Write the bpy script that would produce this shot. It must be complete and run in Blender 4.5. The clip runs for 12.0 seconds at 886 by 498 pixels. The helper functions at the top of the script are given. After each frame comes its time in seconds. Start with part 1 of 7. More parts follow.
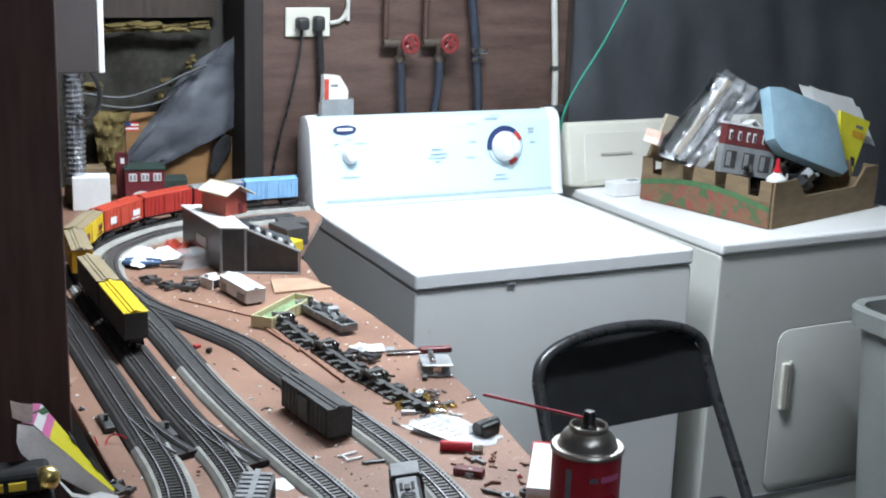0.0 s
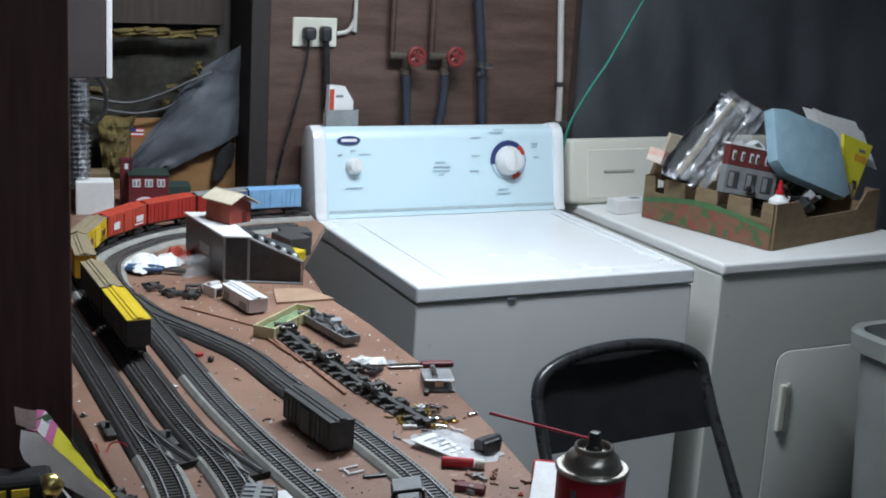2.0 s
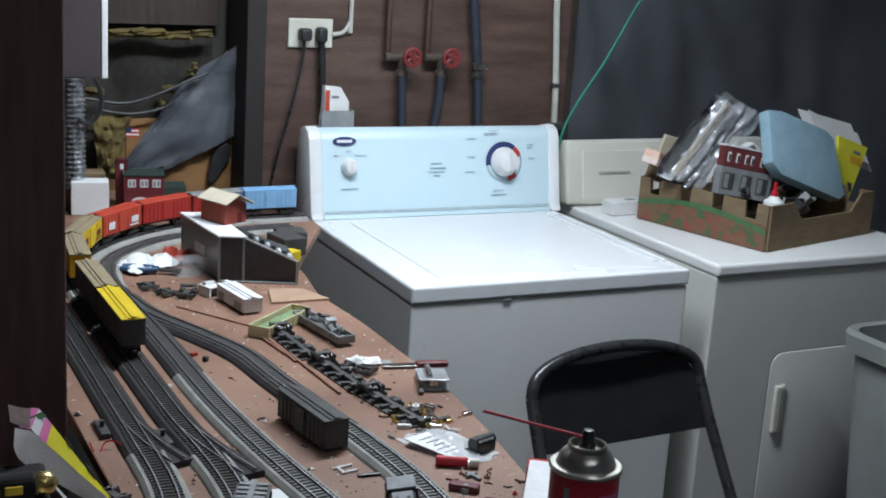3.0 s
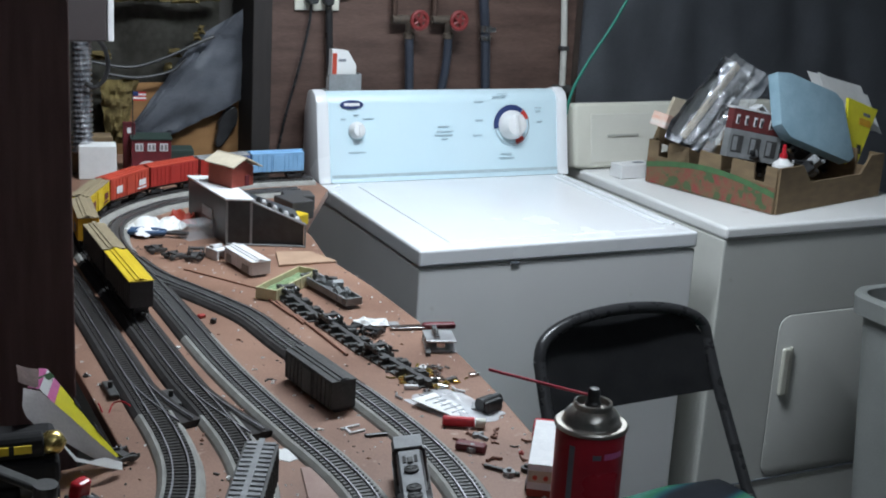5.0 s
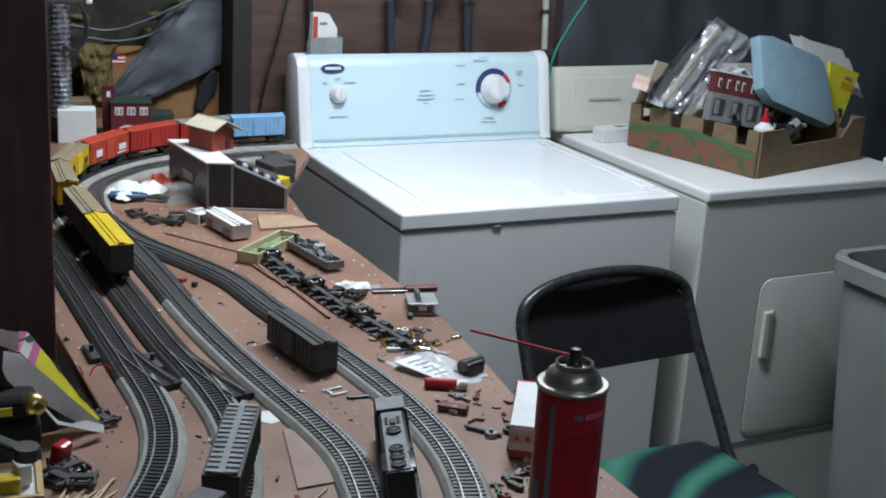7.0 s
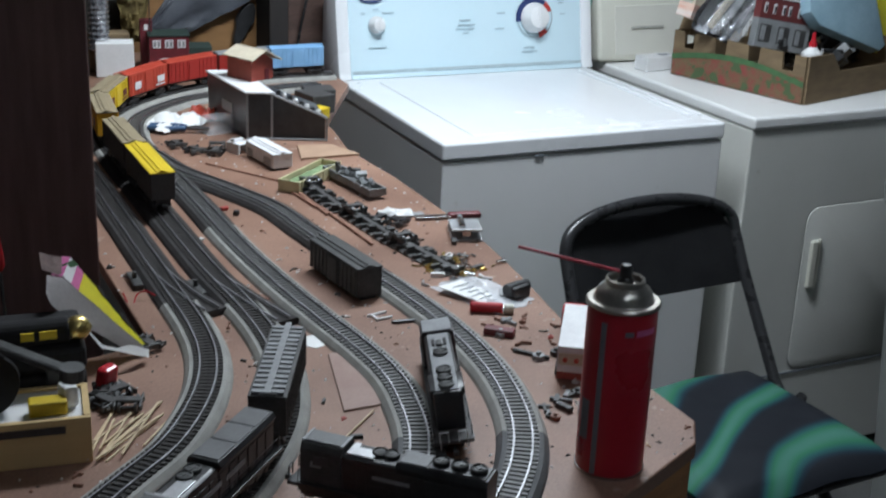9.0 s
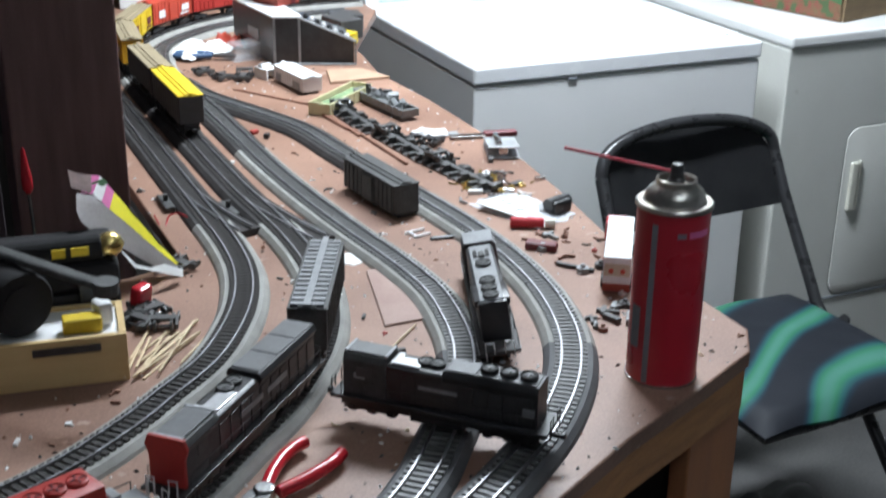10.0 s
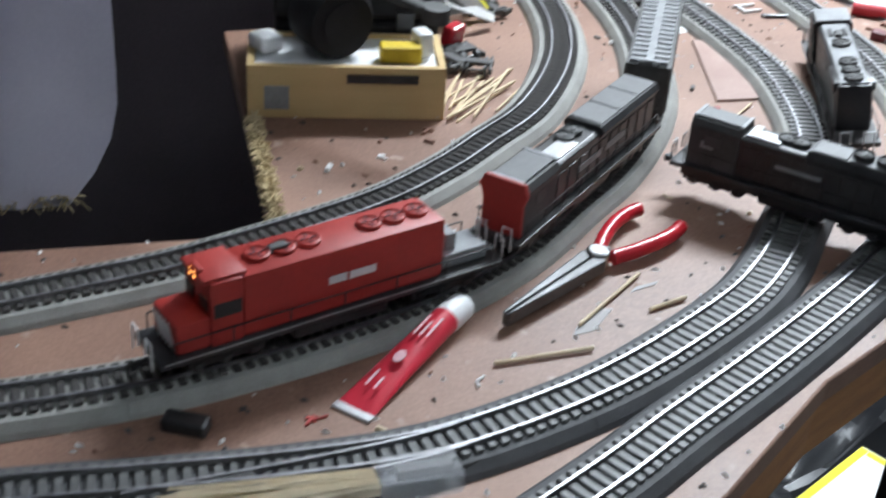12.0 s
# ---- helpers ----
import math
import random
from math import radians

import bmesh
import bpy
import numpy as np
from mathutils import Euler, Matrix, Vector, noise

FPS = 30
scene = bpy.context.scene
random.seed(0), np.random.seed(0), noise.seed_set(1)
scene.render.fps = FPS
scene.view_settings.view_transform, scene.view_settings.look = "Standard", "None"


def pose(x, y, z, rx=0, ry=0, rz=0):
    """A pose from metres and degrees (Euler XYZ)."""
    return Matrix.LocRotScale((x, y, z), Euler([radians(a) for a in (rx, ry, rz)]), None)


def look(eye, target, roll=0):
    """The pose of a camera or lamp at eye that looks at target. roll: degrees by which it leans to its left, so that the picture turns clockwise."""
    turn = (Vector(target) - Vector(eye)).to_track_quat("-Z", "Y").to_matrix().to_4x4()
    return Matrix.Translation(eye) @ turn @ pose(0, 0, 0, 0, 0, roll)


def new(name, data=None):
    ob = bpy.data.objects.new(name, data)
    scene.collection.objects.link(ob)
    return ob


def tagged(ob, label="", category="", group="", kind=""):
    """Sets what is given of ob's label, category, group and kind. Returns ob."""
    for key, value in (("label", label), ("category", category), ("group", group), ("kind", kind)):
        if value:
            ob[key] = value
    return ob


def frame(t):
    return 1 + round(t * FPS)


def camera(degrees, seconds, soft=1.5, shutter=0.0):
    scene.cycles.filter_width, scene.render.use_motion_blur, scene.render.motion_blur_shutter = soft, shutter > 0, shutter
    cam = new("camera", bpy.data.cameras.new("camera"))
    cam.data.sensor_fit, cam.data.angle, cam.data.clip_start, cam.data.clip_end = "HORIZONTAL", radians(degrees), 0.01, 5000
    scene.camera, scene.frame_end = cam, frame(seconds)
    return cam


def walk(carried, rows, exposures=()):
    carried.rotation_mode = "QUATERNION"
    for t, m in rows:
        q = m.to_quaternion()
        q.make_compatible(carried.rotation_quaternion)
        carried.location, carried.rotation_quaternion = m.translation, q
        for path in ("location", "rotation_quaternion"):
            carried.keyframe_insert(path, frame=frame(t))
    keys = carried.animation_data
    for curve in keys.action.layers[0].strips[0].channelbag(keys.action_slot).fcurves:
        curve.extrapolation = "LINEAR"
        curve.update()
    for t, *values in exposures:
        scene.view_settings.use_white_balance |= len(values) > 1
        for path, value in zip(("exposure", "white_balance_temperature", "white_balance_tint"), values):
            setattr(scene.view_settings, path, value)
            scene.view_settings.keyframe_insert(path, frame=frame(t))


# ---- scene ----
cam = camera(38.0, 12.0, soft=1.9, shutter=0.5)
PATH = [
    (0, (-0.025, 0.276, 1.618), (0.853, 2.002, 1.116), 2.0),
    (0.5, (-0.039, 0.281, 1.629), (0.838, 2.013, 1.148), 2.7),
    (1, (-0.028, 0.274, 1.615), (0.845, 2.012, 1.148), 3.0),
    (1.5, (-0.032, 0.278, 1.627), (0.84, 2.012, 1.144), 3.0),
    (2, (-0.037, 0.282, 1.624), (0.848, 2.009, 1.138), 3.5),
    (2.5, (-0.036, 0.281, 1.62), (0.853, 2.006, 1.138), 3.5),
    (4.3, (-0.036, 0.274, 1.621), (0.856, 1.997, 1.135), 4.1),
    (4.5, (-0.034, 0.275, 1.618), (0.852, 1.996, 1.116), 3.9),
    (5, (-0.033, 0.276, 1.614), (0.841, 1.994, 1.081), 3.4),
    (5.5, (-0.031, 0.278, 1.613), (0.853, 1.983, 1.055), 3.6),
    (6, (-0.03, 0.28, 1.611), (0.857, 1.978, 1.037), 3.7),
    (6.5, (-0.032, 0.279, 1.611), (0.867, 1.967, 1.026), 3.6),
    (8.3, (-0.029, 0.272, 1.596), (0.834, 1.984, 1.027), 2.8),
    (8.5, (-0.029, 0.282, 1.601), (0.833, 1.983, 0.997), 2.7),
    (9, (-0.029, 0.294, 1.578), (0.803, 1.985, 0.908), 2.4),
    (9.5, (-0.026, 0.313, 1.556), (0.773, 1.999, 0.836), 0.9),
    (10, (-0.029, 0.325, 1.529), (0.755, 2.005, 0.779), 0.8),
    (10.5, (-0.028, 0.363, 1.484), (0.715, 2.017, 0.64), -0.1),
    (11, (-0.043, 0.415, 1.475), (0.588, 2.092, 0.586), 1.8),
    (11.5, (-0.071, 0.437, 1.458), (0.468, 2.113, 0.509), 3.4),
    (12, (-0.103, 0.435, 1.444), (0.36, 2.085, 0.412), 4.2),
]
walk(cam, [(t, look(eye, target, roll)) for t, eye, target, roll in PATH],
     [(0, 0.65), (0.5, -0.06), (1.0, -0.12), (1.5, -0.12), (8.5, -0.13), (9.0, -0.14), (9.5, 0.18), (10.0, 0.80), (10.5, 0.86), (11.0, 1.52), (11.5, 1.42), (12.0, 1.24)])

# ---- light ----
world = bpy.data.worlds.new("world")
world.use_nodes = True
world.node_tree.nodes["Background"].inputs[0].default_value = (0.75, 0.85, 1.0, 1)
world.node_tree.nodes["Background"].inputs[1].default_value = 0.05
scene.world = world


def tube_lamp(name, x, y, z, length, power, turn=0, col=(0.82, 0.915, 1.0), flip=0):
    d = bpy.data.lights.new(name, "AREA")
    d.shape, d.size, d.size_y, d.energy, d.color = "RECTANGLE", length, 0.16, power, col
    o = new(name, d)
    o.matrix_world = pose(x, y, z, flip, 0, turn)
    return o


tube_lamp("ceiling_tube_light", 1.08, 2.22, 2.27, 0.9, 35)
# upward fill lamp, added to bounce off the ceiling and lift dark parts
tube_lamp("ceiling_bounce_fill", 1.08, 2.22, 2.285, 0.9, 13, flip=180)
# unseen fill lamps added over the near table, one down, one up
tube_lamp("table_fill_light", 0.40, 0.15, 2.29, 1.2, 0.6, 40)
tube_lamp("table_bounce_fill", 0.40, 0.15, 2.305, 1.2, 7, 40, flip=180)


# ---- materials ----
def material(name, a, b=None, rough=0.6, metal=0.0, scale=30.0, bump=0.15, fine=300.0, spec=0.5, rand=0.0, stretch=None, spots=None):
    """Two-scale mottled surface: colour a to b, grain in the bump, slightly uneven gloss."""
    m = bpy.data.materials.new(name)
    m.use_nodes = True
    n, k = m.node_tree.nodes, m.node_tree.links
    p = n["Principled BSDF"]
    p.inputs["Metallic"].default_value = metal
    p.inputs["Specular IOR Level"].default_value = spec
    b = b or tuple(c * 0.78 for c in a)
    tc = n.new("ShaderNodeTexCoord")
    mp = n.new("ShaderNodeMapping")
    mp.inputs["Scale"].default_value = stretch or (1, 1, 1)
    k.new(tc.outputs["Object"], mp.inputs["Vector"])
    big, small = n.new("ShaderNodeTexNoise"), n.new("ShaderNodeTexNoise")
    big.inputs["Scale"].default_value, big.inputs["Detail"].default_value = scale, 6
    small.inputs["Scale"].default_value, small.inputs["Detail"].default_value = fine, 3
    k.new(mp.outputs[0], big.inputs["Vector"]), k.new(mp.outputs[0], small.inputs["Vector"])
    ramp = n.new("ShaderNodeValToRGB")
    ramp.color_ramp.elements[0].position, ramp.color_ramp.elements[1].position = 0.36, 0.66
    ramp.color_ramp.elements[0].color, ramp.color_ramp.elements[1].color = (*b, 1), (*a, 1)
    mixf = n.new("ShaderNodeMath")
    mixf.operation = "MULTIPLY_ADD"
    mixf.inputs[1].default_value = 0.35
    k.new(small.outputs["Fac"], mixf.inputs[0])
    sub = n.new("ShaderNodeMath")
    sub.operation = "MULTIPLY_ADD"
    sub.inputs[1].default_value, sub.inputs[2].default_value = 0.65, 0.0
    k.new(big.outputs["Fac"], sub.inputs[0]), k.new(sub.outputs[0], mixf.inputs[2]), k.new(mixf.outputs[0], ramp.inputs["Fac"])
    last = ramp.outputs["Color"]
    if spots:
        sp = n.new("ShaderNodeTexNoise")
        sp.inputs["Scale"].default_value, sp.inputs["Detail"].default_value = spots[1], 4
        k.new(tc.outputs["Object"], sp.inputs["Vector"])
        sr = n.new("ShaderNodeValToRGB")
        sr.color_ramp.elements[0].position, sr.color_ramp.elements[1].position = spots[2], spots[2] + 0.07
        sr.color_ramp.elements[0].color, sr.color_ramp.elements[1].color = (0, 0, 0, 1), (1, 1, 1, 1)
        k.new(sp.outputs["Fac"], sr.inputs["Fac"])
        mx = n.new("ShaderNodeMix")
        mx.data_type = "RGBA"
        k.new(sr.outputs["Color"], mx.inputs["Factor"]), k.new(last, mx.inputs["A"])
        mx.inputs["B"].default_value = (*spots[0], 1)
        last = mx.outputs["Result"]
    if rand:
        info, hsv = n.new("ShaderNodeObjectInfo"), n.new("ShaderNodeHueSaturation")
        rng = n.new("ShaderNodeMapRange")
        rng.inputs["To Min"].default_value, rng.inputs["To Max"].default_value = 1 - rand, 1 + rand
        k.new(info.outputs["Random"], rng.inputs["Value"]), k.new(rng.outputs[0], hsv.inputs["Value"]), k.new(last, hsv.inputs["Color"])
        last = hsv.outputs["Color"]
    k.new(last, p.inputs["Base Color"])
    rr = n.new("ShaderNodeMapRange")
    rr.inputs["To Min"].default_value, rr.inputs["To Max"].default_value = max(0.02, rough - 0.1), min(1, rough + 0.12)
    k.new(big.outputs["Fac"], rr.inputs["Value"]), k.new(rr.outputs[0], p.inputs["Roughness"])
    if bump:
        bn = n.new("ShaderNodeBump")
        bn.inputs["Strength"].default_value, bn.inputs["Distance"].default_value = bump, 0.002
        k.new(mixf.outputs[0], bn.inputs["Height"]), k.new(bn.outputs[0], p.inputs["Normal"])
    return m


def clear(name, col=(1, 1, 1), rough=0.1, alpha=0.25):
    m = bpy.data.materials.new(name)
    m.use_nodes = True
    p = m.node_tree.nodes["Principled BSDF"]
    p.inputs["Base Color"].default_value = (*col, 1)
    p.inputs["Roughness"].default_value, p.inputs["Alpha"].default_value = rough, alpha
    return m


M = {
    "hardboard": material("brown_hardboard", (0.325, 0.185, 0.128), (0.175, 0.090, 0.060), 0.5, scale=7, bump=0.1, fine=420, spots=((0.37, 0.265, 0.21), 45, 0.66)),
    "tableedge": material("worn_board_edge", (0.52, 0.255, 0.10), (0.33, 0.15, 0.06), 0.7, scale=18, bump=0.4, stretch=(1, 1, 5)),
    "apron": material("brown_panel", (0.46, 0.19, 0.075), (0.33, 0.125, 0.05), 0.5, scale=8, stretch=(4, 4, 0.7)),
    "plywood": material("stained_plywood", (0.125, 0.076, 0.060), (0.062, 0.036, 0.029), 0.55, scale=6, bump=0.25, stretch=(1.1, 1, 6.5), fine=70, spots=((0.19, 0.125, 0.095), 3.0, 0.66)),
    "postwood": material("dark_post_wood", (0.165, 0.090, 0.080), (0.095, 0.050, 0.045), 0.6, scale=10, stretch=(8, 8, 0.8)),
    "darkwood": material("dark_stud_wood", (0.07, 0.05, 0.04), (0.036, 0.026, 0.022), 0.7, scale=12, stretch=(8, 8, 1)),
    # darker wood tone for the stud left of the plywood
    "studdark": material("blackish_stud_wood", (0.032, 0.026, 0.024), (0.018, 0.015, 0.014), 0.75, scale=12, stretch=(8, 8, 1)),
    "orangeply": material("orange_plywood", (0.36, 0.19, 0.075), (0.24, 0.12, 0.045), 0.65, scale=7, stretch=(1, 1, 4)),
    "insulation": material("old_yellow_insulation", (0.42, 0.33, 0.13), (0.17, 0.12, 0.05), 0.95, scale=16, bump=0.9, fine=120),
    "paperback": material("grey_insulation_backing", (0.13, 0.125, 0.105), (0.055, 0.05, 0.04), 0.75, scale=7, bump=0.6, fine=60, spots=((0.30, 0.25, 0.11), 9, 0.66)),
    "blackplastic": material("black_plastic_sheet", (0.19, 0.20, 0.225), (0.13, 0.138, 0.158), 0.5, scale=5, bump=0.3),
    "greyplastic": material("hazy_plastic_sheet", (0.27, 0.29, 0.33), (0.15, 0.16, 0.19), 0.30, scale=7, bump=0.8, stretch=(1, 1, 2.5)),
    "concrete": material("basement_concrete", (0.10, 0.098, 0.095), (0.055, 0.053, 0.053), 0.85, scale=5, bump=0.3, fine=150, spots=((0.10, 0.095, 0.09), 3.5, 0.62)),
    "wall": material("dark_basement_wall", (0.12, 0.11, 0.10), (0.07, 0.065, 0.06), 0.85, scale=4, bump=0.3),
    # pale so the unseen walls throw fill light back into the room
    "bouncewall": material("pale_bounce_wall", (0.63, 0.66, 0.69), (0.53, 0.56, 0.59), 0.85, scale=4, bump=0.3),
    # light ceiling colour chosen to bounce the upward lamps
    "ceiling": material("pale_bounce_ceiling", (0.60, 0.62, 0.65), (0.48, 0.50, 0.53), 0.85, scale=6),
    "enamel": material("white_enamel", (0.80, 0.81, 0.82), (0.76, 0.77, 0.79), 0.24, scale=3, bump=0.012, fine=500),
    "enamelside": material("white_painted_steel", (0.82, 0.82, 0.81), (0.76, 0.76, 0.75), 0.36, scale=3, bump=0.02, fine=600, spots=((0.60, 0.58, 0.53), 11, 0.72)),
    # greyer white for the dryer body and door, darker than its top
    "dryerpaint": material("greyer_white_paint", (0.64, 0.64, 0.60), (0.57, 0.57, 0.53), 0.38, scale=3, bump=0.02, fine=600, spots=((0.45, 0.43, 0.38), 11, 0.72)),
    "bluepanel": material("pale_blue_panel", (0.64, 0.79, 0.85), (0.60, 0.77, 0.84), 0.35, scale=3, bump=0.01),
    "creamplastic": material("cream_plastic", (0.66, 0.65, 0.57), (0.60, 0.59, 0.51), 0.4, scale=8, bump=0.02),
    "whiteplastic": material("white_plastic", (0.80, 0.80, 0.80), (0.72, 0.72, 0.72), 0.4, scale=20, bump=0.03),
    "greytrim": material("grey_trim", (0.50, 0.62, 0.66), None, 0.4),
    "navy": material("navy_print", (0.03, 0.05, 0.16), None, 0.45),
    "redprint": material("red_print", (0.55, 0.05, 0.04), None, 0.45),
    "greyprint": material("grey_print", (0.22, 0.24, 0.27), None, 0.6),
    "creamlight": material("light_cream_plastic", (0.69, 0.68, 0.61), (0.64, 0.63, 0.56), 0.4, scale=8, bump=0.02),
    "creamline": material("grey_cream_label", (0.46, 0.46, 0.41), None, 0.5),
    "faintprint": material("faint_print", (0.44, 0.57, 0.63), None, 0.6),
    "greybin": material("grey_bin_plastic", (0.28, 0.29, 0.28), (0.22, 0.23, 0.22), 0.45, scale=9, bump=0.06, spots=((0.24, 0.24, 0.22), 7, 0.68)),
    "blackmetal": material("black_painted_tube", (0.03, 0.03, 0.032), (0.02, 0.02, 0.021), 0.28, scale=30, bump=0.03),
    "blackpad": material("black_vinyl", (0.032, 0.032, 0.034), (0.02, 0.02, 0.022), 0.45, scale=20, bump=0.08),
    "rail": material("nickel_rail", (0.36, 0.36, 0.38), (0.22, 0.215, 0.22), 0.42, 1.0, scale=60, bump=0.02),
    "greybed": material("light_grey_roadbed", (0.34, 0.335, 0.31), (0.23, 0.225, 0.21), 0.8, scale=40, bump=0.5, fine=900),
    "darkbed": material("dark_grey_roadbed", (0.062, 0.057, 0.056), (0.032, 0.030, 0.030), 0.85, scale=40, bump=0.5, fine=900, spec=0.2),
    # darker grey for the near runs of the inner and outer tracks
    "midbed": material("near_dark_roadbed", (0.085, 0.086, 0.09), (0.05, 0.05, 0.053), 0.7, scale=40, bump=0.5, fine=900),
    "tie": material("dark_tie_plastic", (0.072, 0.067, 0.064), (0.042, 0.039, 0.038), 0.8, scale=60, spec=0.2),
    "tiegrey": material("grey_tie_plastic", (0.125, 0.125, 0.122), (0.08, 0.08, 0.078), 0.5, scale=60),
}


# ---- mesh helpers ----
def box(bm, size, at=(0, 0, 0), turn=(0, 0, 0), bevel=0.0, seg=2):
    t = bmesh.new()
    bmesh.ops.create_cube(t, size=1, matrix=Matrix.Diagonal((*size, 1)))
    if bevel:
        bmesh.ops.bevel(t, geom=t.edges[:], offset=bevel, segments=seg, affect="EDGES", profile=0.5)
    bmesh.ops.transform(t, matrix=pose(*at, *turn), verts=t.verts)
    join(bm, t)


def join(bm, t):
    me = bpy.data.meshes.new("piece")
    t.to_mesh(me)
    t.free()
    bm.from_mesh(me)
    bpy.data.meshes.remove(me)


def cyl(bm, r, h, at=(0, 0, 0), turn=(0, 0, 0), r2=None, seg=20, bevel=0.0):
    t = bmesh.new()
    bmesh.ops.create_cone(t, cap_ends=True, segments=seg, radius1=r, radius2=r if r2 is None else r2, depth=h)
    if bevel:
        rim = [e for e in t.edges if abs(e.verts[0].co.z - e.verts[1].co.z) < 1e-6]
        bmesh.ops.bevel(t, geom=rim, offset=bevel, segments=2, affect="EDGES", profile=0.5)
    bmesh.ops.transform(t, matrix=pose(*at, *turn), verts=t.verts)
    join(bm, t)


def lathe(bm, prof, at=(0, 0, 0), turn=(0, 0, 0), seg=32):
    t = bmesh.new()
    rings = [[t.verts.new((r * math.cos(2 * math.pi * i / seg), r * math.sin(2 * math.pi * i / seg), z)) for i in range(seg)] for r, z in prof]
    for a, b in zip(rings, rings[1:]):
        for i in range(seg):
            t.faces.new((a[i], a[(i + 1) % seg], b[(i + 1) % seg], b[i]))
    t.faces.new(rings[0][::-1])
    t.faces.new(rings[-1])
    bmesh.ops.transform(t, matrix=pose(*at, *turn), verts=t.verts)
    join(bm, t)


def prism(bm, outline, z0, z1, bevel=0.0):
    """A flat outline (x, y) made a slab from z0 to z1."""
    t = bmesh.new()
    lo = [t.verts.new((x, y, z0)) for x, y in outline]
    hi = [t.verts.new((x, y, z1)) for x, y in outline]
    t.faces.new(lo[::-1])
    top = t.faces.new(hi)
    for i in range(len(lo)):
        j = (i + 1) % len(lo)
        t.faces.new((lo[i], lo[j], hi[j], hi[i]))
    bmesh.ops.recalc_face_normals(t, faces=t.faces)
    if bevel:
        bmesh.ops.bevel(t, geom=list(top.edges), offset=bevel, segments=2, affect="EDGES", profile=0.5)
    join(bm, t)


def tube(bm, pts, r, seg=10):
    pts = [Vector(p) for p in pts]
    t = bmesh.new()
    rings, up = [], Vector((0.03, 0.02, 1))
    for i, p in enumerate(pts):
        d = (pts[min(i + 1, len(pts) - 1)] - pts[max(i - 1, 0)]).normalized()
        if abs(d.dot(up.normalized())) > 0.95:
            up = Vector((1, 0.1, 0.05)) if abs(d.x) < 0.8 else Vector((0, 1, 0.1))
        u = d.cross(up).normalized()
        v = u.cross(d)
        up = v
        rings.append([t.verts.new(p + r * (math.cos(2 * math.pi * k / seg) * u + math.sin(2 * math.pi * k / seg) * v)) for k in range(seg)])
    for a, b in zip(rings, rings[1:]):
        for k in range(seg):
            t.faces.new((a[k], a[(k + 1) % seg], b[(k + 1) % seg], b[k]))
    t.faces.new(rings[0][::-1]), t.faces.new(rings[-1])
    bmesh.ops.recalc_face_normals(t, faces=t.faces)
    join(bm, t)


def spline(pts, step):
    """Points at even steps along a smooth curve through pts."""
    v = [Vector(p) for p in pts]
    v = [2 * v[0] - v[1]] + v + [2 * v[-1] - v[-2]]
    fine = []
    for a, b, c, d in zip(v, v[1:], v[2:], v[3:]):
        for i in range(12):
            s = i / 12
            fine.append(0.5 * (2 * b + (c - a) * s + (2 * a - 5 * b + 4 * c - d) * s * s + (3 * b - a - 3 * c + d) * s ** 3))
    fine.append(v[-2])
    out, left = [fine[0]], step
    for a, b in zip(fine, fine[1:]):
        seg, pos = (b - a).length, 0.0
        while seg - pos >= left:
            pos += left
            out.append(a.lerp(b, pos / seg))
            left = step
        left -= seg - pos
    return out


def sweep(bm, line, prof):
    """A closed profile (across, z) carried along a flat line of (x, y)."""
    t, rings = bmesh.new(), []
    for i, p in enumerate(line):
        d = (line[min(i + 1, len(line) - 1)] - line[max(i - 1, 0)]).normalized()
        rings.append([t.verts.new((p.x - d.y * u, p.y + d.x * u, z)) for u, z in prof])
    n = len(prof)
    for a, b in zip(rings, rings[1:]):
        for k in range(n):
            t.faces.new((a[k], a[(k + 1) % n], b[(k + 1) % n], b[k]))
    t.faces.new(rings[0][::-1]), t.faces.new(rings[-1])
    bmesh.ops.recalc_face_normals(t, faces=t.faces)
    join(bm, t)


def part(name, bm, mat, parent=None, label="", smooth=False):
    me = bpy.data.meshes.new(name)
    bm.to_mesh(me)
    bm.free()
    me.materials.append(mat)
    if smooth:
        me.polygons.foreach_set("use_smooth", [True] * len(me.polygons))
        me.set_sharp_from_angle(angle=radians(38))
    o = new(name, me)
    o.parent = parent
    if label:
        o["label"] = label
    return o


def thing(name, at=(0, 0, 0), turn=(0, 0, 0), label="", category="", group="", kind=""):
    o = new(name)
    o.matrix_world = pose(*at, *turn)
    return tagged(o, label, category, group, kind)


def one(name, mat, make, parent=None, label="", smooth=False):
    bm = bmesh.new()
    make(bm)
    return part(name, bm, mat, parent, label, smooth)


def solid(name, mat, make, label, category, kind="", at=(0, 0, 0), turn=(0, 0, 0), smooth=False, group=""):
    o = one(name, mat, make, None, "", smooth)
    o.matrix_world = pose(*at, *turn)
    return tagged(o, label, category, group, kind)


TABLE = 0.985

# ---- the room ----
solid("floor", M["concrete"], lambda b: box(b, (6.5, 6.5, 0.1), (0.8, 0.6, -0.05)), "stained grey concrete basement floor", "floor", "structure")
solid("ceiling", M["ceiling"], lambda b: box(b, (6.5, 6.5, 0.1), (0.8, 0.6, 2.45)), "unseen pale ceiling that bounces lamp light", "ceiling", "structure")
solid("wall_north", M["wall"], lambda b: box(b, (6.5, 0.1, 2.4), (0.8, 3.50, 1.2)), "dark basement back wall behind the framing", "wall", "structure")
# three unseen walls, made pale to bounce light
solid("wall_south", M["bouncewall"], lambda b: box(b, (6.5, 0.1, 2.4), (0.8, -2.6, 1.2)), "unseen pale wall that bounces fill light", "wall", "structure")
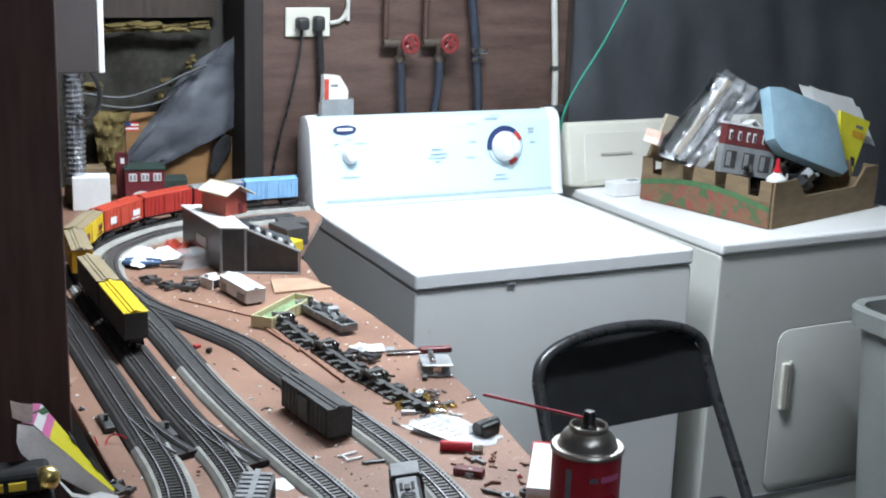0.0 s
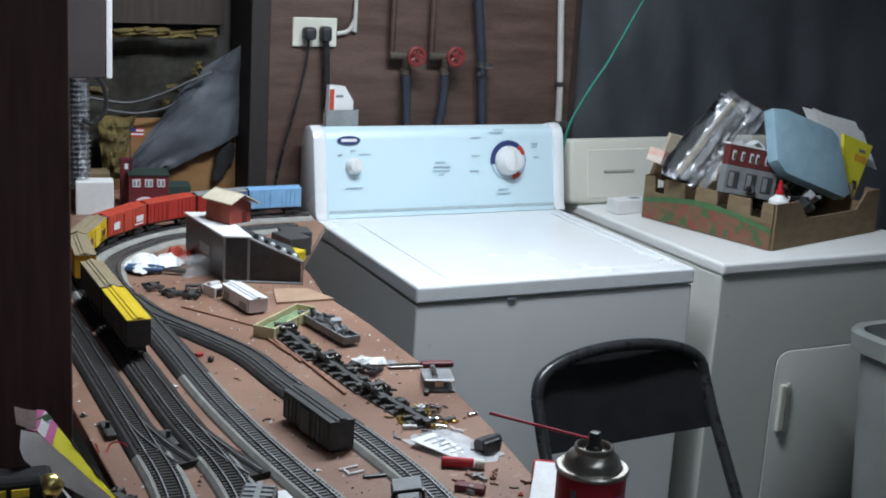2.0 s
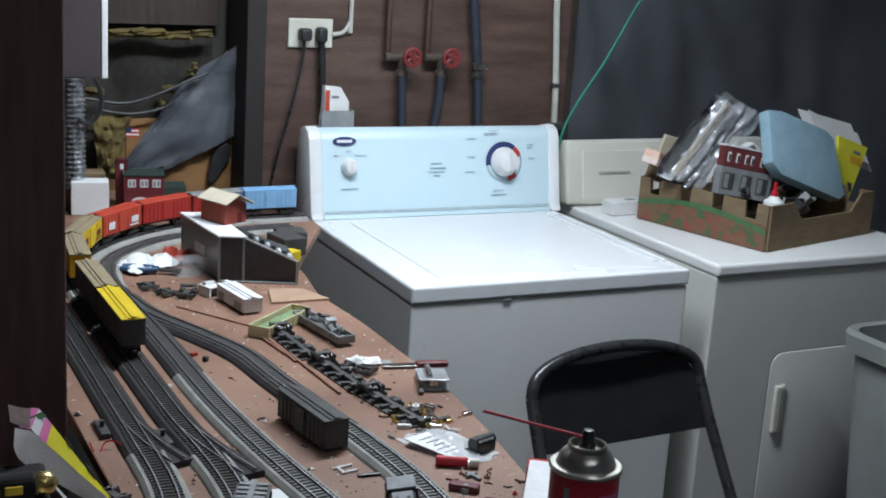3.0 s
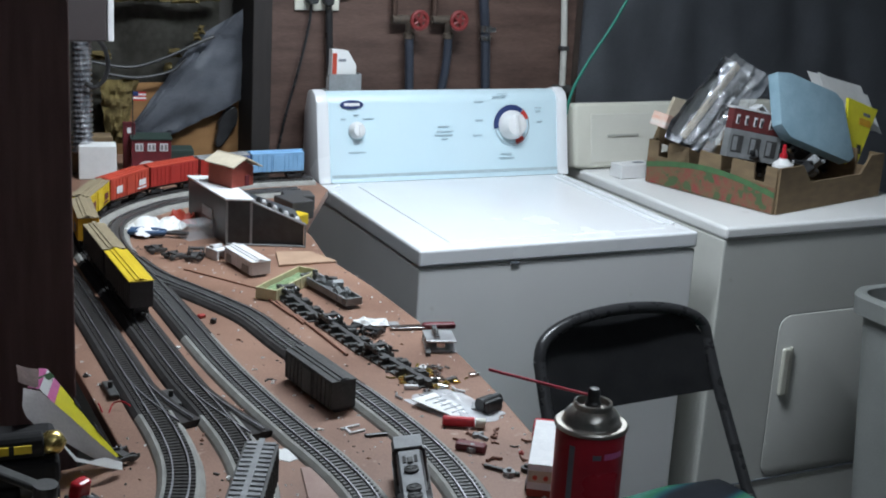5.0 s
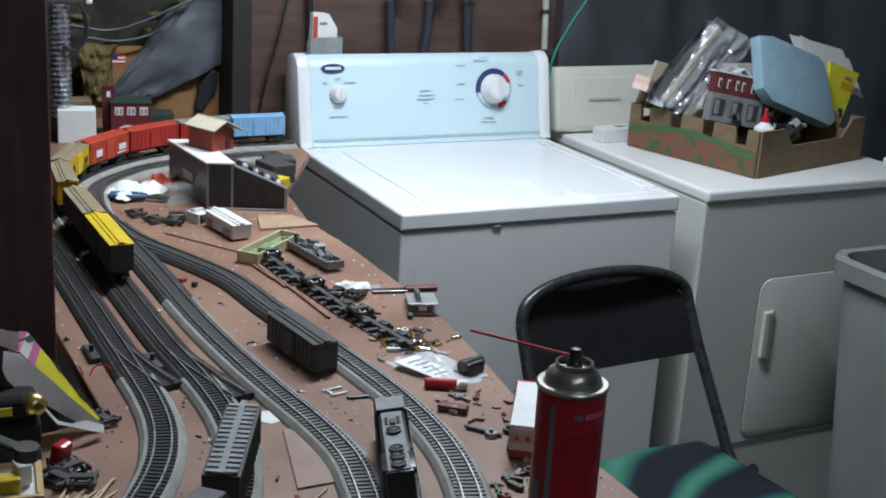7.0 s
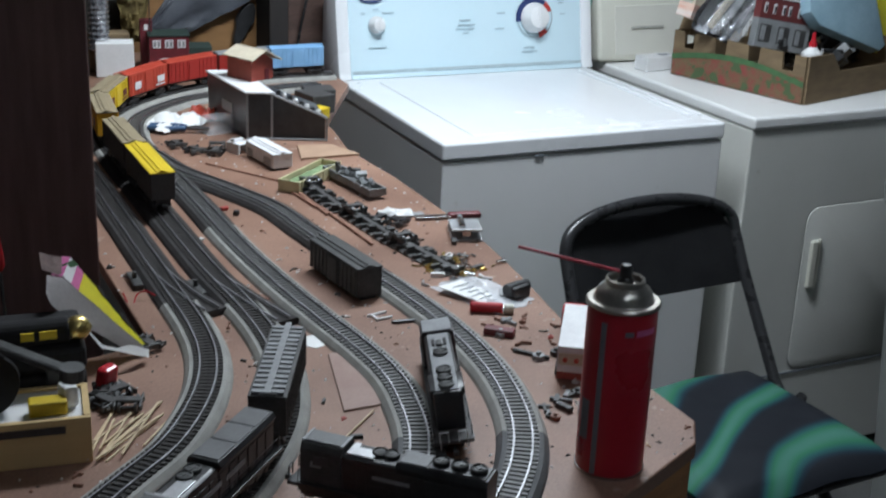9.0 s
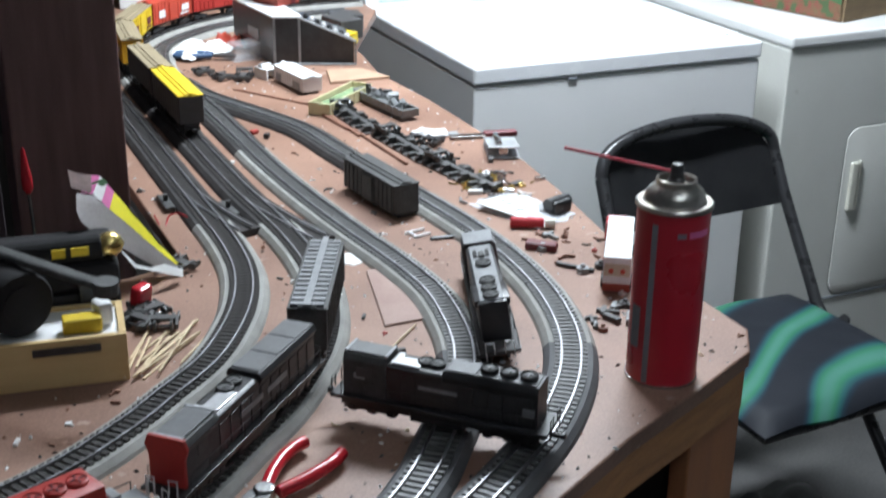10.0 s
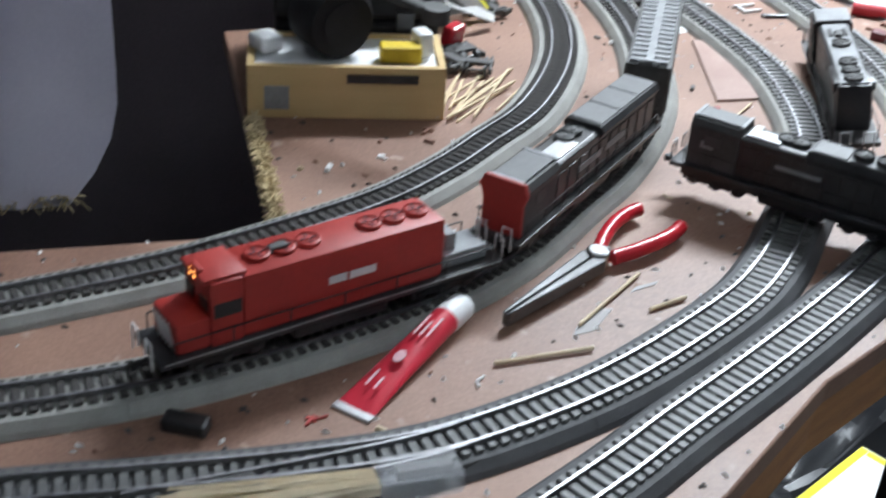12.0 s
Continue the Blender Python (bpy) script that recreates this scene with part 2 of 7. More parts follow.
solid("wall_east", M["bouncewall"], lambda b: box(b, (0.1, 6.0, 2.4), (4.0, 0.45, 1.2)), "unseen pale wall that bounces fill light", "wall", "structure")
solid("wall_west", M["bouncewall"], lambda b: box(b, (0.1, 6.0, 2.4), (-2.4, 0.45, 1.2)), "unseen pale wall that bounces fill light", "wall", "structure")
solid("plywood_panel", M["plywood"], lambda b: box(b, (0.86, 0.018, 2.4), (1.42, 3.275, 1.2), bevel=0.002), "brown stained plywood panel behind the washer", "panel", "structure")
solid("wall_stud", M["studdark"], lambda b: box(b, (0.048, 0.16, 2.4), (0.966, 3.342, 1.2), bevel=0.003), "dark wooden wall stud beside the plywood", "stud", "structure")
solid("wall_stud", M["darkwood"], lambda b: box(b, (0.04, 0.09, 2.4), (1.875, 3.35, 1.2), bevel=0.004), "dark wooden wall stud beside the plywood", "stud", "structure")


# ---- the table ----
FRONT = [(-0.9, 0.30), (-0.4, 0.53), (-0.05, 0.745), (0.196, 0.90), (0.30, 0.985), (0.51, 1.104), (0.62, 1.155), (0.70, 1.195), (0.728, 1.235)]
OUTLINE = FRONT + [(0.732, 1.49), (0.76, 1.66), (0.776, 1.79), (0.782, 1.95), (0.783, 2.13), (0.772, 2.31), (0.795, 2.44), (0.80, 2.50), (0.965, 2.80), (0.968, 2.925), (0.765, 2.945), (0.735, 3.24), (0.22, 3.24), (0.262, 1.95),
                   (0.262, 1.62), (0.20, 1.60), (-0.01, 1.58), (-0.01, 1.205), (-0.9, 1.205)]
table = thing("layout_table", (0, 0, 0), label="brown hardboard train layout table with worn edges", category="table")
one("tabletop", M["hardboard"], lambda b: prism(b, OUTLINE, TABLE - 0.016, TABLE, 0.002), table)
fl = [Vector(p) for p in FRONT]
one("front_fascia", M["tableedge"], lambda b: sweep(b, fl, [(0.003, TABLE - 0.06), (0.022, TABLE - 0.06), (0.022, TABLE - 0.0165), (0.003, TABLE - 0.0165)]), table, "worn wooden edge board")
rl = [Vector(p) for p in [(0.728, 1.245), (0.732, 1.49), (0.76, 1.66), (0.776, 1.79), (0.782, 1.95), (0.783, 2.13), (0.772, 2.31)]]
one("side_fascia", M["tableedge"], lambda b: sweep(b, rl, [(0.003, TABLE - 0.06), (0.02, TABLE - 0.06), (0.02, TABLE - 0.0165), (0.003, TABLE - 0.0165)]), table, "worn wooden edge board")
one("end_panel", M["apron"], lambda b: box(b, (0.105, 0.02, 0.16), (0.664, 1.203, TABLE - 0.141), (0, 0, 27), 0.002), table, "orange-brown end panel")
for x, y in ((0.66, 1.27), (0.70, 2.2), (0.90, 2.85), (0.35, 3.1), (0.1, 1.0), (0.33, 1.8)):
    one("leg", M["darkwood"], lambda b: box(b, (0.05, 0.09, TABLE - 0.017), (x, y, (TABLE - 0.017) / 2), bevel=0.003), table)

solid("wood_post", M["postwood"], lambda b: box(b, (0.13, 0.09, 2.4), (0.1825, 1.86, 1.2), bevel=0.003), "dark brown wooden support post by the table", "post", "structure")

# ---- the tracks ----
LINES = {
    "siding": [(0.322, 2.6), (0.322, 2.2), (0.32, 1.9), (0.319, 1.74), (0.317, 1.62), (0.305, 1.532), (0.275, 1.448), (0.225, 1.365), (0.17, 1.31), (0.125, 1.268), (0.06, 1.222), (-0.05, 1.172), (-0.125, 1.148), (-0.25, 1.12), (-0.4, 1.11)],
    "main": [(0.955, 2.87), (0.90, 2.87), (0.8, 2.865), (0.68, 2.835), (0.58, 2.785), (0.49, 2.71), (0.42, 2.61), (0.388, 2.5), (0.38, 2.35), (0.38, 2.1), (0.38, 1.9), (0.381, 1.79), (0.386, 1.69), (0.387, 1.6), (0.38, 1.52), (0.36, 1.44), (0.335, 1.375), (0.3, 1.315),
             (0.254, 1.255), (0.208, 1.21), (0.14, 1.145), (0.052, 1.09), (-0.056, 1.052), (-0.151, 1.034), (-0.3, 1.025), (-0.5, 1.03)],
    "inner": [(0.89, 2.775), (0.8, 2.77), (0.632, 2.735), (0.551, 2.685), (0.476, 2.6), (0.445, 2.5), (0.437, 2.4), (0.440, 2.27), (0.443, 2.1), (0.443, 1.88), (0.45, 1.725), (0.461, 1.6), (0.471, 1.51), (0.474, 1.43), (0.465, 1.366), (0.444, 1.29), (0.405, 1.215),
              (0.355, 1.148), (0.318, 1.103), (0.272, 1.062), (0.184, 1.007), (0.111, 0.975), (0.04, 0.955), (-0.036, 0.95), (-0.122, 0.952), (-0.174, 0.954), (-0.5, 0.96)],
    "outer": [(0.442, 2.36), (0.46, 2.25), (0.505, 2.13), (0.54, 2.02), (0.552, 1.9), (0.566, 1.78), (0.583, 1.65), (0.591, 1.52), (0.583, 1.4), (0.556, 1.295), (0.517, 1.218), (0.464, 1.152), (0.412, 1.105), (0.337, 1.05), (0.26, 0.998), (0.187, 0.952), (0.125, 0.912), (0.0, 0.84), (-0.15, 0.77), (-0.3, 0.70), (-0.5, 0.62)],
}
GAUGE, BED = 0.018, 0.0085
DARK = {"siding": lambda y: y > 1.62, "main": lambda y: 1.58 < y < 2.45, "inner": lambda y: 1.95 < y < 2.45, "outer": lambda y: y > 1.75}


TIES = []


def track(name, key):
    t = thing("railway_track", (0, 0, 0), label=name, category="model track", group="model tracks")
    line = spline(LINES[key], 0.008)
    run = 28
    for i in range(0, len(line) - 1, run):
        seg = line[i:i + run + 1]
        if len(seg) < 2:
            continue
        mid = seg[len(seg) // 2].y
        dark = DARK[key](mid)
        z = TABLE
        o = one("roadbed", M["darkbed"] if dark else M["midbed"] if key in ("inner", "outer") and mid < 1.22 else M["greybed"], lambda b: sweep(b, seg, [(-0.026, z), (0.026, z), (0.0245, z + 0.0035), (0.020, z + BED), (-0.020, z + BED), (-0.0245, z + 0.0035)]), t, "dark grey roadbed" if dark else "light grey roadbed")
    for side in (-1, 1):
        u, z = side * GAUGE / 2, TABLE + BED + 0.002
        one("rail", M["rail"], lambda b: sweep(b, line, [(u - 0.0012, z - 0.001), (u + 0.0012, z - 0.001), (u + 0.0008, z + 0.0006), (u + 0.0009, z + 0.0026), (u - 0.0009, z + 0.0026), (u - 0.0008, z + 0.0006)]), t)
    TIES.append((t, key, line))
    return t


track("dark model railway siding track on the table", "siding")
track("model railway main line with grey roadbed on the table", "main")
track("model railway track with grey roadbed curving on the table", "inner")
track("outer model railway track curving along the table edge", "outer")


# ---- washer and dryer ----
def washer():
    t = thing("washing_machine", (1.053, 2.512, 0), (0, 0, -1.2), label="white top-loading washing machine with pale blue control panel", category="washing machine")
    one("body", M["enamelside"], lambda b: box(b, (0.676, 0.722, 0.850), (0.34, 0.3645, 0.4555), bevel=0.004, seg=2), t)
    one("kick_base", M["greyprint"], lambda b: box(b, (0.64, 0.68, 0.03), (0.34, 0.36, 0.015)), t)
    one("top", M["enamel"], lambda b: box(b, (0.680, 0.728, 0.037), (0.34, 0.364, 0.9015), bevel=0.006, seg=3), t)
    one("lid", M["enamel"], lambda b: box(b, (0.535, 0.52, 0.006), (0.352, 0.300, 0.9195), bevel=0.0025, seg=3), t)
    one("lid_hinge_rib", M["enamel"], lambda b: box(b, (0.014, 0.49, 0.008), (0.634, 0.315, 0.922), bevel=0.0035, seg=3), t, smooth=True)
    one("lid_hinge_rib", M["enamel"], lambda b: box(b, (0.010, 0.49, 0.007), (0.660, 0.315, 0.922), bevel=0.003, seg=3), t, smooth=True)
    one("lid_catch", M["greyprint"], lambda b: box(b, (0.020, 0.004, 0.005), (0.22, 0.0020, 0.8795), bevel=0.001), t)

    def console(b, x0, x1, grow):
        prof = [(0.596 - grow, 0.92), (0.606 - grow, 0.935), (0.640 - grow, 1.112), (0.648, 1.126 + grow), (0.670, 1.136 + grow), (0.705, 1.128 + grow), (0.724, 1.08), (0.727, 0.92)]
        q = bmesh.new()
        a = [q.verts.new((x0, y, z)) for y, z in prof]
        c = [q.verts.new((x1, y, z)) for y, z in prof]
        q.faces.new(a), q.faces.new(c[::-1])
        for i in range(len(prof)):
            j = (i + 1) % len(prof)
            q.faces.new((a[i], c[i], c[j], a[j]))
        bmesh.ops.recalc_face_normals(q, faces=q.faces)
        bmesh.ops.bevel(q, geom=q.edges[:], offset=0.006, segments=2, affect="EDGES", profile=0.5)
        join(b, q)
    one("control_panel", M["bluepanel"], lambda b: console(b, 0.030, 0.664, 0), t, "pale blue control panel", True)
    one("end_cap", M["enamel"], lambda b: console(b, -0.002, 0.031, 0.004), t, smooth=True)
    one("end_cap", M["enamel"], lambda b: console(b, 0.663, 0.694, 0.004), t, smooth=True)
    tilt = 90 - 10.9

    def on(u, v, w=0.0):
        """A place on the sloping panel: u across, v up from the base, w off it."""
        u = 0.347 + (u - 0.34) * 1.03
        return (u, 0.6040 + v * 0.181 - w * 0.982, 0.934 + v * 0.942 + w * 0.189)
    def flat(bm, u, v, w, h, th=0.0012):
        box(bm, (w, h, th), on(u, v, th / 2), (tilt, 0, 0))
    one("panel_foot_strip", M["greytrim"], lambda b: flat(b, 0.34, 0.002, 0.625, 0.007, 0.002), t)
    def badge(b):
        q = bmesh.new()
        bmesh.ops.create_cone(q, cap_ends=True, segments=28, radius1=1, radius2=1, depth=1)
        bmesh.ops.transform(q, matrix=pose(*on(0.090, 0.183, 0.001), tilt, 0, 0) @ Matrix.Diagonal((0.030, 0.011, 0.0022, 1)), verts=q.verts)
        join(b, q)
    bd = one("badge", M["navy"], badge, t, "dark blue oval badge")
    one("badge_mark", M["whiteplastic"], lambda b: flat(b, 0.090, 0.183, 0.040, 0.007, 0.0030), bd)
    def knob(u, v, r, hgt, name):
        def mk(b):
            lathe(b, [(r * 1.12, 0), (r * 1.1, hgt * 0.25), (r * 0.95, hgt * 0.5), (r * 0.78, hgt * 0.95), (r * 0.66, hgt), (0.0005, hgt * 1.01)], on(u, v, 0.001), (tilt, 0, 0))
            box(b, (r * 0.35, r * 1.5, hgt * 0.5), on(u, v, hgt * 0.9), (tilt, 0, 20), 0.002)
        return one(name, M["whiteplastic"], mk, t, "off-white control knob", True)
    knob(0.101, 0.118, 0.019, 0.022, "water_level_knob")
    def arc(b, u, v, r0, r1, a0, a1):
        q, n = bmesh.new(), 24
        m = pose(*on(u, v, 0.0016), tilt, 0, 0)
        pts = [(radians(a0 + (a1 - a0) * i / n)) for i in range(n + 1)]
        inn = [q.verts.new(m @ Vector((r0 * math.cos(a), r0 * math.sin(a), 0))) for a in pts]
        out = [q.verts.new(m @ Vector((r1 * math.cos(a), r1 * math.sin(a), 0))) for a in pts]
        for i in range(n):
            q.faces.new((inn[i], out[i], out[i + 1], inn[i + 1]))
        join(b, q)
    dial = one("dial_ring", M["navy"], lambda b: arc(b, 0.515, 0.122, 0.034, 0.052, 50, 190), t, "navy and red timer ring")
    for a0 in (18, 285):
        one("dial_red_mark", M["redprint"], lambda b: arc(b, 0.515, 0.122, 0.034, 0.052, a0, a0 + 31), dial)
    one("dial_thin_ring", M["greyprint"], lambda b: arc(b, 0.515, 0.122, 0.049, 0.051, -74, 18), dial)
    one("dial_thin_ring", M["faintprint"], lambda b: arc(b, 0.515, 0.122, 0.046, 0.050, 191, 284), dial)
    knob(0.515, 0.122, 0.034, 0.034, "timer_knob")
    for u, v, w in ((0.328, 0.122, 0.03), (0.332, 0.110, 0.046), (0.328, 0.100, 0.05), (0.33, 0.090, 0.016), (0.101, 0.062, 0.045), (0.101, 0.157, 0.014), (0.131, 0.147, 0.03), (0.068, 0.147, 0.012),
                    (0.48, 0.198, 0.04), (0.49, 0.205, 0.03), (0.425, 0.185, 0.026), (0.425, 0.137, 0.022), (0.42, 0.097, 0.026), (0.50, 0.046, 0.03), (0.50, 0.035, 0.044), (0.59, 0.167, 0.02), (0.59, 0.158, 0.016), (0.595, 0.130, 0.016)):
        one("printed_mark", M["faintprint"], lambda b: flat(b, u, v, w, 0.0024, 0.0012), t, "faint grey printed mark")
    rust = material("rust_scuff", (0.52, 0.49, 0.42), None, 0.7)
    for x, z, w, h in ((0.18, 0.70, 0.022, 0.003), (0.57, 0.79, 0.03, 0.0025)):
        one("scuff_mark", rust, lambda b: box(b, (w, 0.0006, h), (x, 0.0042, z)), t, "rusty scuff mark")
    return t


def dryer():
    t = thing("clothes_dryer", (1.822, 2.510, 0), label="white front-loading clothes dryer with cream control panel", category="clothes dryer")
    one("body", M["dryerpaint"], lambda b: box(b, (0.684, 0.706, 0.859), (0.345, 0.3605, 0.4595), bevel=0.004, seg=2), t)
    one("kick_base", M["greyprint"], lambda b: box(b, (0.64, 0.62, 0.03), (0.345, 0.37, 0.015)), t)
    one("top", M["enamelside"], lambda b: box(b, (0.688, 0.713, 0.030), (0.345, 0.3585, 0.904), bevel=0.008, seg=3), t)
    one("control_panel", M["creamplastic"], lambda b: box(b, (0.67, 0.07, 0.175), (0.310, 0.665, 1.005), (-10, 0, 0), 0.012, 3), t, "cream control panel", True)
    one("panel_inset", M["creamlight"], lambda b: box(b, (0.60, 0.006, 0.13), (0.325, 0.630, 1.003), (-10, 0, 0), 0.002), t)
    one("panel_label", M["creamline"], lambda b: box(b, (0.10, 0.003, 0.006), (0.125, 0.626, 1.010), (-10, 0, 0)), t)
    def rounded(w, h, r):
        pts = []
        for cx, cy, a0 in ((w / 2 - r, h / 2 - r, 0), (-w / 2 + r, h / 2 - r, 90), (-w / 2 + r, -h / 2 + r, 180), (w / 2 - r, -h / 2 + r, 270)):
            pts += [(cx + r * math.cos(radians(a0 + k * 15)), cy + r * math.sin(radians(a0 + k * 15))) for k in range(7)]
        return pts
    def panel(b, w, h, r, at, th, bev):
        q = bmesh.new()
        prism(q, rounded(w, h, r), 0, th, bev)
        bmesh.ops.transform(q, matrix=pose(*at, 90, 0, 0), verts=q.verts)
        join(b, q)
    seam = one("door_seam", M["greyprint"], lambda b: panel(b, 0.435, 0.425, 0.0385, (0.412, 0.012, 0.478), 0.0045, 0), t)
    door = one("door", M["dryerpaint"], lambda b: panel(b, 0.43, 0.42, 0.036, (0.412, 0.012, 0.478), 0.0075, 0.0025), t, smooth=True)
    def grip(b):
        box(b, (0.020, 0.012, 0.12), (0.226, 0.001, 0.545), bevel=0.004)
        box(b, (0.009, 0.008, 0.125), (0.242, 0.002, 0.545), bevel=0.003)
    one("handle", M["creamplastic"], grip, door, "cream plastic door handle")
    one("lower_seam", M["greyprint"], lambda b: box(b, (0.66, 0.003, 0.004), (0.345, 0.0065, 0.262)), t)
    return t


washer()
dryer()


M.update({
    "black": material("matt_black_plastic", (0.034, 0.034, 0.036), (0.018, 0.018, 0.019), 0.34, scale=60, bump=0.1),
    "blackdusty": material("dusty_black_plastic", (0.075, 0.075, 0.073), (0.028, 0.028, 0.028), 0.55, scale=40, bump=0.15),
    "locored": material("red_shell", (0.44, 0.036, 0.028), (0.34, 0.026, 0.02), 0.5, scale=30, bump=0.03),
    "locogrey": material("grey_roof_plastic", (0.33, 0.34, 0.35), (0.22, 0.225, 0.23), 0.4, scale=60, bump=0.06),
    "silver": material("silver_paint", (0.62, 0.63, 0.64), (0.45, 0.45, 0.46), 0.3, 0.6, scale=40, bump=0.05),
    "steel": material("bright_steel", (0.66, 0.66, 0.66), (0.45, 0.45, 0.45), 0.22, 1.0, scale=40, bump=0.03),
    "dullsteel": material("dull_tinplate", (0.58, 0.55, 0.50), (0.40, 0.37, 0.33), 0.30, 0.9, scale=14, bump=0.03),
    "darksteel": material("dark_tool_steel", (0.17, 0.17, 0.175), (0.09, 0.09, 0.09), 0.38, 0.7, scale=40, bump=0.05),
    "brass": material("brass", (0.75, 0.58, 0.22), (0.55, 0.40, 0.13), 0.25, 0.85, scale=50, bump=0.03),
    "yellow": material("yellow_paint", (0.72, 0.53, 0.03), (0.62, 0.43, 0.02), 0.45, scale=40, bump=0.05),
    "orange": material("orange_yellow_paint", (0.78, 0.42, 0.02), (0.68, 0.34, 0.02), 0.45, scale=40, bump=0.05),
    "lemon": material("lemon_print", (0.85, 0.78, 0.04), (0.76, 0.68, 0.03), 0.4, scale=40, bump=0.04),
    "pink": material("pink_print", (0.78, 0.22, 0.48), (0.66, 0.15, 0.38), 0.4, scale=40),
    "carred": material("boxcar_red", (0.55, 0.075, 0.04), (0.42, 0.05, 0.03), 0.5, scale=40, bump=0.05),
    "carblue": material("boxcar_blue", (0.05, 0.12, 0.34), (0.04, 0.09, 0.27), 0.5, scale=40, bump=0.05),
    "skyblue": material("light_blue_paint", (0.25, 0.47, 0.72), (0.2, 0.4, 0.63), 0.5, scale=40, bump=0.05),
    "tan": material("tan_roof", (0.33, 0.27, 0.17), (0.24, 0.19, 0.12), 0.6, scale=50, bump=0.1),
    "white": material("white_model_plastic", (0.78, 0.78, 0.78), (0.66, 0.66, 0.67), 0.5, scale=60, bump=0.08),
    "paper": material("white_paper", (0.80, 0.80, 0.79), (0.72, 0.72, 0.71), 0.8, scale=30, bump=0.2),
    "cream": material("cream_model_plastic", (0.66, 0.62, 0.38), (0.55, 0.51, 0.30), 0.5, scale=40, bump=0.1),
    "greenbits": material("green_ground_cover", (0.25, 0.34, 0.18), (0.13, 0.19, 0.09), 0.9, scale=80, bump=0.8),
    "kitgrey": material("grey_kit_plastic", (0.30, 0.31, 0.32), (0.20, 0.21, 0.21), 0.45, scale=25, bump=0.06),
    "kitdark": material("dark_kit_plastic", (0.08, 0.077, 0.075), (0.045, 0.044, 0.044), 0.5, scale=25, bump=0.06),
    "housered": material("brick_red_plastic", (0.38, 0.08, 0.055), (0.29, 0.055, 0.04), 0.55, scale=60, bump=0.1),
    "maroon": material("maroon_plastic", (0.16, 0.022, 0.03), (0.11, 0.016, 0.022), 0.5, scale=60, bump=0.1),
    "roofcream": material("beige_card_roof", (0.62, 0.55, 0.42), (0.5, 0.43, 0.33), 0.75, scale=40, bump=0.2),
    "darkgreen": material("dark_green_plastic", (0.03, 0.055, 0.045), (0.02, 0.035, 0.03), 0.6, scale=40),
    "cardboard": material("brown_cardboard", (0.23, 0.16, 0.088), (0.155, 0.105, 0.06), 0.85, scale=20, bump=0.12, stretch=(1, 1, 3)),
    "cratewood": material("tan_drawer_wood", (0.62, 0.44, 0.21), (0.52, 0.36, 0.16), 0.6, scale=9, bump=0.1, stretch=(1, 6, 6)),
    "stick": material("pale_stick_wood", (0.66, 0.54, 0.36), (0.52, 0.40, 0.25), 0.7, scale=40, bump=0.15),
    "brownwood": material("reddish_strip_wood", (0.28, 0.14, 0.09), (0.2, 0.09, 0.06), 0.6, scale=40, bump=0.1),
    "canred": material("red_can_print", (0.50, 0.022, 0.035), (0.44, 0.018, 0.03), 0.28, scale=6, bump=0.01),
    "strawred": material("red_straw", (0.70, 0.05, 0.09), None, 0.35),
    "gripred": material("red_vinyl_grip", (0.50, 0.02, 0.03), (0.42, 0.015, 0.025), 0.22, scale=30, bump=0.03),
    "foil": material("crinkled_silver_film", (0.72, 0.73, 0.75), (0.22, 0.23, 0.26), 0.18, 0.75, scale=26, bump=0.8, fine=90),
    "ductfoil": material("duct_foil", (0.86, 0.87, 0.90), (0.40, 0.41, 0.44), 0.12, 0.85, scale=60, bump=1.0, fine=120),
    "foamblue": material("light_blue_foam", (0.32, 0.47, 0.55), (0.24, 0.38, 0.46), 0.85, scale=30, bump=0.4),
    "greencord": material("green_cord", (0.015, 0.21, 0.15), None, 0.5),
    "copper": material("old_copper", (0.13, 0.08, 0.06), (0.07, 0.045, 0.038), 0.55, 0.5, scale=30),
    "bluehose": material("blue_black_hose", (0.036, 0.042, 0.058), None, 0.4),
    "cablegrey": material("grey_white_cable", (0.55, 0.54, 0.50), None, 0.5),
    "cloth": material("pale_grey_cloth", (0.78, 0.75, 0.82), (0.68, 0.65, 0.73), 0.9, scale=9, bump=0.25),
    "fray": material("frayed_yellow_fibre", (0.62, 0.50, 0.30), (0.45, 0.35, 0.19), 0.95, scale=60, bump=0.6),
    "cabinet": material("brown_grey_cabinet", (0.062, 0.050, 0.050), (0.045, 0.036, 0.037), 0.5, scale=6),
    "boxprint": material("fruit_box_print", (0.26, 0.045, 0.045), (0.15, 0.115, 0.055), 0.8, scale=42, bump=0.1, fine=150, spots=((0.065, 0.11, 0.045), 38, 0.52)),
    "leafgreen": material("green_print_band", (0.07, 0.17, 0.065), (0.05, 0.12, 0.05), 0.8, scale=40, bump=0.1),
    "bluelabel": material("blue_print", (0.03, 0.12, 0.45), None, 0.4),
    "carton2": material("white_orange_carton", (0.75, 0.73, 0.70), (0.70, 0.30, 0.16), 0.7, scale=14, bump=0.05, stretch=(0.2, 0.2, 3)),
    "film": clear("clear_bag_film", (0.9, 0.92, 0.95), 0.12, 0.42),
    "blister": clear("clear_blister", (0.8, 0.82, 0.85), 0.08, 0.22),
})
glow = bpy.data.materials.new("headlight_glow")
glow.use_nodes = True
glow.node_tree.nodes["Principled BSDF"].inputs["Emission Color"].default_value = (1.0, 0.35, 0.08, 1)
glow.node_tree.nodes["Principled BSDF"].inputs["Emission Strength"].default_value = 3.0


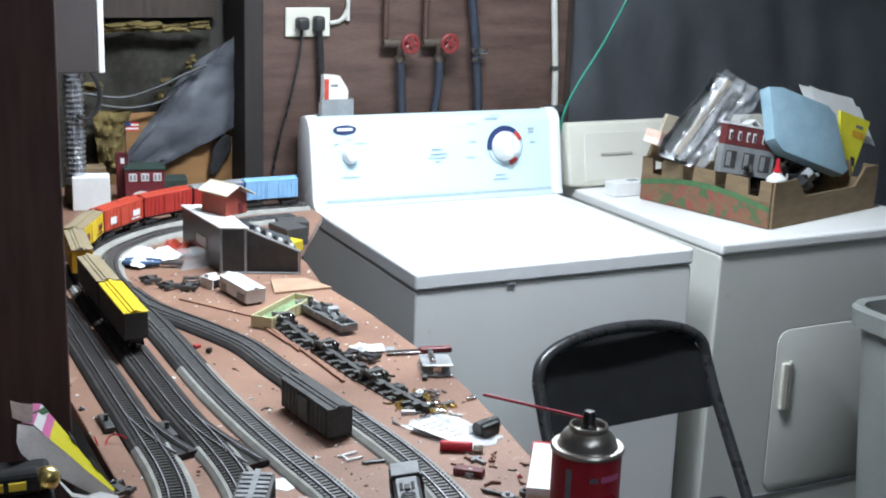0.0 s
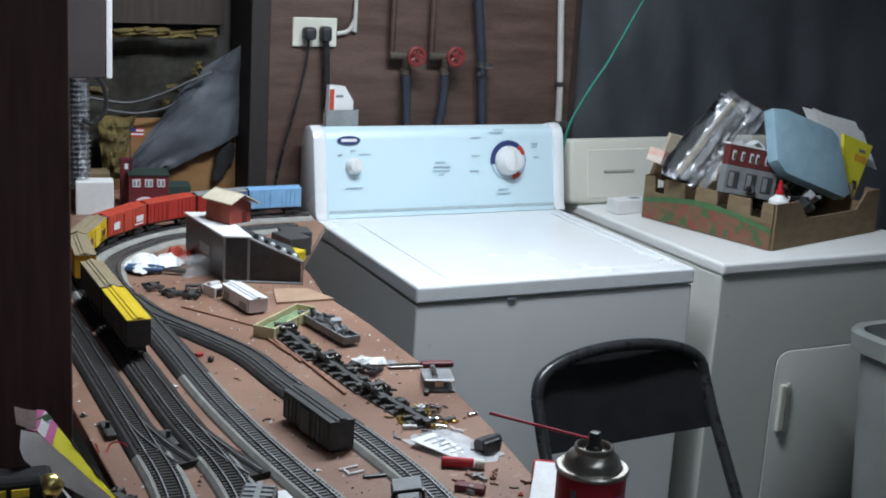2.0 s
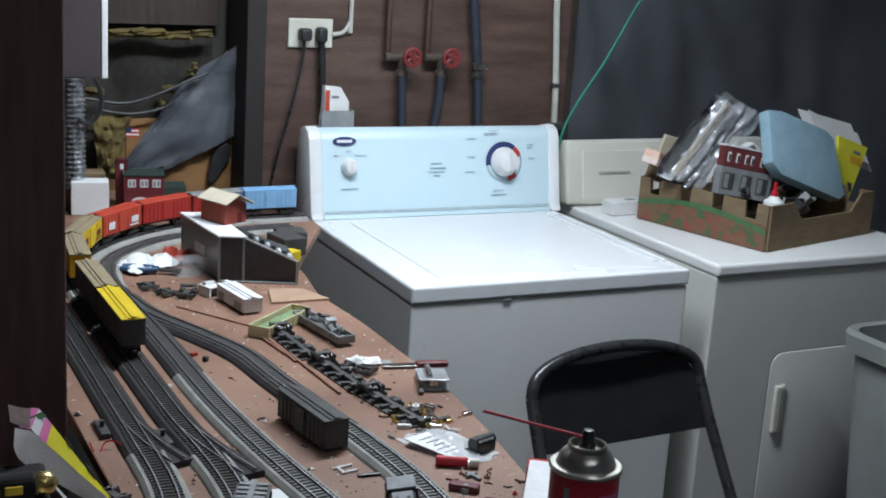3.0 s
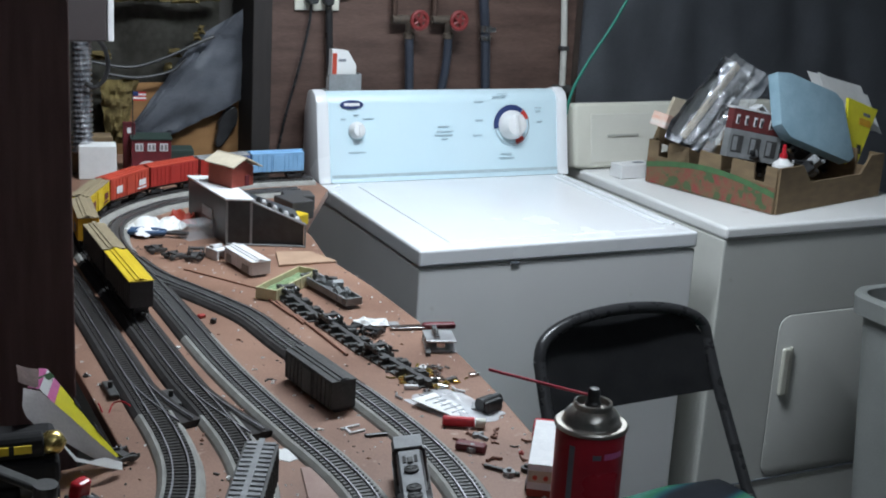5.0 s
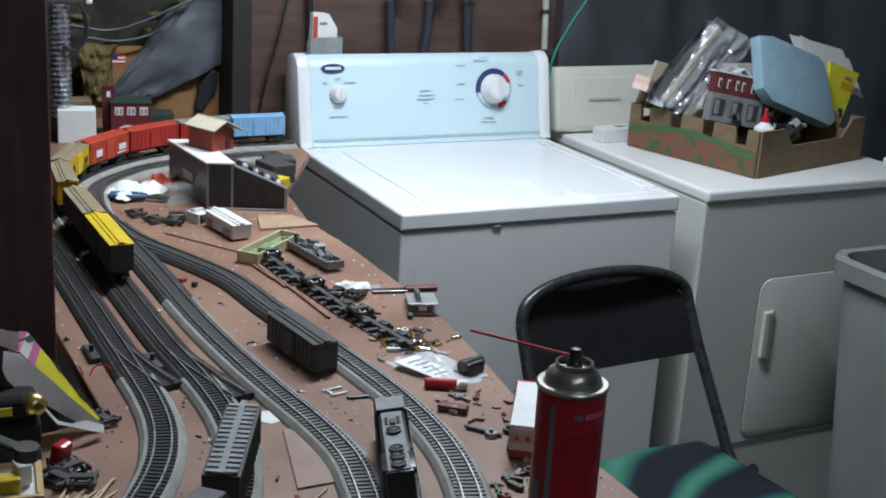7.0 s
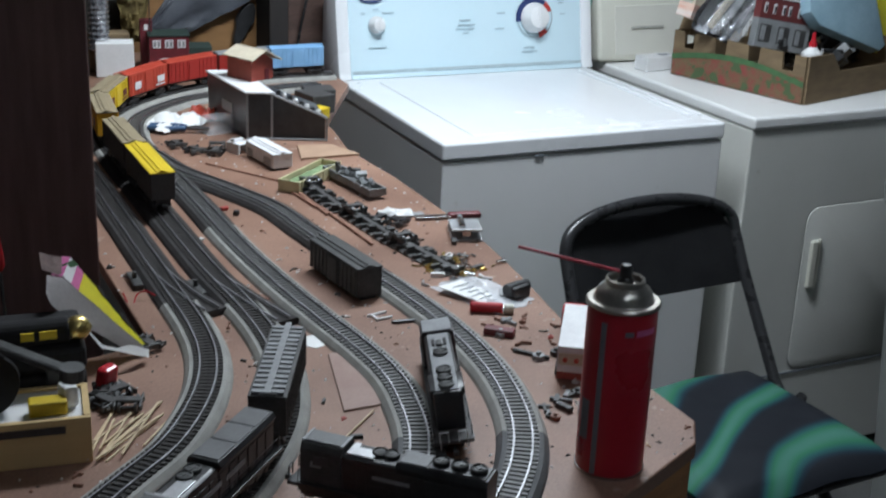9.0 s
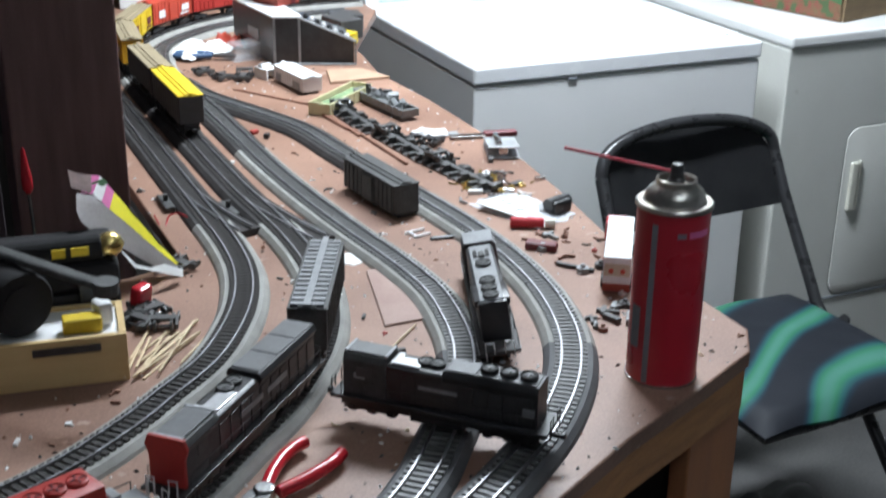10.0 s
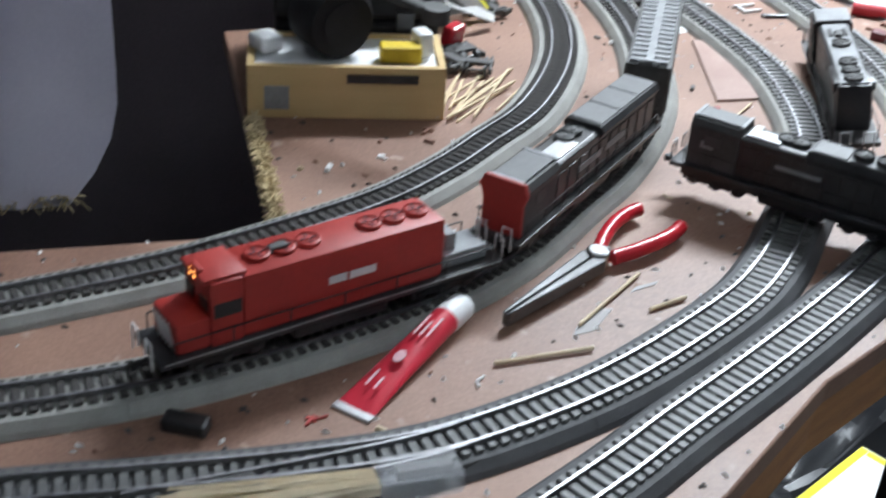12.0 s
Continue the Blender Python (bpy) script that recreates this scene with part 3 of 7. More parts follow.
# ---- rolling stock (local x is forward, z is 0 at the rail head) ----
def bogie(parent, x, axles, gap, mat, z0=0.0):
    w, r = GAUGE / 2 - 0.001, 0.0055
    span = gap * (axles - 1)
    def frame_mesh(b):
        for side in (-1, 1):
            box(b, (span + 0.014, 0.0022, 0.0055), (x, side * 0.0125, z0 + 0.0075), bevel=0.0008)
            for i in range(axles):
                box(b, (0.006, 0.0034, 0.005), (x - span / 2 + gap * i, side * 0.0128, z0 + 0.006), bevel=0.0006)
        box(b, (0.010, 0.024, 0.004), (x, 0, z0 + 0.0095), bevel=0.0006)
    o = one("truck", mat, frame_mesh, parent)
    for i in range(axles):
        px = x - span / 2 + gap * i
        one("wheelset", M["darksteel"], lambda b: (cyl(b, r, 0.0026, (px, w, z0 + r), (90, 0, 0), seg=16), cyl(b, r, 0.0026, (px, -w, z0 + r), (90, 0, 0), seg=16), cyl(b, 0.0013, 2 * w, (px, 0, z0 + r), (90, 0, 0), seg=8)), o)


def coupler(parent, x, side):
    one("coupler", M["black"], lambda b: (box(b, (0.010, 0.003, 0.003), (x + side * 0.004, 0, 0.0105)), box(b, (0.004, 0.006, 0.005), (x + side * 0.0095, 0, 0.0105), bevel=0.001)), parent)


def railings(parent, L, W, z, mat, ends=True):
    for side in (-1, 1):
        y = side * (W / 2 - 0.001)
        def rail_mesh(b):
            tube(b, [(-L / 2 + 0.012, y, z + 0.011), (L / 2 - 0.012, y, z + 0.011)], 0.0005, 6)
            for i in range(7):
                px = -L / 2 + 0.012 + (L - 0.024) * i / 6
                tube(b, [(px, y, z), (px, y, z + 0.011)], 0.0005, 6)
        one("handrail", mat, rail_mesh, parent)
    if ends:
        for e in (-1, 1):
            for side in (-1, 1):
                one("end_handrail", M["white"], lambda b: tube(b, [(e * (L / 2 - 0.001), side * 0.013, z - 0.006), (e * (L / 2 - 0.001), side * 0.013, z + 0.011), (e * (L / 2 - 0.001), side * 0.005, z + 0.011), (e * (L / 2 - 0.001), side * 0.005, z)], 0.0006, 6), parent)


def diesel(name, label, L, hood, roof, chassis, at, turn, fans=5, mark=None, lamp=False, stripes=False, deck=0.026, cab_roof=None, plain=False):
    t = thing(name, at, turn, label, "model locomotive", "model locomotives")
    W, zf = 0.038, 0.0165
    one("walkway_frame", chassis, lambda b: (box(b, (L - 0.008, W, 0.004), (0, 0, zf), bevel=0.0006), box(b, (L - 0.03, W * 0.7, 0.006), (0, 0, zf - 0.004))), t, smooth=False)
    one("fuel_tank", chassis, lambda b: box(b, (L * 0.27, W * 0.84, 0.010), (0, 0, 0.009), bevel=0.003), t)
    bogie(t, L * 0.31, 3, 0.0175, M["black"]), bogie(t, -L * 0.31, 3, 0.0175, M["black"])
    coupler(t, L / 2 - 0.004, 1), coupler(t, -L / 2 + 0.004, -1)
    hw, hz = (0.033, 0.041) if plain else (0.028, 0.040)
    hb, hf = -L / 2 + deck, L * (0.27 if plain else 0.20)
    def hood_mesh(b):
        box(b, (hf - hb, hw, hz), ((hf + hb) / 2, 0, zf + 0.002 + hz / 2), bevel=0.0025, seg=2)
        if not plain:
            box(b, (L * 0.16, hw + 0.006, 0.008), (hb + L * 0.1, 0, zf + 0.002 + hz - 0.003), bevel=0.002)
    hd = one("long_hood", hood, hood_mesh, t, smooth=True)
    for i in range(0 if plain else 9):
        px = hb + 0.014 + (hf - hb - 0.02) * i / 9
        for side in (-1, 1):
            one("hood_door", hood, lambda b: box(b, ((hf - hb) / 11, 0.0008, hz * 0.62), (px, side * (hw / 2 + 0.0002), zf + 0.002 + hz * 0.42), bevel=0.0003), hd)
    cx = hf + L * (0.042 if plain else 0.06)
    one("cab", hood, lambda b: (box(b, (L * (0.085 if plain else 0.115), W - 0.003, hz + (0.001 if plain or cab_roof else 0.005)), (cx, 0, zf + 0.002 + (hz + (0.001 if plain or cab_roof else 0.005)) / 2), bevel=0.002), box(b, (L * (0.11 if plain else 0.125), W * 0.8, 0.003), (cx, 0, zf + hz + (0.0035 if plain or cab_roof else 0.0075)), bevel=0.001)), t, smooth=True)
    for side in (-1, 1):
        one("cab_window", M["black"], lambda b: box(b, (L * 0.07, 0.001, 0.009), (cx, side * (W / 2 - 0.0012), zf + 0.026), bevel=0.0004), t)
        one("windshield", M["black"], lambda b: box(b, (0.001, 0.010, 0.008), (cx + L * (0.044 if plain else 0.058), side * 0.0085, zf + 0.028), bevel=0.0004), t)
    one("short_hood", hood, lambda b: box(b, (L * 0.09, hw, hz * (0.5 if plain else 0.62)), (hf + L * (0.125 if plain else 0.155), 0, zf + 0.002 + hz * (0.25 if plain else 0.31)), bevel=0.003), t, smooth=True)
    if deck > 0.04:
        one("deck_box", M["kitgrey"], lambda b: (box(b, (deck - 0.016, 0.022, 0.010), (hb - deck / 2 + 0.004, 0, zf + 0.007), bevel=0.0012), box(b, (0.008, 0.014, 0.012), (hb - 0.012, 0, zf + 0.018), bevel=0.001)), t, "grey boxes on the rear deck")
    if cab_roof:
        one("cab_roof", cab_roof, lambda b: (box(b, (L * 0.13, W - 0.008, 0.0014), (cx, 0, zf + hz + 0.0058), bevel=0.0004), box(b, (L * 0.08, hw - 0.004, 0.0014), (hf + L * 0.155, 0, zf + 0.003 + hz * 0.62), bevel=0.0004)), t, "pale grey cab roof")
        one("roof_grille", M["black"], lambda b: (box(b, (0.016, 0.0035, 0.0008), (hf - 0.026, 0.006, zf + hz + 0.0042)), box(b, (0.016, 0.0035, 0.0008), (hf - 0.026, -0.006, zf + hz + 0.0042)), box(b, (0.0035, 0.014, 0.0008), (hf - 0.044, 0, zf + hz + 0.0042))), t, "dark roof grilles")
    if stripes:
        for i in range(5):
            one("nose_stripe", M["white"], lambda b: box(b, (0.0008, 0.0025, 0.016), (hf + L * (0.1705 if plain else 0.2005), -0.009 + i * 0.0045, zf + 0.012), (28, 0, 0)), t, "white diagonal nose stripe")
    zt = zf + 0.002 + hz
    if roof:
        one("roof_sheet", roof, lambda b: box(b, (hf - hb - 0.006, hw - 0.006, 0.0014), ((hf + hb) / 2, 0, zt + 0.0007), bevel=0.0005), t, "grey roof")
    for i in range(fans):
        px = hb + L * 0.05 + i * 0.0165 + (0.025 if i >= 3 else 0)
        f = one("roof_fan", M["blackdusty"] if roof else hood, lambda b: lathe(b, [(0.0078, 0), (0.0078, 0.003), (0.0066, 0.0036), (0.006, 0.0026), (0.002, 0.0026), (0.0018, 0.0034), (0.0003, 0.0035)], (px, 0, zt - (0.0008 if plain else -0.001)), seg=18), t, smooth=True)
        one("fan_blade_cross", M["maroon"] if plain else M["black"], lambda b: (box(b, (0.011, 0.0012, 0.0005), (px, 0, zt + (0.0024 if plain else 0.0042))), box(b, (0.0012, 0.011, 0.0005), (px, 0, zt + (0.0024 if plain else 0.0042)))), f)
    one("exhaust_stack", M["blackdusty"], lambda b: box(b, (0.012, 0.006, 0.004), (hf - 0.030, 0, zt + 0.002), bevel=0.001), t)
    if mark:
        for side in (-1, 1):
            for u, wd in ((-0.005, 0.012), (0.012, 0.018)):
                one("lettering_bar", mark, lambda b: box(b, (wd, 0.0005, 0.0050), (side * -u, side * (hw / 2 + 0.0011), zf + 0.024)), t, "pale lettering bar")
    if lamp:
        lx, lz = hf + L * (0.088 if plain else 0.122), zf + hz + 0.003
        one("lamp_housing", hood, lambda b: box(b, (0.003, 0.012, 0.008), (lx - 0.0008, 0, lz), bevel=0.001), t)
        for side in (-1, 1):
            one("headlight", glow, lambda b: cyl(b, 0.0020, 0.002, (lx + 0.0008, side * 0.0028, lz), (0, 90, 0), seg=12), t, "glowing orange headlight")
        for side in (-1, 1):
            one("number_board", M["white"], lambda b: box(b, (0.0012, 0.006, 0.003), (hf + 0.0004, side * 0.009, zf + hz * 0.9)), t)
    railings(t, L, W, zf + 0.002, M["black"])
    for side in (-1, 1):
        for i in range(0 if plain else 4):
            one("louvre_panel", M["black"], lambda b: box(b, (0.012, 0.0007, 0.005), (hb + 0.018 + i * 0.016, side * (hw / 2 + 0.0009), zf + hz * 0.82)), hd)
        # thin pale grey line along each sill
        one("sill_line", M["locogrey"], lambda b: box(b, (L - 0.012, 0.0006, 0.0008), (0, side * (W / 2 + 0.0002), zf + 0.0012)), t, "pale sill edge")
    return t


def freight(name, label, L, body, roof, at, turn, ribs=12, H=0.039, door=None, mark=None, slats=None, wheels=True, thirds=None, z0=0.0):
    t = thing(name, at, turn, label, "model freight car", "model freight cars")
    W, zf = 0.035, (0.014 if wheels else 0.0)
    if wheels:
        bogie(t, L * 0.34, 2, 0.019, M["black"]), bogie(t, -L * 0.34, 2, 0.019, M["black"])
        coupler(t, L / 2 - 0.003, 1), coupler(t, -L / 2 + 0.003, -1)
    one("underframe", M["black"], lambda b: box(b, (L - 0.004, W * 0.6, 0.005), (0, 0, zf + 0.0015)), t)
    if thirds:
        for i, m in enumerate(thirds):
            one("body_section", m, lambda b: box(b, (L / 3, W, H), (L / 3 - i * L / 3, 0, zf + 0.004 + H / 2), bevel=0.0006), t)
    else:
        one("body", body, lambda b: box(b, (L, W, H), (0, 0, zf + 0.004 + H / 2), bevel=0.0012), t)
    for i in range(ribs):
        px = -L / 2 + L * (i + 0.5) / ribs
        for side in (-1, 1):
            one("side_rib", thirds[min(2, int((L / 2 - px) / L * 3))] if thirds else body, lambda b: box(b, (0.0014, 0.0014, H * 0.92), (px, side * (W / 2 + 0.0004), zf + 0.004 + H / 2)), t)
    zt = zf + 0.004 + H
    one("roof", roof, lambda b: (box(b, (L + 0.002, W + 0.001, 0.0022), (0, 0, zt + 0.001), bevel=0.0008), box(b, (L, W * 0.5, 0.0025), (0, 0, zt + 0.0025), bevel=0.001)), t, "roof")
    if slats:
        for i in range(15):
            px = -L / 2 + L * (i + 0.5) / 15
            one("roof_slat", slats, lambda b: box(b, (L / 26, W * 0.86, 0.0018), (px, 0, zt + 0.0042), bevel=0.0004), t, "pale grey roof slat")
    one("roofwalk", slats or roof, lambda b: box(b, (L + 0.004, 0.006, 0.0012), (0, 0, zt + (0.0062 if slats else 0.0048))), t)
    if door:
        for side in (-1, 1):
            one("sliding_door", door, lambda b: box(b, (L * 0.2, 0.0016, H * 0.9), (0, side * (W / 2 + 0.0009), zf + 0.004 + H * 0.48), bevel=0.0004), t)
    if mark:
        for side in (-1, 1):
            for u, wd, hh in ((-0.30, 0.024, 0.012), (0.30, 0.020, 0.014), (-0.28, 0.03, 0.003)):
                one("painted_emblem", mark, lambda b: box(b, (wd, 0.0006, hh), (u * L, side * (W / 2 + 0.0014), zf + H * (0.55 if hh > 0.004 else 0.28)), bevel=0.0002), t, "plain emblem in dark paint")
    return t


MAIN = spline(LINES["main"], 0.004)
RAILTOP = TABLE + BED + 0.0046


def on_main(arc, L):
    """Place and heading of a vehicle whose middle is at that arc length along the main line."""
    def at_arc(s):
        i = max(0, min(len(MAIN) - 2, int(s / 0.004)))
        return MAIN[i].lerp(MAIN[i + 1], s / 0.004 - i)
    a, b = at_arc(arc - L * 0.31), at_arc(arc + L * 0.31)
    m = (a + b) / 2
    h = math.degrees(math.atan2(b.y - a.y, b.x - a.x))
    return (m.x, m.y, RAILTOP), (0, 0, h)


def hood_unit(label, L, at, turn, face=None, flared=False, lamp_end=False, bars=(), low=1.0, end_fans=0):
    """A black freight locomotive whose hood is stepped: cab block, low middle with hatches, tall radiator end."""
    t = thing("diesel_locomotive", at, turn, label, "model locomotive", "model locomotives")
    W, zf, hw = 0.038, 0.0165, 0.027
    x0, x1 = -L / 2 + 0.012, L / 2 - 0.012
    xc, xm = x1 - L * 0.20, x0 + L * 0.42
    z0 = zf + 0.002
    def wedge_box(b, xa, xb, w0, w1, ha, hb):
        """A block whose upper edges lean out from w0 to w1 above its shoulder."""
        q, ha, hb = bmesh.new(), ha * low, hb * low
        prof = [(-w0 / 2, z0), (w0 / 2, z0), (w0 / 2, z0 + ha), (w1 / 2, z0 + (ha + hb) / 2), (w1 / 2 - 0.003, z0 + hb), (-w1 / 2 + 0.003, z0 + hb), (-w1 / 2, z0 + (ha + hb) / 2), (-w0 / 2, z0 + ha)]
        c = [q.verts.new((xa, y, z)) for y, z in prof]
        d = [q.verts.new((xb, y, z)) for y, z in prof]
        q.faces.new(c), q.faces.new(d[::-1])
        for i in range(len(prof)):
            j = (i + 1) % len(prof)
            q.faces.new((c[i], d[i], d[j], c[j]))
        bmesh.ops.recalc_face_normals(q, faces=q.faces)
        bmesh.ops.bevel(q, geom=q.edges[:], offset=0.0006, segments=1, affect="EDGES")
        join(b, q)
    one("walkway_frame", M["black"], lambda b: (box(b, (L - 0.004, W, 0.0035), (0, 0, zf), bevel=0.0006), box(b, (L - 0.02, W * 0.72, 0.007), (0, 0, zf - 0.005))), t)
    one("fuel_tank", M["black"], lambda b: box(b, (L * 0.26, W * 0.84, 0.010), (0, 0, 0.009), bevel=0.003), t)
    bogie(t, L * 0.31, 3, 0.0175, M["black"]), bogie(t, -L * 0.31, 3, 0.0175, M["black"])
    coupler(t, L / 2 - 0.003, 1), coupler(t, -L / 2 + 0.003, -1)
    wide = 0.033 if flared else 0.029
    cab = one("cab", M["blackdusty"], lambda b: wedge_box(b, xc, x1, wide - 0.004 if flared else 0.029, wide, 0.030, 0.042), t)
    mid = one("middle_hood", M["black"], lambda b: wedge_box(b, xm, xc, hw, hw, 0.034, 0.0375), t)
    tail = one("radiator_hood", M["black"], lambda b: wedge_box(b, x0, xm, hw, wide, 0.031, 0.042), t)
    for i in range(3):
        n = (xm - x0 - 0.004) / 3
        one("roof_panel", M["roofdull"], lambda b: box(b, (n - 0.0012, wide - 0.008, 0.0012), (x0 + 0.002 + n * (i + 0.5), 0, z0 + 0.0425 * low), bevel=0.0004), tail, "dull grey roof panel")
    one("roof_panel", M["roofdull"], lambda b: box(b, (x1 - xc - 0.005, wide - 0.010, 0.0012), ((x1 + xc) / 2, 0, z0 + 0.0435 * low), bevel=0.0004), cab, "dull grey roof panel")
    one("pale_roof_rim", M["locogrey"], lambda b: [box(b, (0.0025, wide - 0.007, 0.0016), (px, 0, z0 + 0.0436 * low)) for px in (xc + 0.001, x1 - 0.0015)], cab, "pale roof edge")
    one("pale_hatch", M["silver"], lambda b: (box(b, ((xc - xm) * 0.5, 0.014, 0.0016), (xc - (xc - xm) * 0.32, 0.003, z0 + 0.0383 * low), bevel=0.0005), box(b, (0.006, 0.020, 0.0014), (xc - 0.006, 0, z0 + 0.0384 * low))), mid, "pale silver roof hatch")
    for i in range(2):
        px = xm + (xc - xm) * (0.2 + 0.2 * i)
        f = one("roof_fan", M["blackdusty"], lambda b: lathe(b, [(0.0072, 0), (0.0072, 0.0032), (0.006, 0.0038), (0.0055, 0.0026), (0.002, 0.0026), (0.0018, 0.0034), (0.0003, 0.0035)], (px, -0.002, z0 + 0.0375 * low), seg=18), mid, smooth=True)
        one("fan_blade_cross", M["black"], lambda b: (box(b, (0.010, 0.0012, 0.0005), (px, -0.002, z0 + 0.0405 * low)), box(b, (0.0012, 0.010, 0.0005), (px, -0.002, z0 + 0.0405 * low))), f)
    for i in range(end_fans):
        px = x0 + 0.012 + 0.0165 * i
        f = one("roof_fan", M["black"], lambda b: lathe(b, [(0.0075, 0), (0.0075, 0.0040), (0.0062, 0.0046), (0.0056, 0.003), (0.002, 0.003), (0.0018, 0.0040), (0.0003, 0.0041)], (px, 0, z0 + 0.0431 * low), seg=18), tail, smooth=True)
        one("fan_blade_cross", M["blackdusty"], lambda b: (box(b, (0.010, 0.0012, 0.0005), (px, 0, z0 + 0.0431 * low + 0.0036)), box(b, (0.0012, 0.010, 0.0005), (px, 0, z0 + 0.0431 * low + 0.0036))), f)
    if face:
        one("end_face", face, lambda b: wedge_box(b, x1 - 0.001, x1 + 0.0025, 0.030, wide + 0.003, 0.026, 0.0445), cab, "bright red end face")
    for side in (-1, 1):
        one("cab_window", M["kitdark"], lambda b: box(b, (0.014, 0.0008, 0.009), ((xc + x1) / 2, side * ((wide if not flared else wide - 0.004) / 2 + 0.0002), z0 + 0.022), bevel=0.0003), cab)
        for i in range(10):
            px = x0 + 0.010 + (xc - x0 - 0.018) * i / 9
            one("hood_door", M["black"], lambda b: box(b, (0.0115, 0.0008, 0.024), (px, side * (hw / 2 + 0.0003), z0 + 0.014), bevel=0.0003), mid)
        for u, v, wd, hh in bars:
            one("pale_bar", M["locogrey"], lambda b: box(b, (wd, 0.0006, hh), (u * L, side * (hw / 2 + 0.0010), z0 + v)), t, "pale lettering bar")
        one("handrail", M["black"], lambda b: (tube(b, [(x0, side * (W / 2 - 0.001), z0 + 0.012), (x1, side * (W / 2 - 0.001), z0 + 0.012)], 0.0004, 6), [tube(b, [(x0 + (x1 - x0) * i / 8, side * (W / 2 - 0.001), z0), (x0 + (x1 - x0) * i / 8, side * (W / 2 - 0.001), z0 + 0.012)], 0.0004, 6) for i in range(9)]), t)
        for e in (-1, 1):
            one("end_handrail", M["white"] if face and e > 0 else M["blackdusty"], lambda b: tube(b, [(e * (L / 2 - 0.001), side * 0.013, z0 - 0.006), (e * (L / 2 - 0.001), side * 0.013, z0 + 0.011), (e * (L / 2 - 0.001), side * 0.006, z0 + 0.011), (e * (L / 2 - 0.001), side * 0.006, z0)], 0.0006, 6), t)
    if lamp_end:
        one("marker_lamp", M["white"], lambda b: cyl(b, 0.0012, 0.0014, (x0 - 0.0004, 0.004, z0 + 0.034), (0, 90, 0), seg=10), tail, "small white end lamp")
    return t


M["roofdull"] = material("dull_grey_roof", (0.12, 0.122, 0.125), (0.075, 0.076, 0.078), 0.45, scale=60, bump=0.06)
near = min(range(len(MAIN)), key=lambda i: (MAIN[i] - Vector((0.010, 1.074))).length) * 0.004
pos, rot = on_main(near, 0.242)
diesel("diesel_locomotive", "bright red model diesel locomotive with lit headlight heading the train", 0.242, M["locored"], None, M["black"], pos, rot, mark=M["white"], lamp=True, stripes=True, deck=0.050, fans=6, plain=True)
arc = near - 0.244
hood_unit("dark grey model diesel locomotive with red end coupled in the train", 0.238, *on_main(arc, 0.238), face=M["locored"], flared=True, lamp_end=True, low=0.90, bars=((0.03, 0.017, 0.036, 0.005), (-0.15, 0.017, 0.034, 0.005)))
arc -= 0.119 + 0.004
arc -= 0.083
p, r = on_main(arc, 0.158)
freight("freight_car", "dark grey model hopper car with pale roof slats", 0.158, M["blackdusty"], M["blackdusty"], p, r, slats=M["locogrey"])
# the cars left standing round the back bend, as (middle along the line, length)
STANDING = [
    (1.135, 0.165, dict(body=M["kitdark"], roof=M["yellow"], label="dark model freight car with a yellow roof")),
    (0.965, 0.155, dict(body=M["kitdark"], roof=M["tan"], label="dark model freight car with a dusty tan roof")),
    (0.775, 0.140, dict(body=M["orange"], roof=M["tan"], door=M["orange"], mark=M["black"], label="orange-yellow model boxcar in the train")),
    (0.625, 0.135, dict(body=M["yellow"], roof=M["tan"], door=M["yellow"], mark=M["maroon"], label="yellow model boxcar with dark emblems")),
    (0.482, 0.130, dict(body=M["carred"], roof=M["carred"], door=M["carred"], mark=M["white"], label="red model boxcar with pale markings")),
    (0.344, 0.126, dict(body=M["locored"], roof=M["carred"], door=M["locored"], label="bright red model boxcar in the train")),
    (0.212, 0.118, dict(body=M["white"], roof=M["locogrey"], thirds=(M["locored"], M["white"], M["carblue"]), label="red white and blue model boxcar")),
    (0.086, 0.118, dict(body=M["skyblue"], roof=M["skyblue"], door=M["skyblue"], label="light blue model boxcar in the train")),
]
for mid, L, kw in STANDING:
    p, r = on_main(mid, L)
    freight("freight_car", L=L, at=p, turn=r, **kw)

# loose rolling stock on the table
freight("freight_car", "black dusty model boxcar body standing on the table", 0.128, M["blackdusty"], M["blackdusty"], (0.534, 1.717, TABLE), (0, 0, 97), H=0.036, wheels=False, door=M["blackdusty"])
freight("freight_car", "white model refrigerator car body lying on the table", 0.105, M["white"], M["white"], (0.616, 2.275, TABLE), (0, 0, 98), H=0.022, wheels=False, mark=M["kitgrey"])
diesel("diesel_locomotive", "black model diesel locomotive with grey roof leaning between the tracks", 0.235, M["black"], M["locogrey"], M["kitdark"], (0.505, 1.355, TABLE + 0.003), (-9, 0, 69), fans=4, cab_roof=M["locogrey"])
hood_unit("black model diesel locomotive standing askew across two tracks", 0.192, (0.366, 1.166, RAILTOP + 0.0005), (0, 0, 134), bars=((0.0, 0.018, 0.034, 0.0032), (-0.40, 0.014, 0.010, 0.007), (0.36, 0.018, 0.010, 0.005)), low=0.86, end_fans=3)


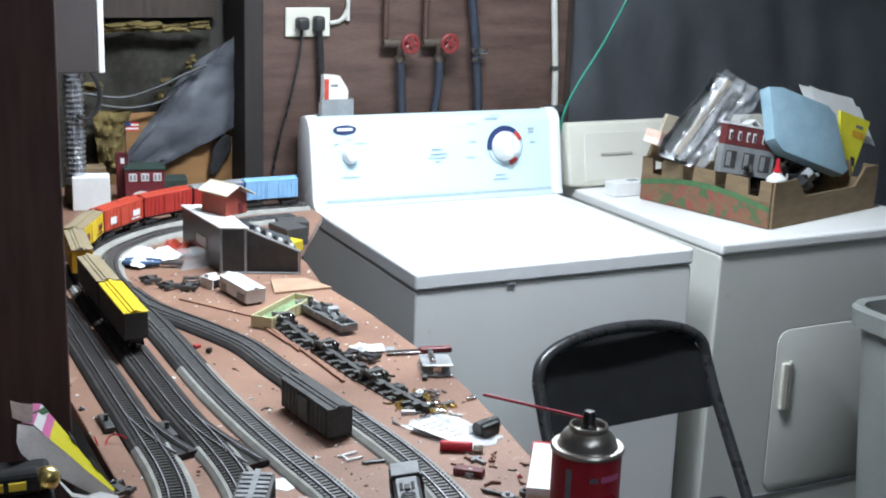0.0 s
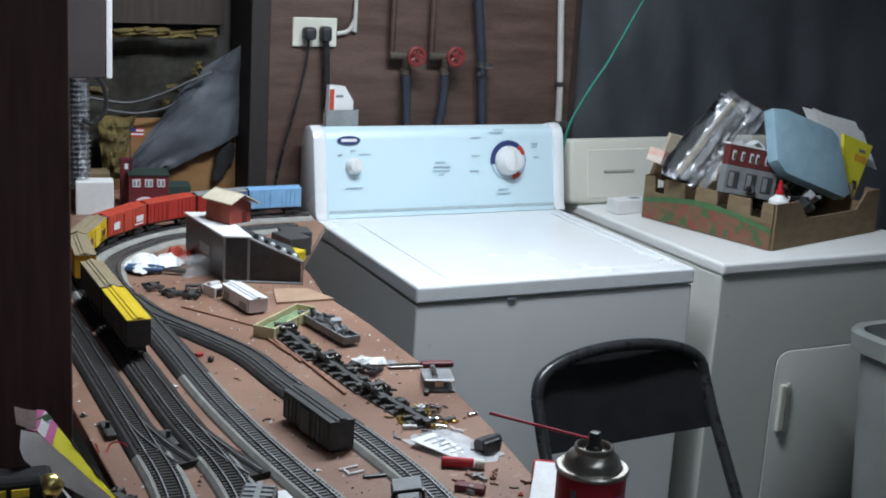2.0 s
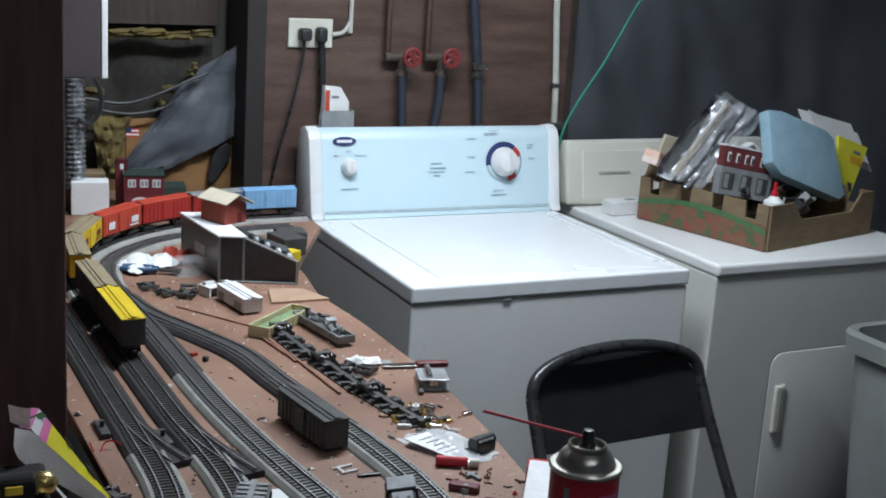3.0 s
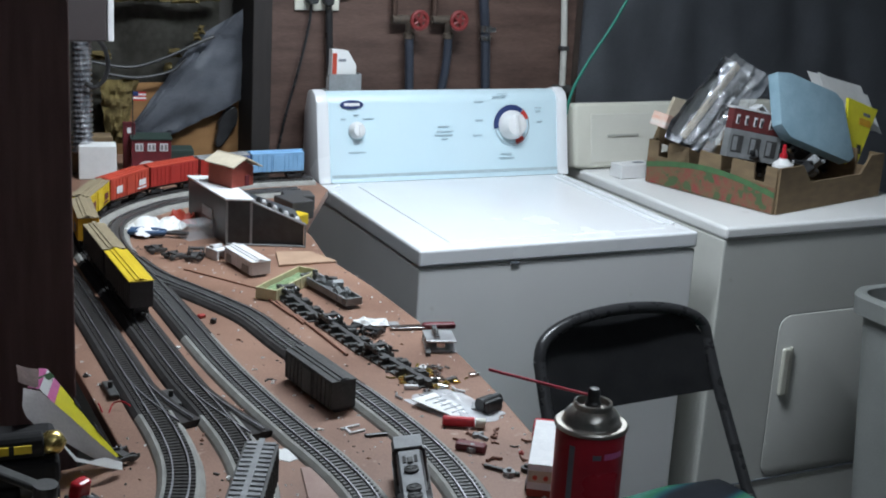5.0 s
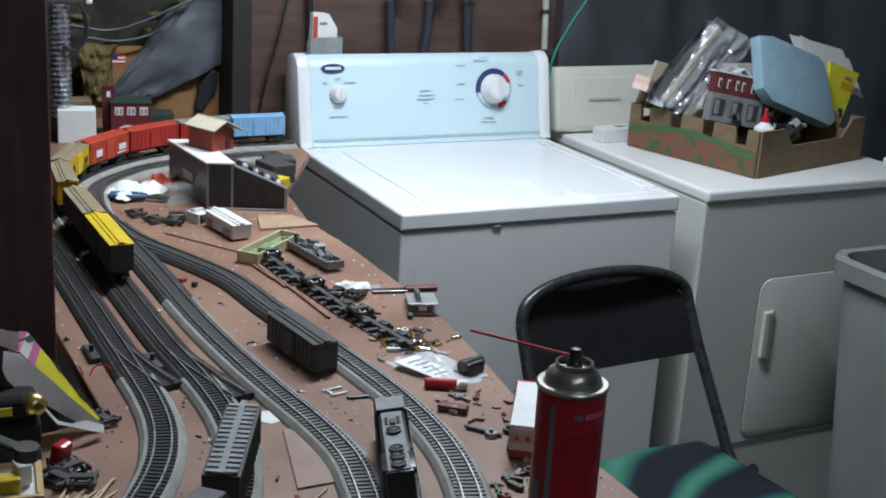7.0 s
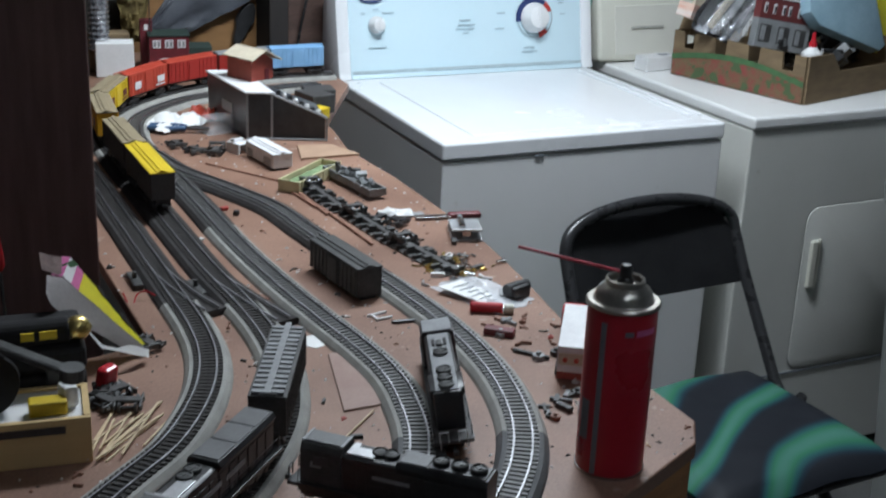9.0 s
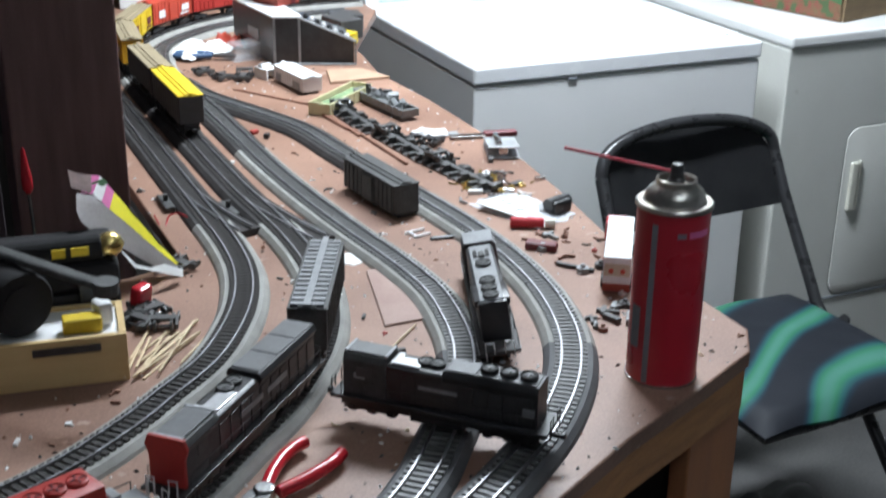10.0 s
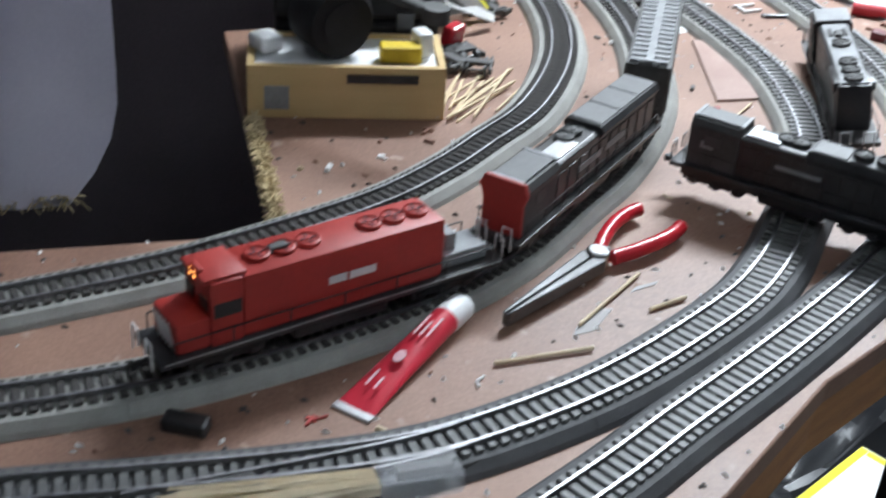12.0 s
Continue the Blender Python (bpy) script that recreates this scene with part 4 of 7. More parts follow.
# ---- chair, bin, can ----
def chair():
    t = thing("folding_chair", (1.447, 2.05, 0), (0, 0, 3), "black metal folding chair with a green and black seat cushion", "chair")
    for sx in (-1, 1):
        x = 0.215 * sx
        one("side_frame", M["blackmetal"], lambda b: tube(b, [(x * 1.12, -0.30, 0.012), (x * 1.08, -0.05, 0.30), (x * 1.04, 0.10, 0.46), (x, 0.22, 0.66), (x * 0.985, 0.26, 0.74)], 0.0125, 12), t, smooth=True)
        one("rear_leg", M["blackmetal"], lambda b: tube(b, [(x * 0.95, 0.00, 0.47), (x * 0.95, 0.20, 0.22), (x * 0.95, 0.33, 0.012)], 0.011, 12), t, smooth=True)
        one("foot_cap", M["black"], lambda b: cyl(b, 0.016, 0.03, (x * 1.12, -0.30, 0.015), seg=16, bevel=0.004), t)
        one("foot_cap", M["black"], lambda b: cyl(b, 0.016, 0.03, (x * 0.95, 0.33, 0.015), seg=16, bevel=0.004), t)
        one("pivot", M["steel"], lambda b: cyl(b, 0.012, 0.012, (x * 0.97, 0.075, 0.45), (0, 90, 0), seg=14), t)
    arch = [(-0.2118, 0.26, 0.74)] + [(-0.21 * math.cos(a) * (1 if abs(math.cos(a)) > 0.99 else 1), 0.26 + 0.03 * math.sin(a), 0.742 + 0.075 * math.sin(a) ** 0.72) for a in [math.pi * i / 24 for i in range(1, 24)]] + [(0.2118, 0.26, 0.74)]
    one("top_tube", M["blackmetal"], lambda b: tube(b, arch, 0.0125, 12), t, smooth=True)
    def back(b):
        q = bmesh.new()
        n, rows = 20, 7
        grid = []
        for j in range(rows):
            v = j / (rows - 1)
            row = []
            for i in range(n + 1):
                u = -1 + 2 * i / n
                top = 0.734 + 0.080 * max(0.0, 1 - abs(u) ** 2.6) ** 0.5
                bot = 0.64 - 0.012 * (1 - u * u)
                z = bot + (top - bot) * v
                row.append(q.verts.new((0.207 * u, 0.215 + (z - 0.64) * 0.42 + 0.03 * (1 - u * u), z)))
            grid.append(row)
        f = [q.faces.new((grid[j][i], grid[j][i + 1], grid[j + 1][i + 1], grid[j + 1][i])) for j in range(rows - 1) for i in range(n)]
        bmesh.ops.solidify(q, geom=f, thickness=0.014)
        join(b, q)
    one("backrest", M["blackpad"], back, t, "black curved backrest", True)
    one("seat", M["blackmetal"], lambda b: box(b, (0.40, 0.40, 0.018), (0, -0.04, 0.435), (3, 0, 0), 0.008, 3), t)
    def pad(b):
        q = bmesh.new()
        bmesh.ops.create_grid(q, x_segments=22, y_segments=22, size=0.5)
        for v in q.verts:
            x, y = v.co.x * 2, v.co.y * 2
            edge = max(0.0, 1 - abs(x) ** 5) ** 0.4 * max(0.0, 1 - abs(y) ** 5) ** 0.4
            v.co = Vector((0.215 * x, -0.04 + 0.215 * y, 0.447 + 0.034 * edge + 0.004 * math.sin(7 * x) * math.cos(6 * y)))
        bmesh.ops.solidify(q, geom=q.faces[:], thickness=0.004)
        join(b, q)
    cushion = one("seat_cushion", M["seatprint"], pad, t, "black cushion with swirling green print", True)
    one("front_stretcher", M["blackmetal"], lambda b: tube(b, [(-0.235, -0.20, 0.125), (0.235, -0.20, 0.125)], 0.008, 10), t)
    one("rear_stretcher", M["blackmetal"], lambda b: tube(b, [(-0.204, 0.27, 0.12), (0.204, 0.27, 0.12)], 0.008, 10), t)


def seat_print():
    """Black cushion cover with broad airbrushed green and teal bands."""
    m = material("swirled_green_print", (0.03, 0.15, 0.12), (0.025, 0.09, 0.10), 0.6, scale=9, bump=0.1)
    n, k = m.node_tree.nodes, m.node_tree.links
    tc, mp, w, r = n.new("ShaderNodeTexCoord"), n.new("ShaderNodeMapping"), n.new("ShaderNodeTexWave"), n.new("ShaderNodeValToRGB")
    mp.inputs["Rotation"].default_value = (0, 0, radians(62))
    mp.inputs["Location"].default_value = (0.09, 0.03, 0)
    w.wave_type, w.wave_profile = "BANDS", "SIN"
    w.inputs["Scale"].default_value, w.inputs["Distortion"].default_value = 1.7, 6.0
    w.inputs["Detail"].default_value, w.inputs["Detail Scale"].default_value = 0.0, 1.6
    e = r.color_ramp.elements
    e[0].position, e[0].color = 0.46, (0.012, 0.014, 0.019, 1)
    e[1].position, e[1].color = 1.0, (0.055, 0.17, 0.13, 1)
    for at, col in ((0.60, (0.012, 0.028, 0.042, 1)), (0.76, (0.018, 0.085, 0.085, 1)), (0.90, (0.028, 0.14, 0.075, 1))):
        e.new(at).color = col
    p = n["Principled BSDF"]
    k.new(tc.outputs["Object"], mp.inputs["Vector"]), k.new(mp.outputs[0], w.inputs["Vector"]), k.new(w.outputs["Fac"], r.inputs["Fac"])
    k.new(r.outputs["Color"], p.inputs["Base Color"])
    p.inputs["Specular IOR Level"].default_value = 0.2
    return m


M["seatprint"] = seat_print()
chair()


def bin_():
    t = thing("laundry_bin", (2.292, 2.11, 0), (0, 0, 0), "tall grey plastic bin beside the dryer", "bin")
    def shell(b, want, capped=True):
        q = bmesh.new()
        def ring(sx, sy, r, z):
            pts = []
            for cx, cy, a0 in ((sx - r, sy - r, 0), (-sx + r, sy - r, 90), (-sx + r, -sy + r, 180), (sx - r, -sy + r, 270)):
                pts += [q.verts.new((cx + r * math.cos(radians(a0 + 18 * i)), cy + r * math.sin(radians(a0 + 18 * i)), z)) for i in range(6)]
            return pts
        rings = [ring(*a) for a in want]
        for a, c in zip(rings, rings[1:]):
            for i in range(len(a)):
                j = (i + 1) % len(a)
                q.faces.new((a[i], a[j], c[j], c[i]))
        if capped:
            q.faces.new(rings[0][::-1]), q.faces.new(rings[-1])
        join(b, q)
    one("bin_body", M["greybin"], lambda b: shell(b, [(0.17, 0.20, 0.05, 0.0), (0.205, 0.245, 0.05, 0.745), (0.198, 0.238, 0.048, 0.746), (0.165, 0.195, 0.045, 0.02)]), t, smooth=True)
    one("bin_rim", M["greybin"], lambda b: shell(b, [(0.2055, 0.2455, 0.05, 0.746), (0.222, 0.262, 0.055, 0.75), (0.225, 0.265, 0.055, 0.79), (0.218, 0.258, 0.05, 0.80), (0.204, 0.244, 0.05, 0.796), (0.199, 0.239, 0.048, 0.75)], False), t, "thick rolled rim", True)
bin_()



def spray_can():
    t = thing("spray_can", (0.596, 1.191, TABLE), (0, 0, 0), "red spray can with steel dome and red straw on the table", "spray can")
    r = 0.0320
    one("can_body", M["canred"], lambda b: lathe(b, [(r - 0.002, 0), (r, 0.002), (r, 0.163), (r - 0.0005, 0.165)], seg=48), t, "red printed can", True)
    one("bottom_rim", M["steel"], lambda b: lathe(b, [(r - 0.003, 0.0), (r + 0.0008, 0.0005), (r + 0.0008, 0.003), (r - 0.001, 0.0035)], seg=48), t, smooth=True)
    one("dome", M["dullsteel"], lambda b: lathe(b, [(r - 0.001, 0.164), (r + 0.0018, 0.165), (r + 0.002, 0.1675), (r + 0.0006, 0.169), (r - 0.004, 0.1690), (0.0268, 0.1700), (0.0258, 0.1750), (0.0232, 0.1795), (0.0190, 0.1825), (0.0176, 0.1835), (0.0180, 0.1865), (0.0176, 0.1885), (0.0164, 0.1892), (0.0152, 0.1882), (0.0148, 0.1825), (0.004, 0.1825), (0.0005, 0.1825)], seg=48), t, "dull steel dome", True)
    one("nozzle", M["black"], lambda b: (lathe(b, [(0.0075, 0.1825), (0.0075, 0.1875), (0.0058, 0.1895), (0.0058, 0.199), (0.0045, 0.2015), (0.0005, 0.202)], seg=24)), t, "black nozzle", True)
    one("straw", M["strawred"], lambda b: tube(b, [(-0.004, 0.002, 0.1945), (-0.085, 0.048, 0.212)], 0.0014, 10), t, "thin red straw", True)
    def wrap(b, a0, a1, z0, z1):
        q, n = bmesh.new(), 8
        rr = r + 0.0004
        lo = [q.verts.new((rr * math.cos(radians(a0 + (a1 - a0) * i / n)), rr * math.sin(radians(a0 + (a1 - a0) * i / n)), z0)) for i in range(n + 1)]
        hi = [q.verts.new((v.co.x, v.co.y, z1)) for v in lo]
        for i in range(n):
            q.faces.new((lo[i], lo[i + 1], hi[i + 1], hi[i]))
        join(b, q)
    one("grey_stripe", M["greyprint"], lambda b: wrap(b, 203, 213, 0.004, 0.155), t, "grey vertical stripe")
    one("label_bar", M["greyprint"], lambda b: wrap(b, 243, 257, 0.144, 0.149), t)
    one("label_bar", M["pink"], lambda b: wrap(b, 262, 300, 0.144, 0.150), t, "faded pale lettering bar")
    one("side_label", M["greyprint"], lambda b: wrap(b, 172, 192, 0.035, 0.075), t)
spray_can()


# ---- on the table: far end ----
def cargo_box(name, label, cat, size, at, turn, mat, edge=0.002):
    return solid(name, mat, lambda b: box(b, size, (0, 0, size[2] / 2), bevel=edge), label, cat, at=at, turn=turn)


def factory():
    t = thing("kit_building", (0.626, 2.429, TABLE), (0, 0, 0), "dark grey plastic model factory with white roof and lean-to", "model building")
    H1, H2 = 0.082, 0.042
    one("main_block", M["black"], lambda b: prism(b, [(0, 0), (0.040, -0.015), (0.045, 0.175), (-0.016, 0.190)], 0, H1), t, "dark grey block")
    one("flat_roof", M["white"], lambda b: prism(b, [(-0.003, -0.004), (0.046, -0.021), (0.047, 0.178), (-0.019, 0.194)], H1 + 0.0004, H1 + 0.0035, 0.0008), t, "white flat roof")
    for x, y, h in ((0.001, -0.001, H1), (0.041, -0.0165, H1), (0.130, -0.0525, H2)):
        one("corner_post", M["kitgrey"], lambda b: box(b, (0.004, 0.004, h), (x, y, h / 2), (0, 0, -22)), t, "grey corner post")
    def wedge(b):
        q = bmesh.new()
        lo = [q.verts.new(p) for p in ((0.0455, -0.010, 0), (0.130, -0.045, 0), (0.150, 0.06, 0), (0.0455, 0.10, 0))]
        hi = [q.verts.new(p) for p in ((0.0455, -0.010, H1 - 0.002), (0.130, -0.045, H2), (0.150, 0.06, H2), (0.0455, 0.10, H1 - 0.002))]
        q.faces.new(lo[::-1]), q.faces.new(hi)
        for k in range(4):
            n = (k + 1) % 4
            q.faces.new((lo[k], lo[n], hi[n], hi[k]))
        bmesh.ops.recalc_face_normals(q, faces=q.faces)
        join(b, q)
    # closed wedge; its black stands for the shade inside the open front
    one("lean_to", M["black"], wedge, t, "solid lean-to, black for the shade in its open front")
    one("roof_edge", M["kitgrey"], lambda b: tube(b, [(0.042, -0.018, H1), (0.131, -0.054, H2)], 0.0025, 6), t, "grey sloping roof edge")
    one("foot_edge", M["kitgrey"], lambda b: tube(b, [(0.001, -0.003, 0.002), (0.131, -0.054, 0.002)], 0.002, 6), t)
    for k in range(8):
        f = (k + 0.6) / 8.5
        one("roof_knob", M["whiteplastic"] if k % 2 else M["black"], lambda b: lathe(b, [(0.004, 0), (0.0045, 0.004), (0.003, 0.008), (0.0004, 0.0085)], (0.05 + f * 0.078, -0.008 - f * 0.034, H1 + (H2 - H1) * f), seg=10), t)
    one("loading_sign", M["kitgrey"], lambda b: box(b, (0.0012, 0.05, 0.018), (-0.0085, 0.09, 0.04), (0, 0, 5)), t, "pale side sign")
factory()


def red_house():
    t = thing("kit_house", (0.668, 2.540, TABLE + 0.0855), (0, 0, 24), "red plastic model house with loose beige card roof", "model building")
    one("house_body", M["housered"], lambda b: (lambda q: (prism(q, [(-0.026, 0), (0.026, 0), (0.026, 0.036), (0.0, 0.050), (-0.026, 0.036)], -0.033, 0.033, 0.0008), bmesh.ops.transform(q, matrix=pose(0, 0, 0, 90, 0, 0), verts=q.verts), join(b, q)))(bmesh.new()), t, "red walls")
    one("door", M["maroon"], lambda b: box(b, (0.010, 0.001, 0.020), (0.010, -0.0338, 0.0105)), t)
    one("roof_slab", M["roofcream"], lambda b: box(b, (0.036, 0.082, 0.0025), (-0.0155, -0.002, 0.0475), (0, -25, 0), 0.0006), t, "beige roof slab")
    one("roof_slab", M["roofcream"], lambda b: box(b, (0.046, 0.082, 0.0025), (0.0195, -0.002, 0.0455), (0, 28, 0), 0.0006), t, "beige roof slab")
red_house()


def firehouse():
    t = thing("kit_firehouse", (0.640, 3.04, TABLE), (0, 0, -10), "maroon model fire house with white windows and arched door", "model building")
    one("front_block", M["maroon"], lambda b: box(b, (0.084, 0.07, 0.078), (0, 0, 0.039), bevel=0.001), t)
    one("tower", M["maroon"], lambda b: box(b, (0.026, 0.026, 0.105), (-0.045, 0.025, 0.0525), bevel=0.001), t)
    one("side_wing", M["darkgreen"], lambda b: box(b, (0.05, 0.06, 0.05), (0.068, 0.02, 0.025), bevel=0.001), t, "dark green wing")
    one("cornice", M["darkgreen"], lambda b: box(b, (0.088, 0.074, 0.003), (0, 0, 0.0795)), t)
    for i in (-1, 0, 1):
        one("window", M["white"], lambda b: box(b, (0.017, 0.0014, 0.017), (i * 0.026, -0.0356, 0.062)), t, "white framed window")
        one("glazing", M["kitgrey"], lambda b: (box(b, (0.005, 0.0014, 0.012), (i * 0.026 - 0.004, -0.0362, 0.062)), box(b, (0.005, 0.0014, 0.012), (i * 0.026 + 0.004, -0.0362, 0.062))), t)
    def arch(b):
        q = bmesh.new()
        prism(q, [(-0.02, 0), (0.02, 0), (0.02, 0.016)] + [(0.02 * math.cos(a), 0.016 + 0.012 * math.sin(a)) for a in [math.pi * i / 10 for i in range(1, 10)]] + [(-0.02, 0.016)], 0, 0.0014)
        bmesh.ops.transform(q, matrix=pose(-0.008, -0.0352, 0.004, 90, 0, 0), verts=q.verts)
        join(b, q)
    one("arched_door", M["white"], arch, t, "white arched door")
    one("small_window", M["white"], lambda b: box(b, (0.008, 0.0014, 0.018), (0.031, -0.0356, 0.018)), t)
    one("tower_window", M["white"], lambda b: box(b, (0.008, 0.0014, 0.012), (-0.045, 0.0115, 0.09)), t)
firehouse()

flag = thing("toy_flag", (0.597, 3.02, TABLE), (0, 0, -14), "small striped red and white flag on a thin pole", "flag")
one("flag_pole", M["blackmetal"], lambda b: cyl(b, 0.0012, 0.185, (0, 0, 0.0925), seg=8), flag)
for i in range(5):
    one("flag_stripe", M["redprint"] if i % 2 == 0 else M["paper"], lambda b: box(b, (0.027, 0.0008, 0.0040), (0.0145, 0, 0.164 + i * 0.0040)), flag)
one("flag_corner", M["navy"], lambda b: box(b, (0.011, 0.0014, 0.0096), (0.0066, 0, 0.1772)), flag)

cargo_box("carton", "plain white carton standing at the back of the table", "box", (0.078, 0.05, 0.072), (0.519, 3.012, TABLE), (0, 0, -10), M["paper"])
cargo_box("carton", "brown cardboard carton behind a white carton", "box", (0.085, 0.05, 0.080), (0.520, 3.075, TABLE), (0, 0, -6), M["cardboard"])
cargo_box("kit_shed", "low grey model shed beside the back track", "model building", (0.06, 0.05, 0.03), (0.845, 2.66, TABLE), (0, 0, -8), M["kitdark"])
cargo_box("kit_block", "dark model ruin block beside the factory", "model building", (0.05, 0.07, 0.036), (0.815, 2.60, TABLE), (0, 0, 12), M["kitdark"])
cargo_box("kit_block", "yellow model block beside the factory", "model building", (0.03, 0.03, 0.022), (0.80, 2.535, TABLE), (0, 0, 30), M["yellow"])


def rumpled(b, w, d, h, seed, n=14, thick=0.0008):
    """A crumpled sheet w by d that rises to h."""
    q = bmesh.new()
    bmesh.ops.create_grid(q, x_segments=n, y_segments=n, size=0.5)
    for v in q.verts:
        x, y = v.co.x, v.co.y
        p = Vector((x * 3 + seed, y * 3 - seed, seed))
        k = noise.noise(p) * 0.6 + noise.noise(p * 2.7) * 0.4
        ed = (1 - (2 * abs(x)) ** 3) * (1 - (2 * abs(y)) ** 3)
        v.co = Vector((x * w * (1 + 0.15 * noise.noise(p * 1.3)), y * d * (1 + 0.15 * noise.noise(p * 1.7)), max(0.0006, h * (0.35 + 0.9 * k) * (0.35 + 0.65 * ed))))
    bmesh.ops.solidify(q, geom=q.faces[:], thickness=thick)
    join(b, q)


solid("tissue", M["paper"], lambda b: rumpled(b, 0.12, 0.078, 0.040, 1.3), "crumpled white tissue on the table", "tissue", at=(0.527, 2.555, TABLE), turn=(0, 0, 30), smooth=True)
M["pliersblue"] = material("dull_blue_grip", (0.04, 0.10, 0.20), (0.03, 0.07, 0.15), 0.4, scale=30)


def snips():
    t = thing("hand_pliers", (0.545, 2.50, TABLE + 0.005), (0, 0, -25), "small pliers with blue handles beside the tissue", "pliers")
    for s in (-1, 1):
        one("handle", M["pliersblue"], lambda b: tube(b, [(-0.01, s * 0.004, 0.004), (-0.03, s * 0.012, 0.004), (-0.055, s * 0.013, 0.004), (-0.075, s * 0.008, 0.004)], 0.0048, 10), t, "blue handle", True)
        one("jaw", M["darksteel"], lambda b: box(b, (0.04, 0.007, 0.006), (0.012, -s * 0.003, 0.003), (0, 0, -s * 5), 0.002), t)
snips()
solid("red_cloth", M["carred"], lambda b: rumpled(b, 0.06, 0.05, 0.036, 4.1), "crumpled dark red cloth by the factory", "cloth", at=(0.588, 2.59, TABLE), turn=(0, 0, 10), smooth=True)
solid("blister_pack", M["blister"], lambda b: (box(b, (0.055, 0.04, 0.03), (0, 0, 0.015), bevel=0.006), box(b, (0.062, 0.048, 0.001), (0, 0, 0.0006))), "clear plastic blister pack beside the factory", "package", at=(0.592, 2.497, TABLE), turn=(0, 0, 14))


def loose_truck(at, turn, mat=None):
    t = thing("loose_truck", (at[0], at[1], TABLE), (0, 0, turn), "loose black model railway truck with wheels", "model part", "loose trucks")
    bogie(t, 0, 2, 0.019, mat or M["kitdark"])
    return t


for x, y, a in ((0.515, 2.365, 20), (0.545, 2.345, -30), (0.56, 2.385, 75), (0.495, 2.41, 5)):
    loose_truck((x, y), a)
solid("shell_half", M["white"], lambda b: (box(b, (0.034, 0.026, 0.003), (0, 0, 0.0165), bevel=0.001), box(b, (0.034, 0.003, 0.016), (0, 0.0115, 0.008)), box(b, (0.034, 0.003, 0.016), (0, -0.0115, 0.008)), box(b, (0.012, 0.02, 0.006), (0.005, 0, 0.02), (0, 12, 0), 0.001)), "broken white model cab shell", "model part", at=(0.588, 2.352, TABLE), turn=(0, 0, 110))


def gondola(name, label, L, W, H, at, turn, mat, fill=None, junk=0):
    t = thing(name, at, turn, label, "model freight car")
    one("floor_plate", mat, lambda b: box(b, (L, W, 0.003), (0, 0, 0.0015)), t)
    for s in (-1, 1):
        one("side_panel", mat, lambda b: box(b, (L, 0.0022, H - 0.0032), (0, s * (W / 2 - 0.0011), 0.0032 + (H - 0.0032) / 2), bevel=0.0005), t)
        one("end_panel", mat, lambda b: box(b, (0.0022, W - 0.0048, H - 0.0032), (s * (L / 2 - 0.0011), 0, 0.0032 + (H - 0.0032) / 2), bevel=0.0005), t)
        for i in range(8):
            one("side_rib", mat, lambda b: box(b, (0.0015, 0.0012, H * 0.85), (-L / 2 + L * (i + 0.5) / 8, s * (W / 2 + 0.0005), H * 0.5)), t)
    if fill:
        one("load", fill, lambda b: rumpled(b, L * 0.84, W * 0.74, 0.006, 2.0), t, "green crumbly load").location.z = H * 0.55
    r = random.Random(junk)
    for i in range(junk):
        one("load_piece", M["kitgrey"] if i % 3 else M["kitdark"], lambda b: box(b, (r.uniform(0.006, 0.018), r.uniform(0.004, 0.009), r.uniform(0.004, 0.010)), (r.uniform(-L * 0.42, L * 0.42), r.uniform(-W * 0.28, W * 0.28), H * 0.6 + r.uniform(0, 0.012)), (r.uniform(-40, 40), r.uniform(-40, 40), r.uniform(0, 180)), 0.0008), t)
    return t


gondola("gondola_car", "cream model gondola car with a greenish load lying tilted", 0.138, 0.037, 0.019, (0.643, 2.147, TABLE + 0.001), (0, 0, 41), M["cream"], fill=M["greenbits"])
gondola("gondola_car", "grey model flat car heaped with loose truck parts", 0.150, 0.03, 0.012, (0.698, 2.100, TABLE + 0.006), (0, 0, 98), M["kitgrey"], junk=22)


def underframe(at, turn, L=0.15):
    t = thing("car_underframe", at, turn, "dark grey plastic model car underframe with cross members", "model part", "car underframes")
    one("centre_sill", M["kitdark"], lambda b: box(b, (L, 0.009, 0.008), (0, 0, 0.006), bevel=0.001), t)
    one("deck_plate", M["kitdark"], lambda b: box(b, (L * 0.96, 0.036, 0.003), (0, 0, 0.001)), t)
    for i in range(7):
        px = -L / 2 + L * (i + 0.5) / 7
        one("cross_member", M["blackdusty"], lambda b: (box(b, (0.005, 0.038, 0.006), (px, 0, 0.005), bevel=0.0006), box(b, (0.010, 0.012, 0.006), (px + 0.003, 0.009 * (-1) ** i, 0.009), bevel=0.001)), t)
    bogie(t, L * 0.36, 2, 0.019, M["kitdark"], 0.009)
    return t


underframe((0.632, 2.055, TABLE), (0, 0, 92))
underframe((0.648, 1.905, TABLE), (0, 0, 95))
underframe((0.668, 1.765, TABLE), (0, 0, 99))
for x, y, a, L in ((0.618, 2.035, 92, 0.115), (0.628, 1.925, 93, 0.18), (0.612, 2.06, 96, 0.09)):
    solid("strip_wood", M["brownwood"], lambda b: box(b, (L, 0.004, 0.004), (0, 0, 0.002), bevel=0.0005), "thin reddish wooden strip on the table", "strip", at=(x - 0.012, y, TABLE), turn=(0, 0, a), group="wooden strips")
solid("strip_wood", M["brownwood"], lambda b: box(b, (0.19, 0.0025, 0.0025), (0, 0, 0.00125)), "thin reddish wooden strip on the table", "strip", at=(0.565, 2.215, TABLE), turn=(0, 0, -58), group="wooden strips")
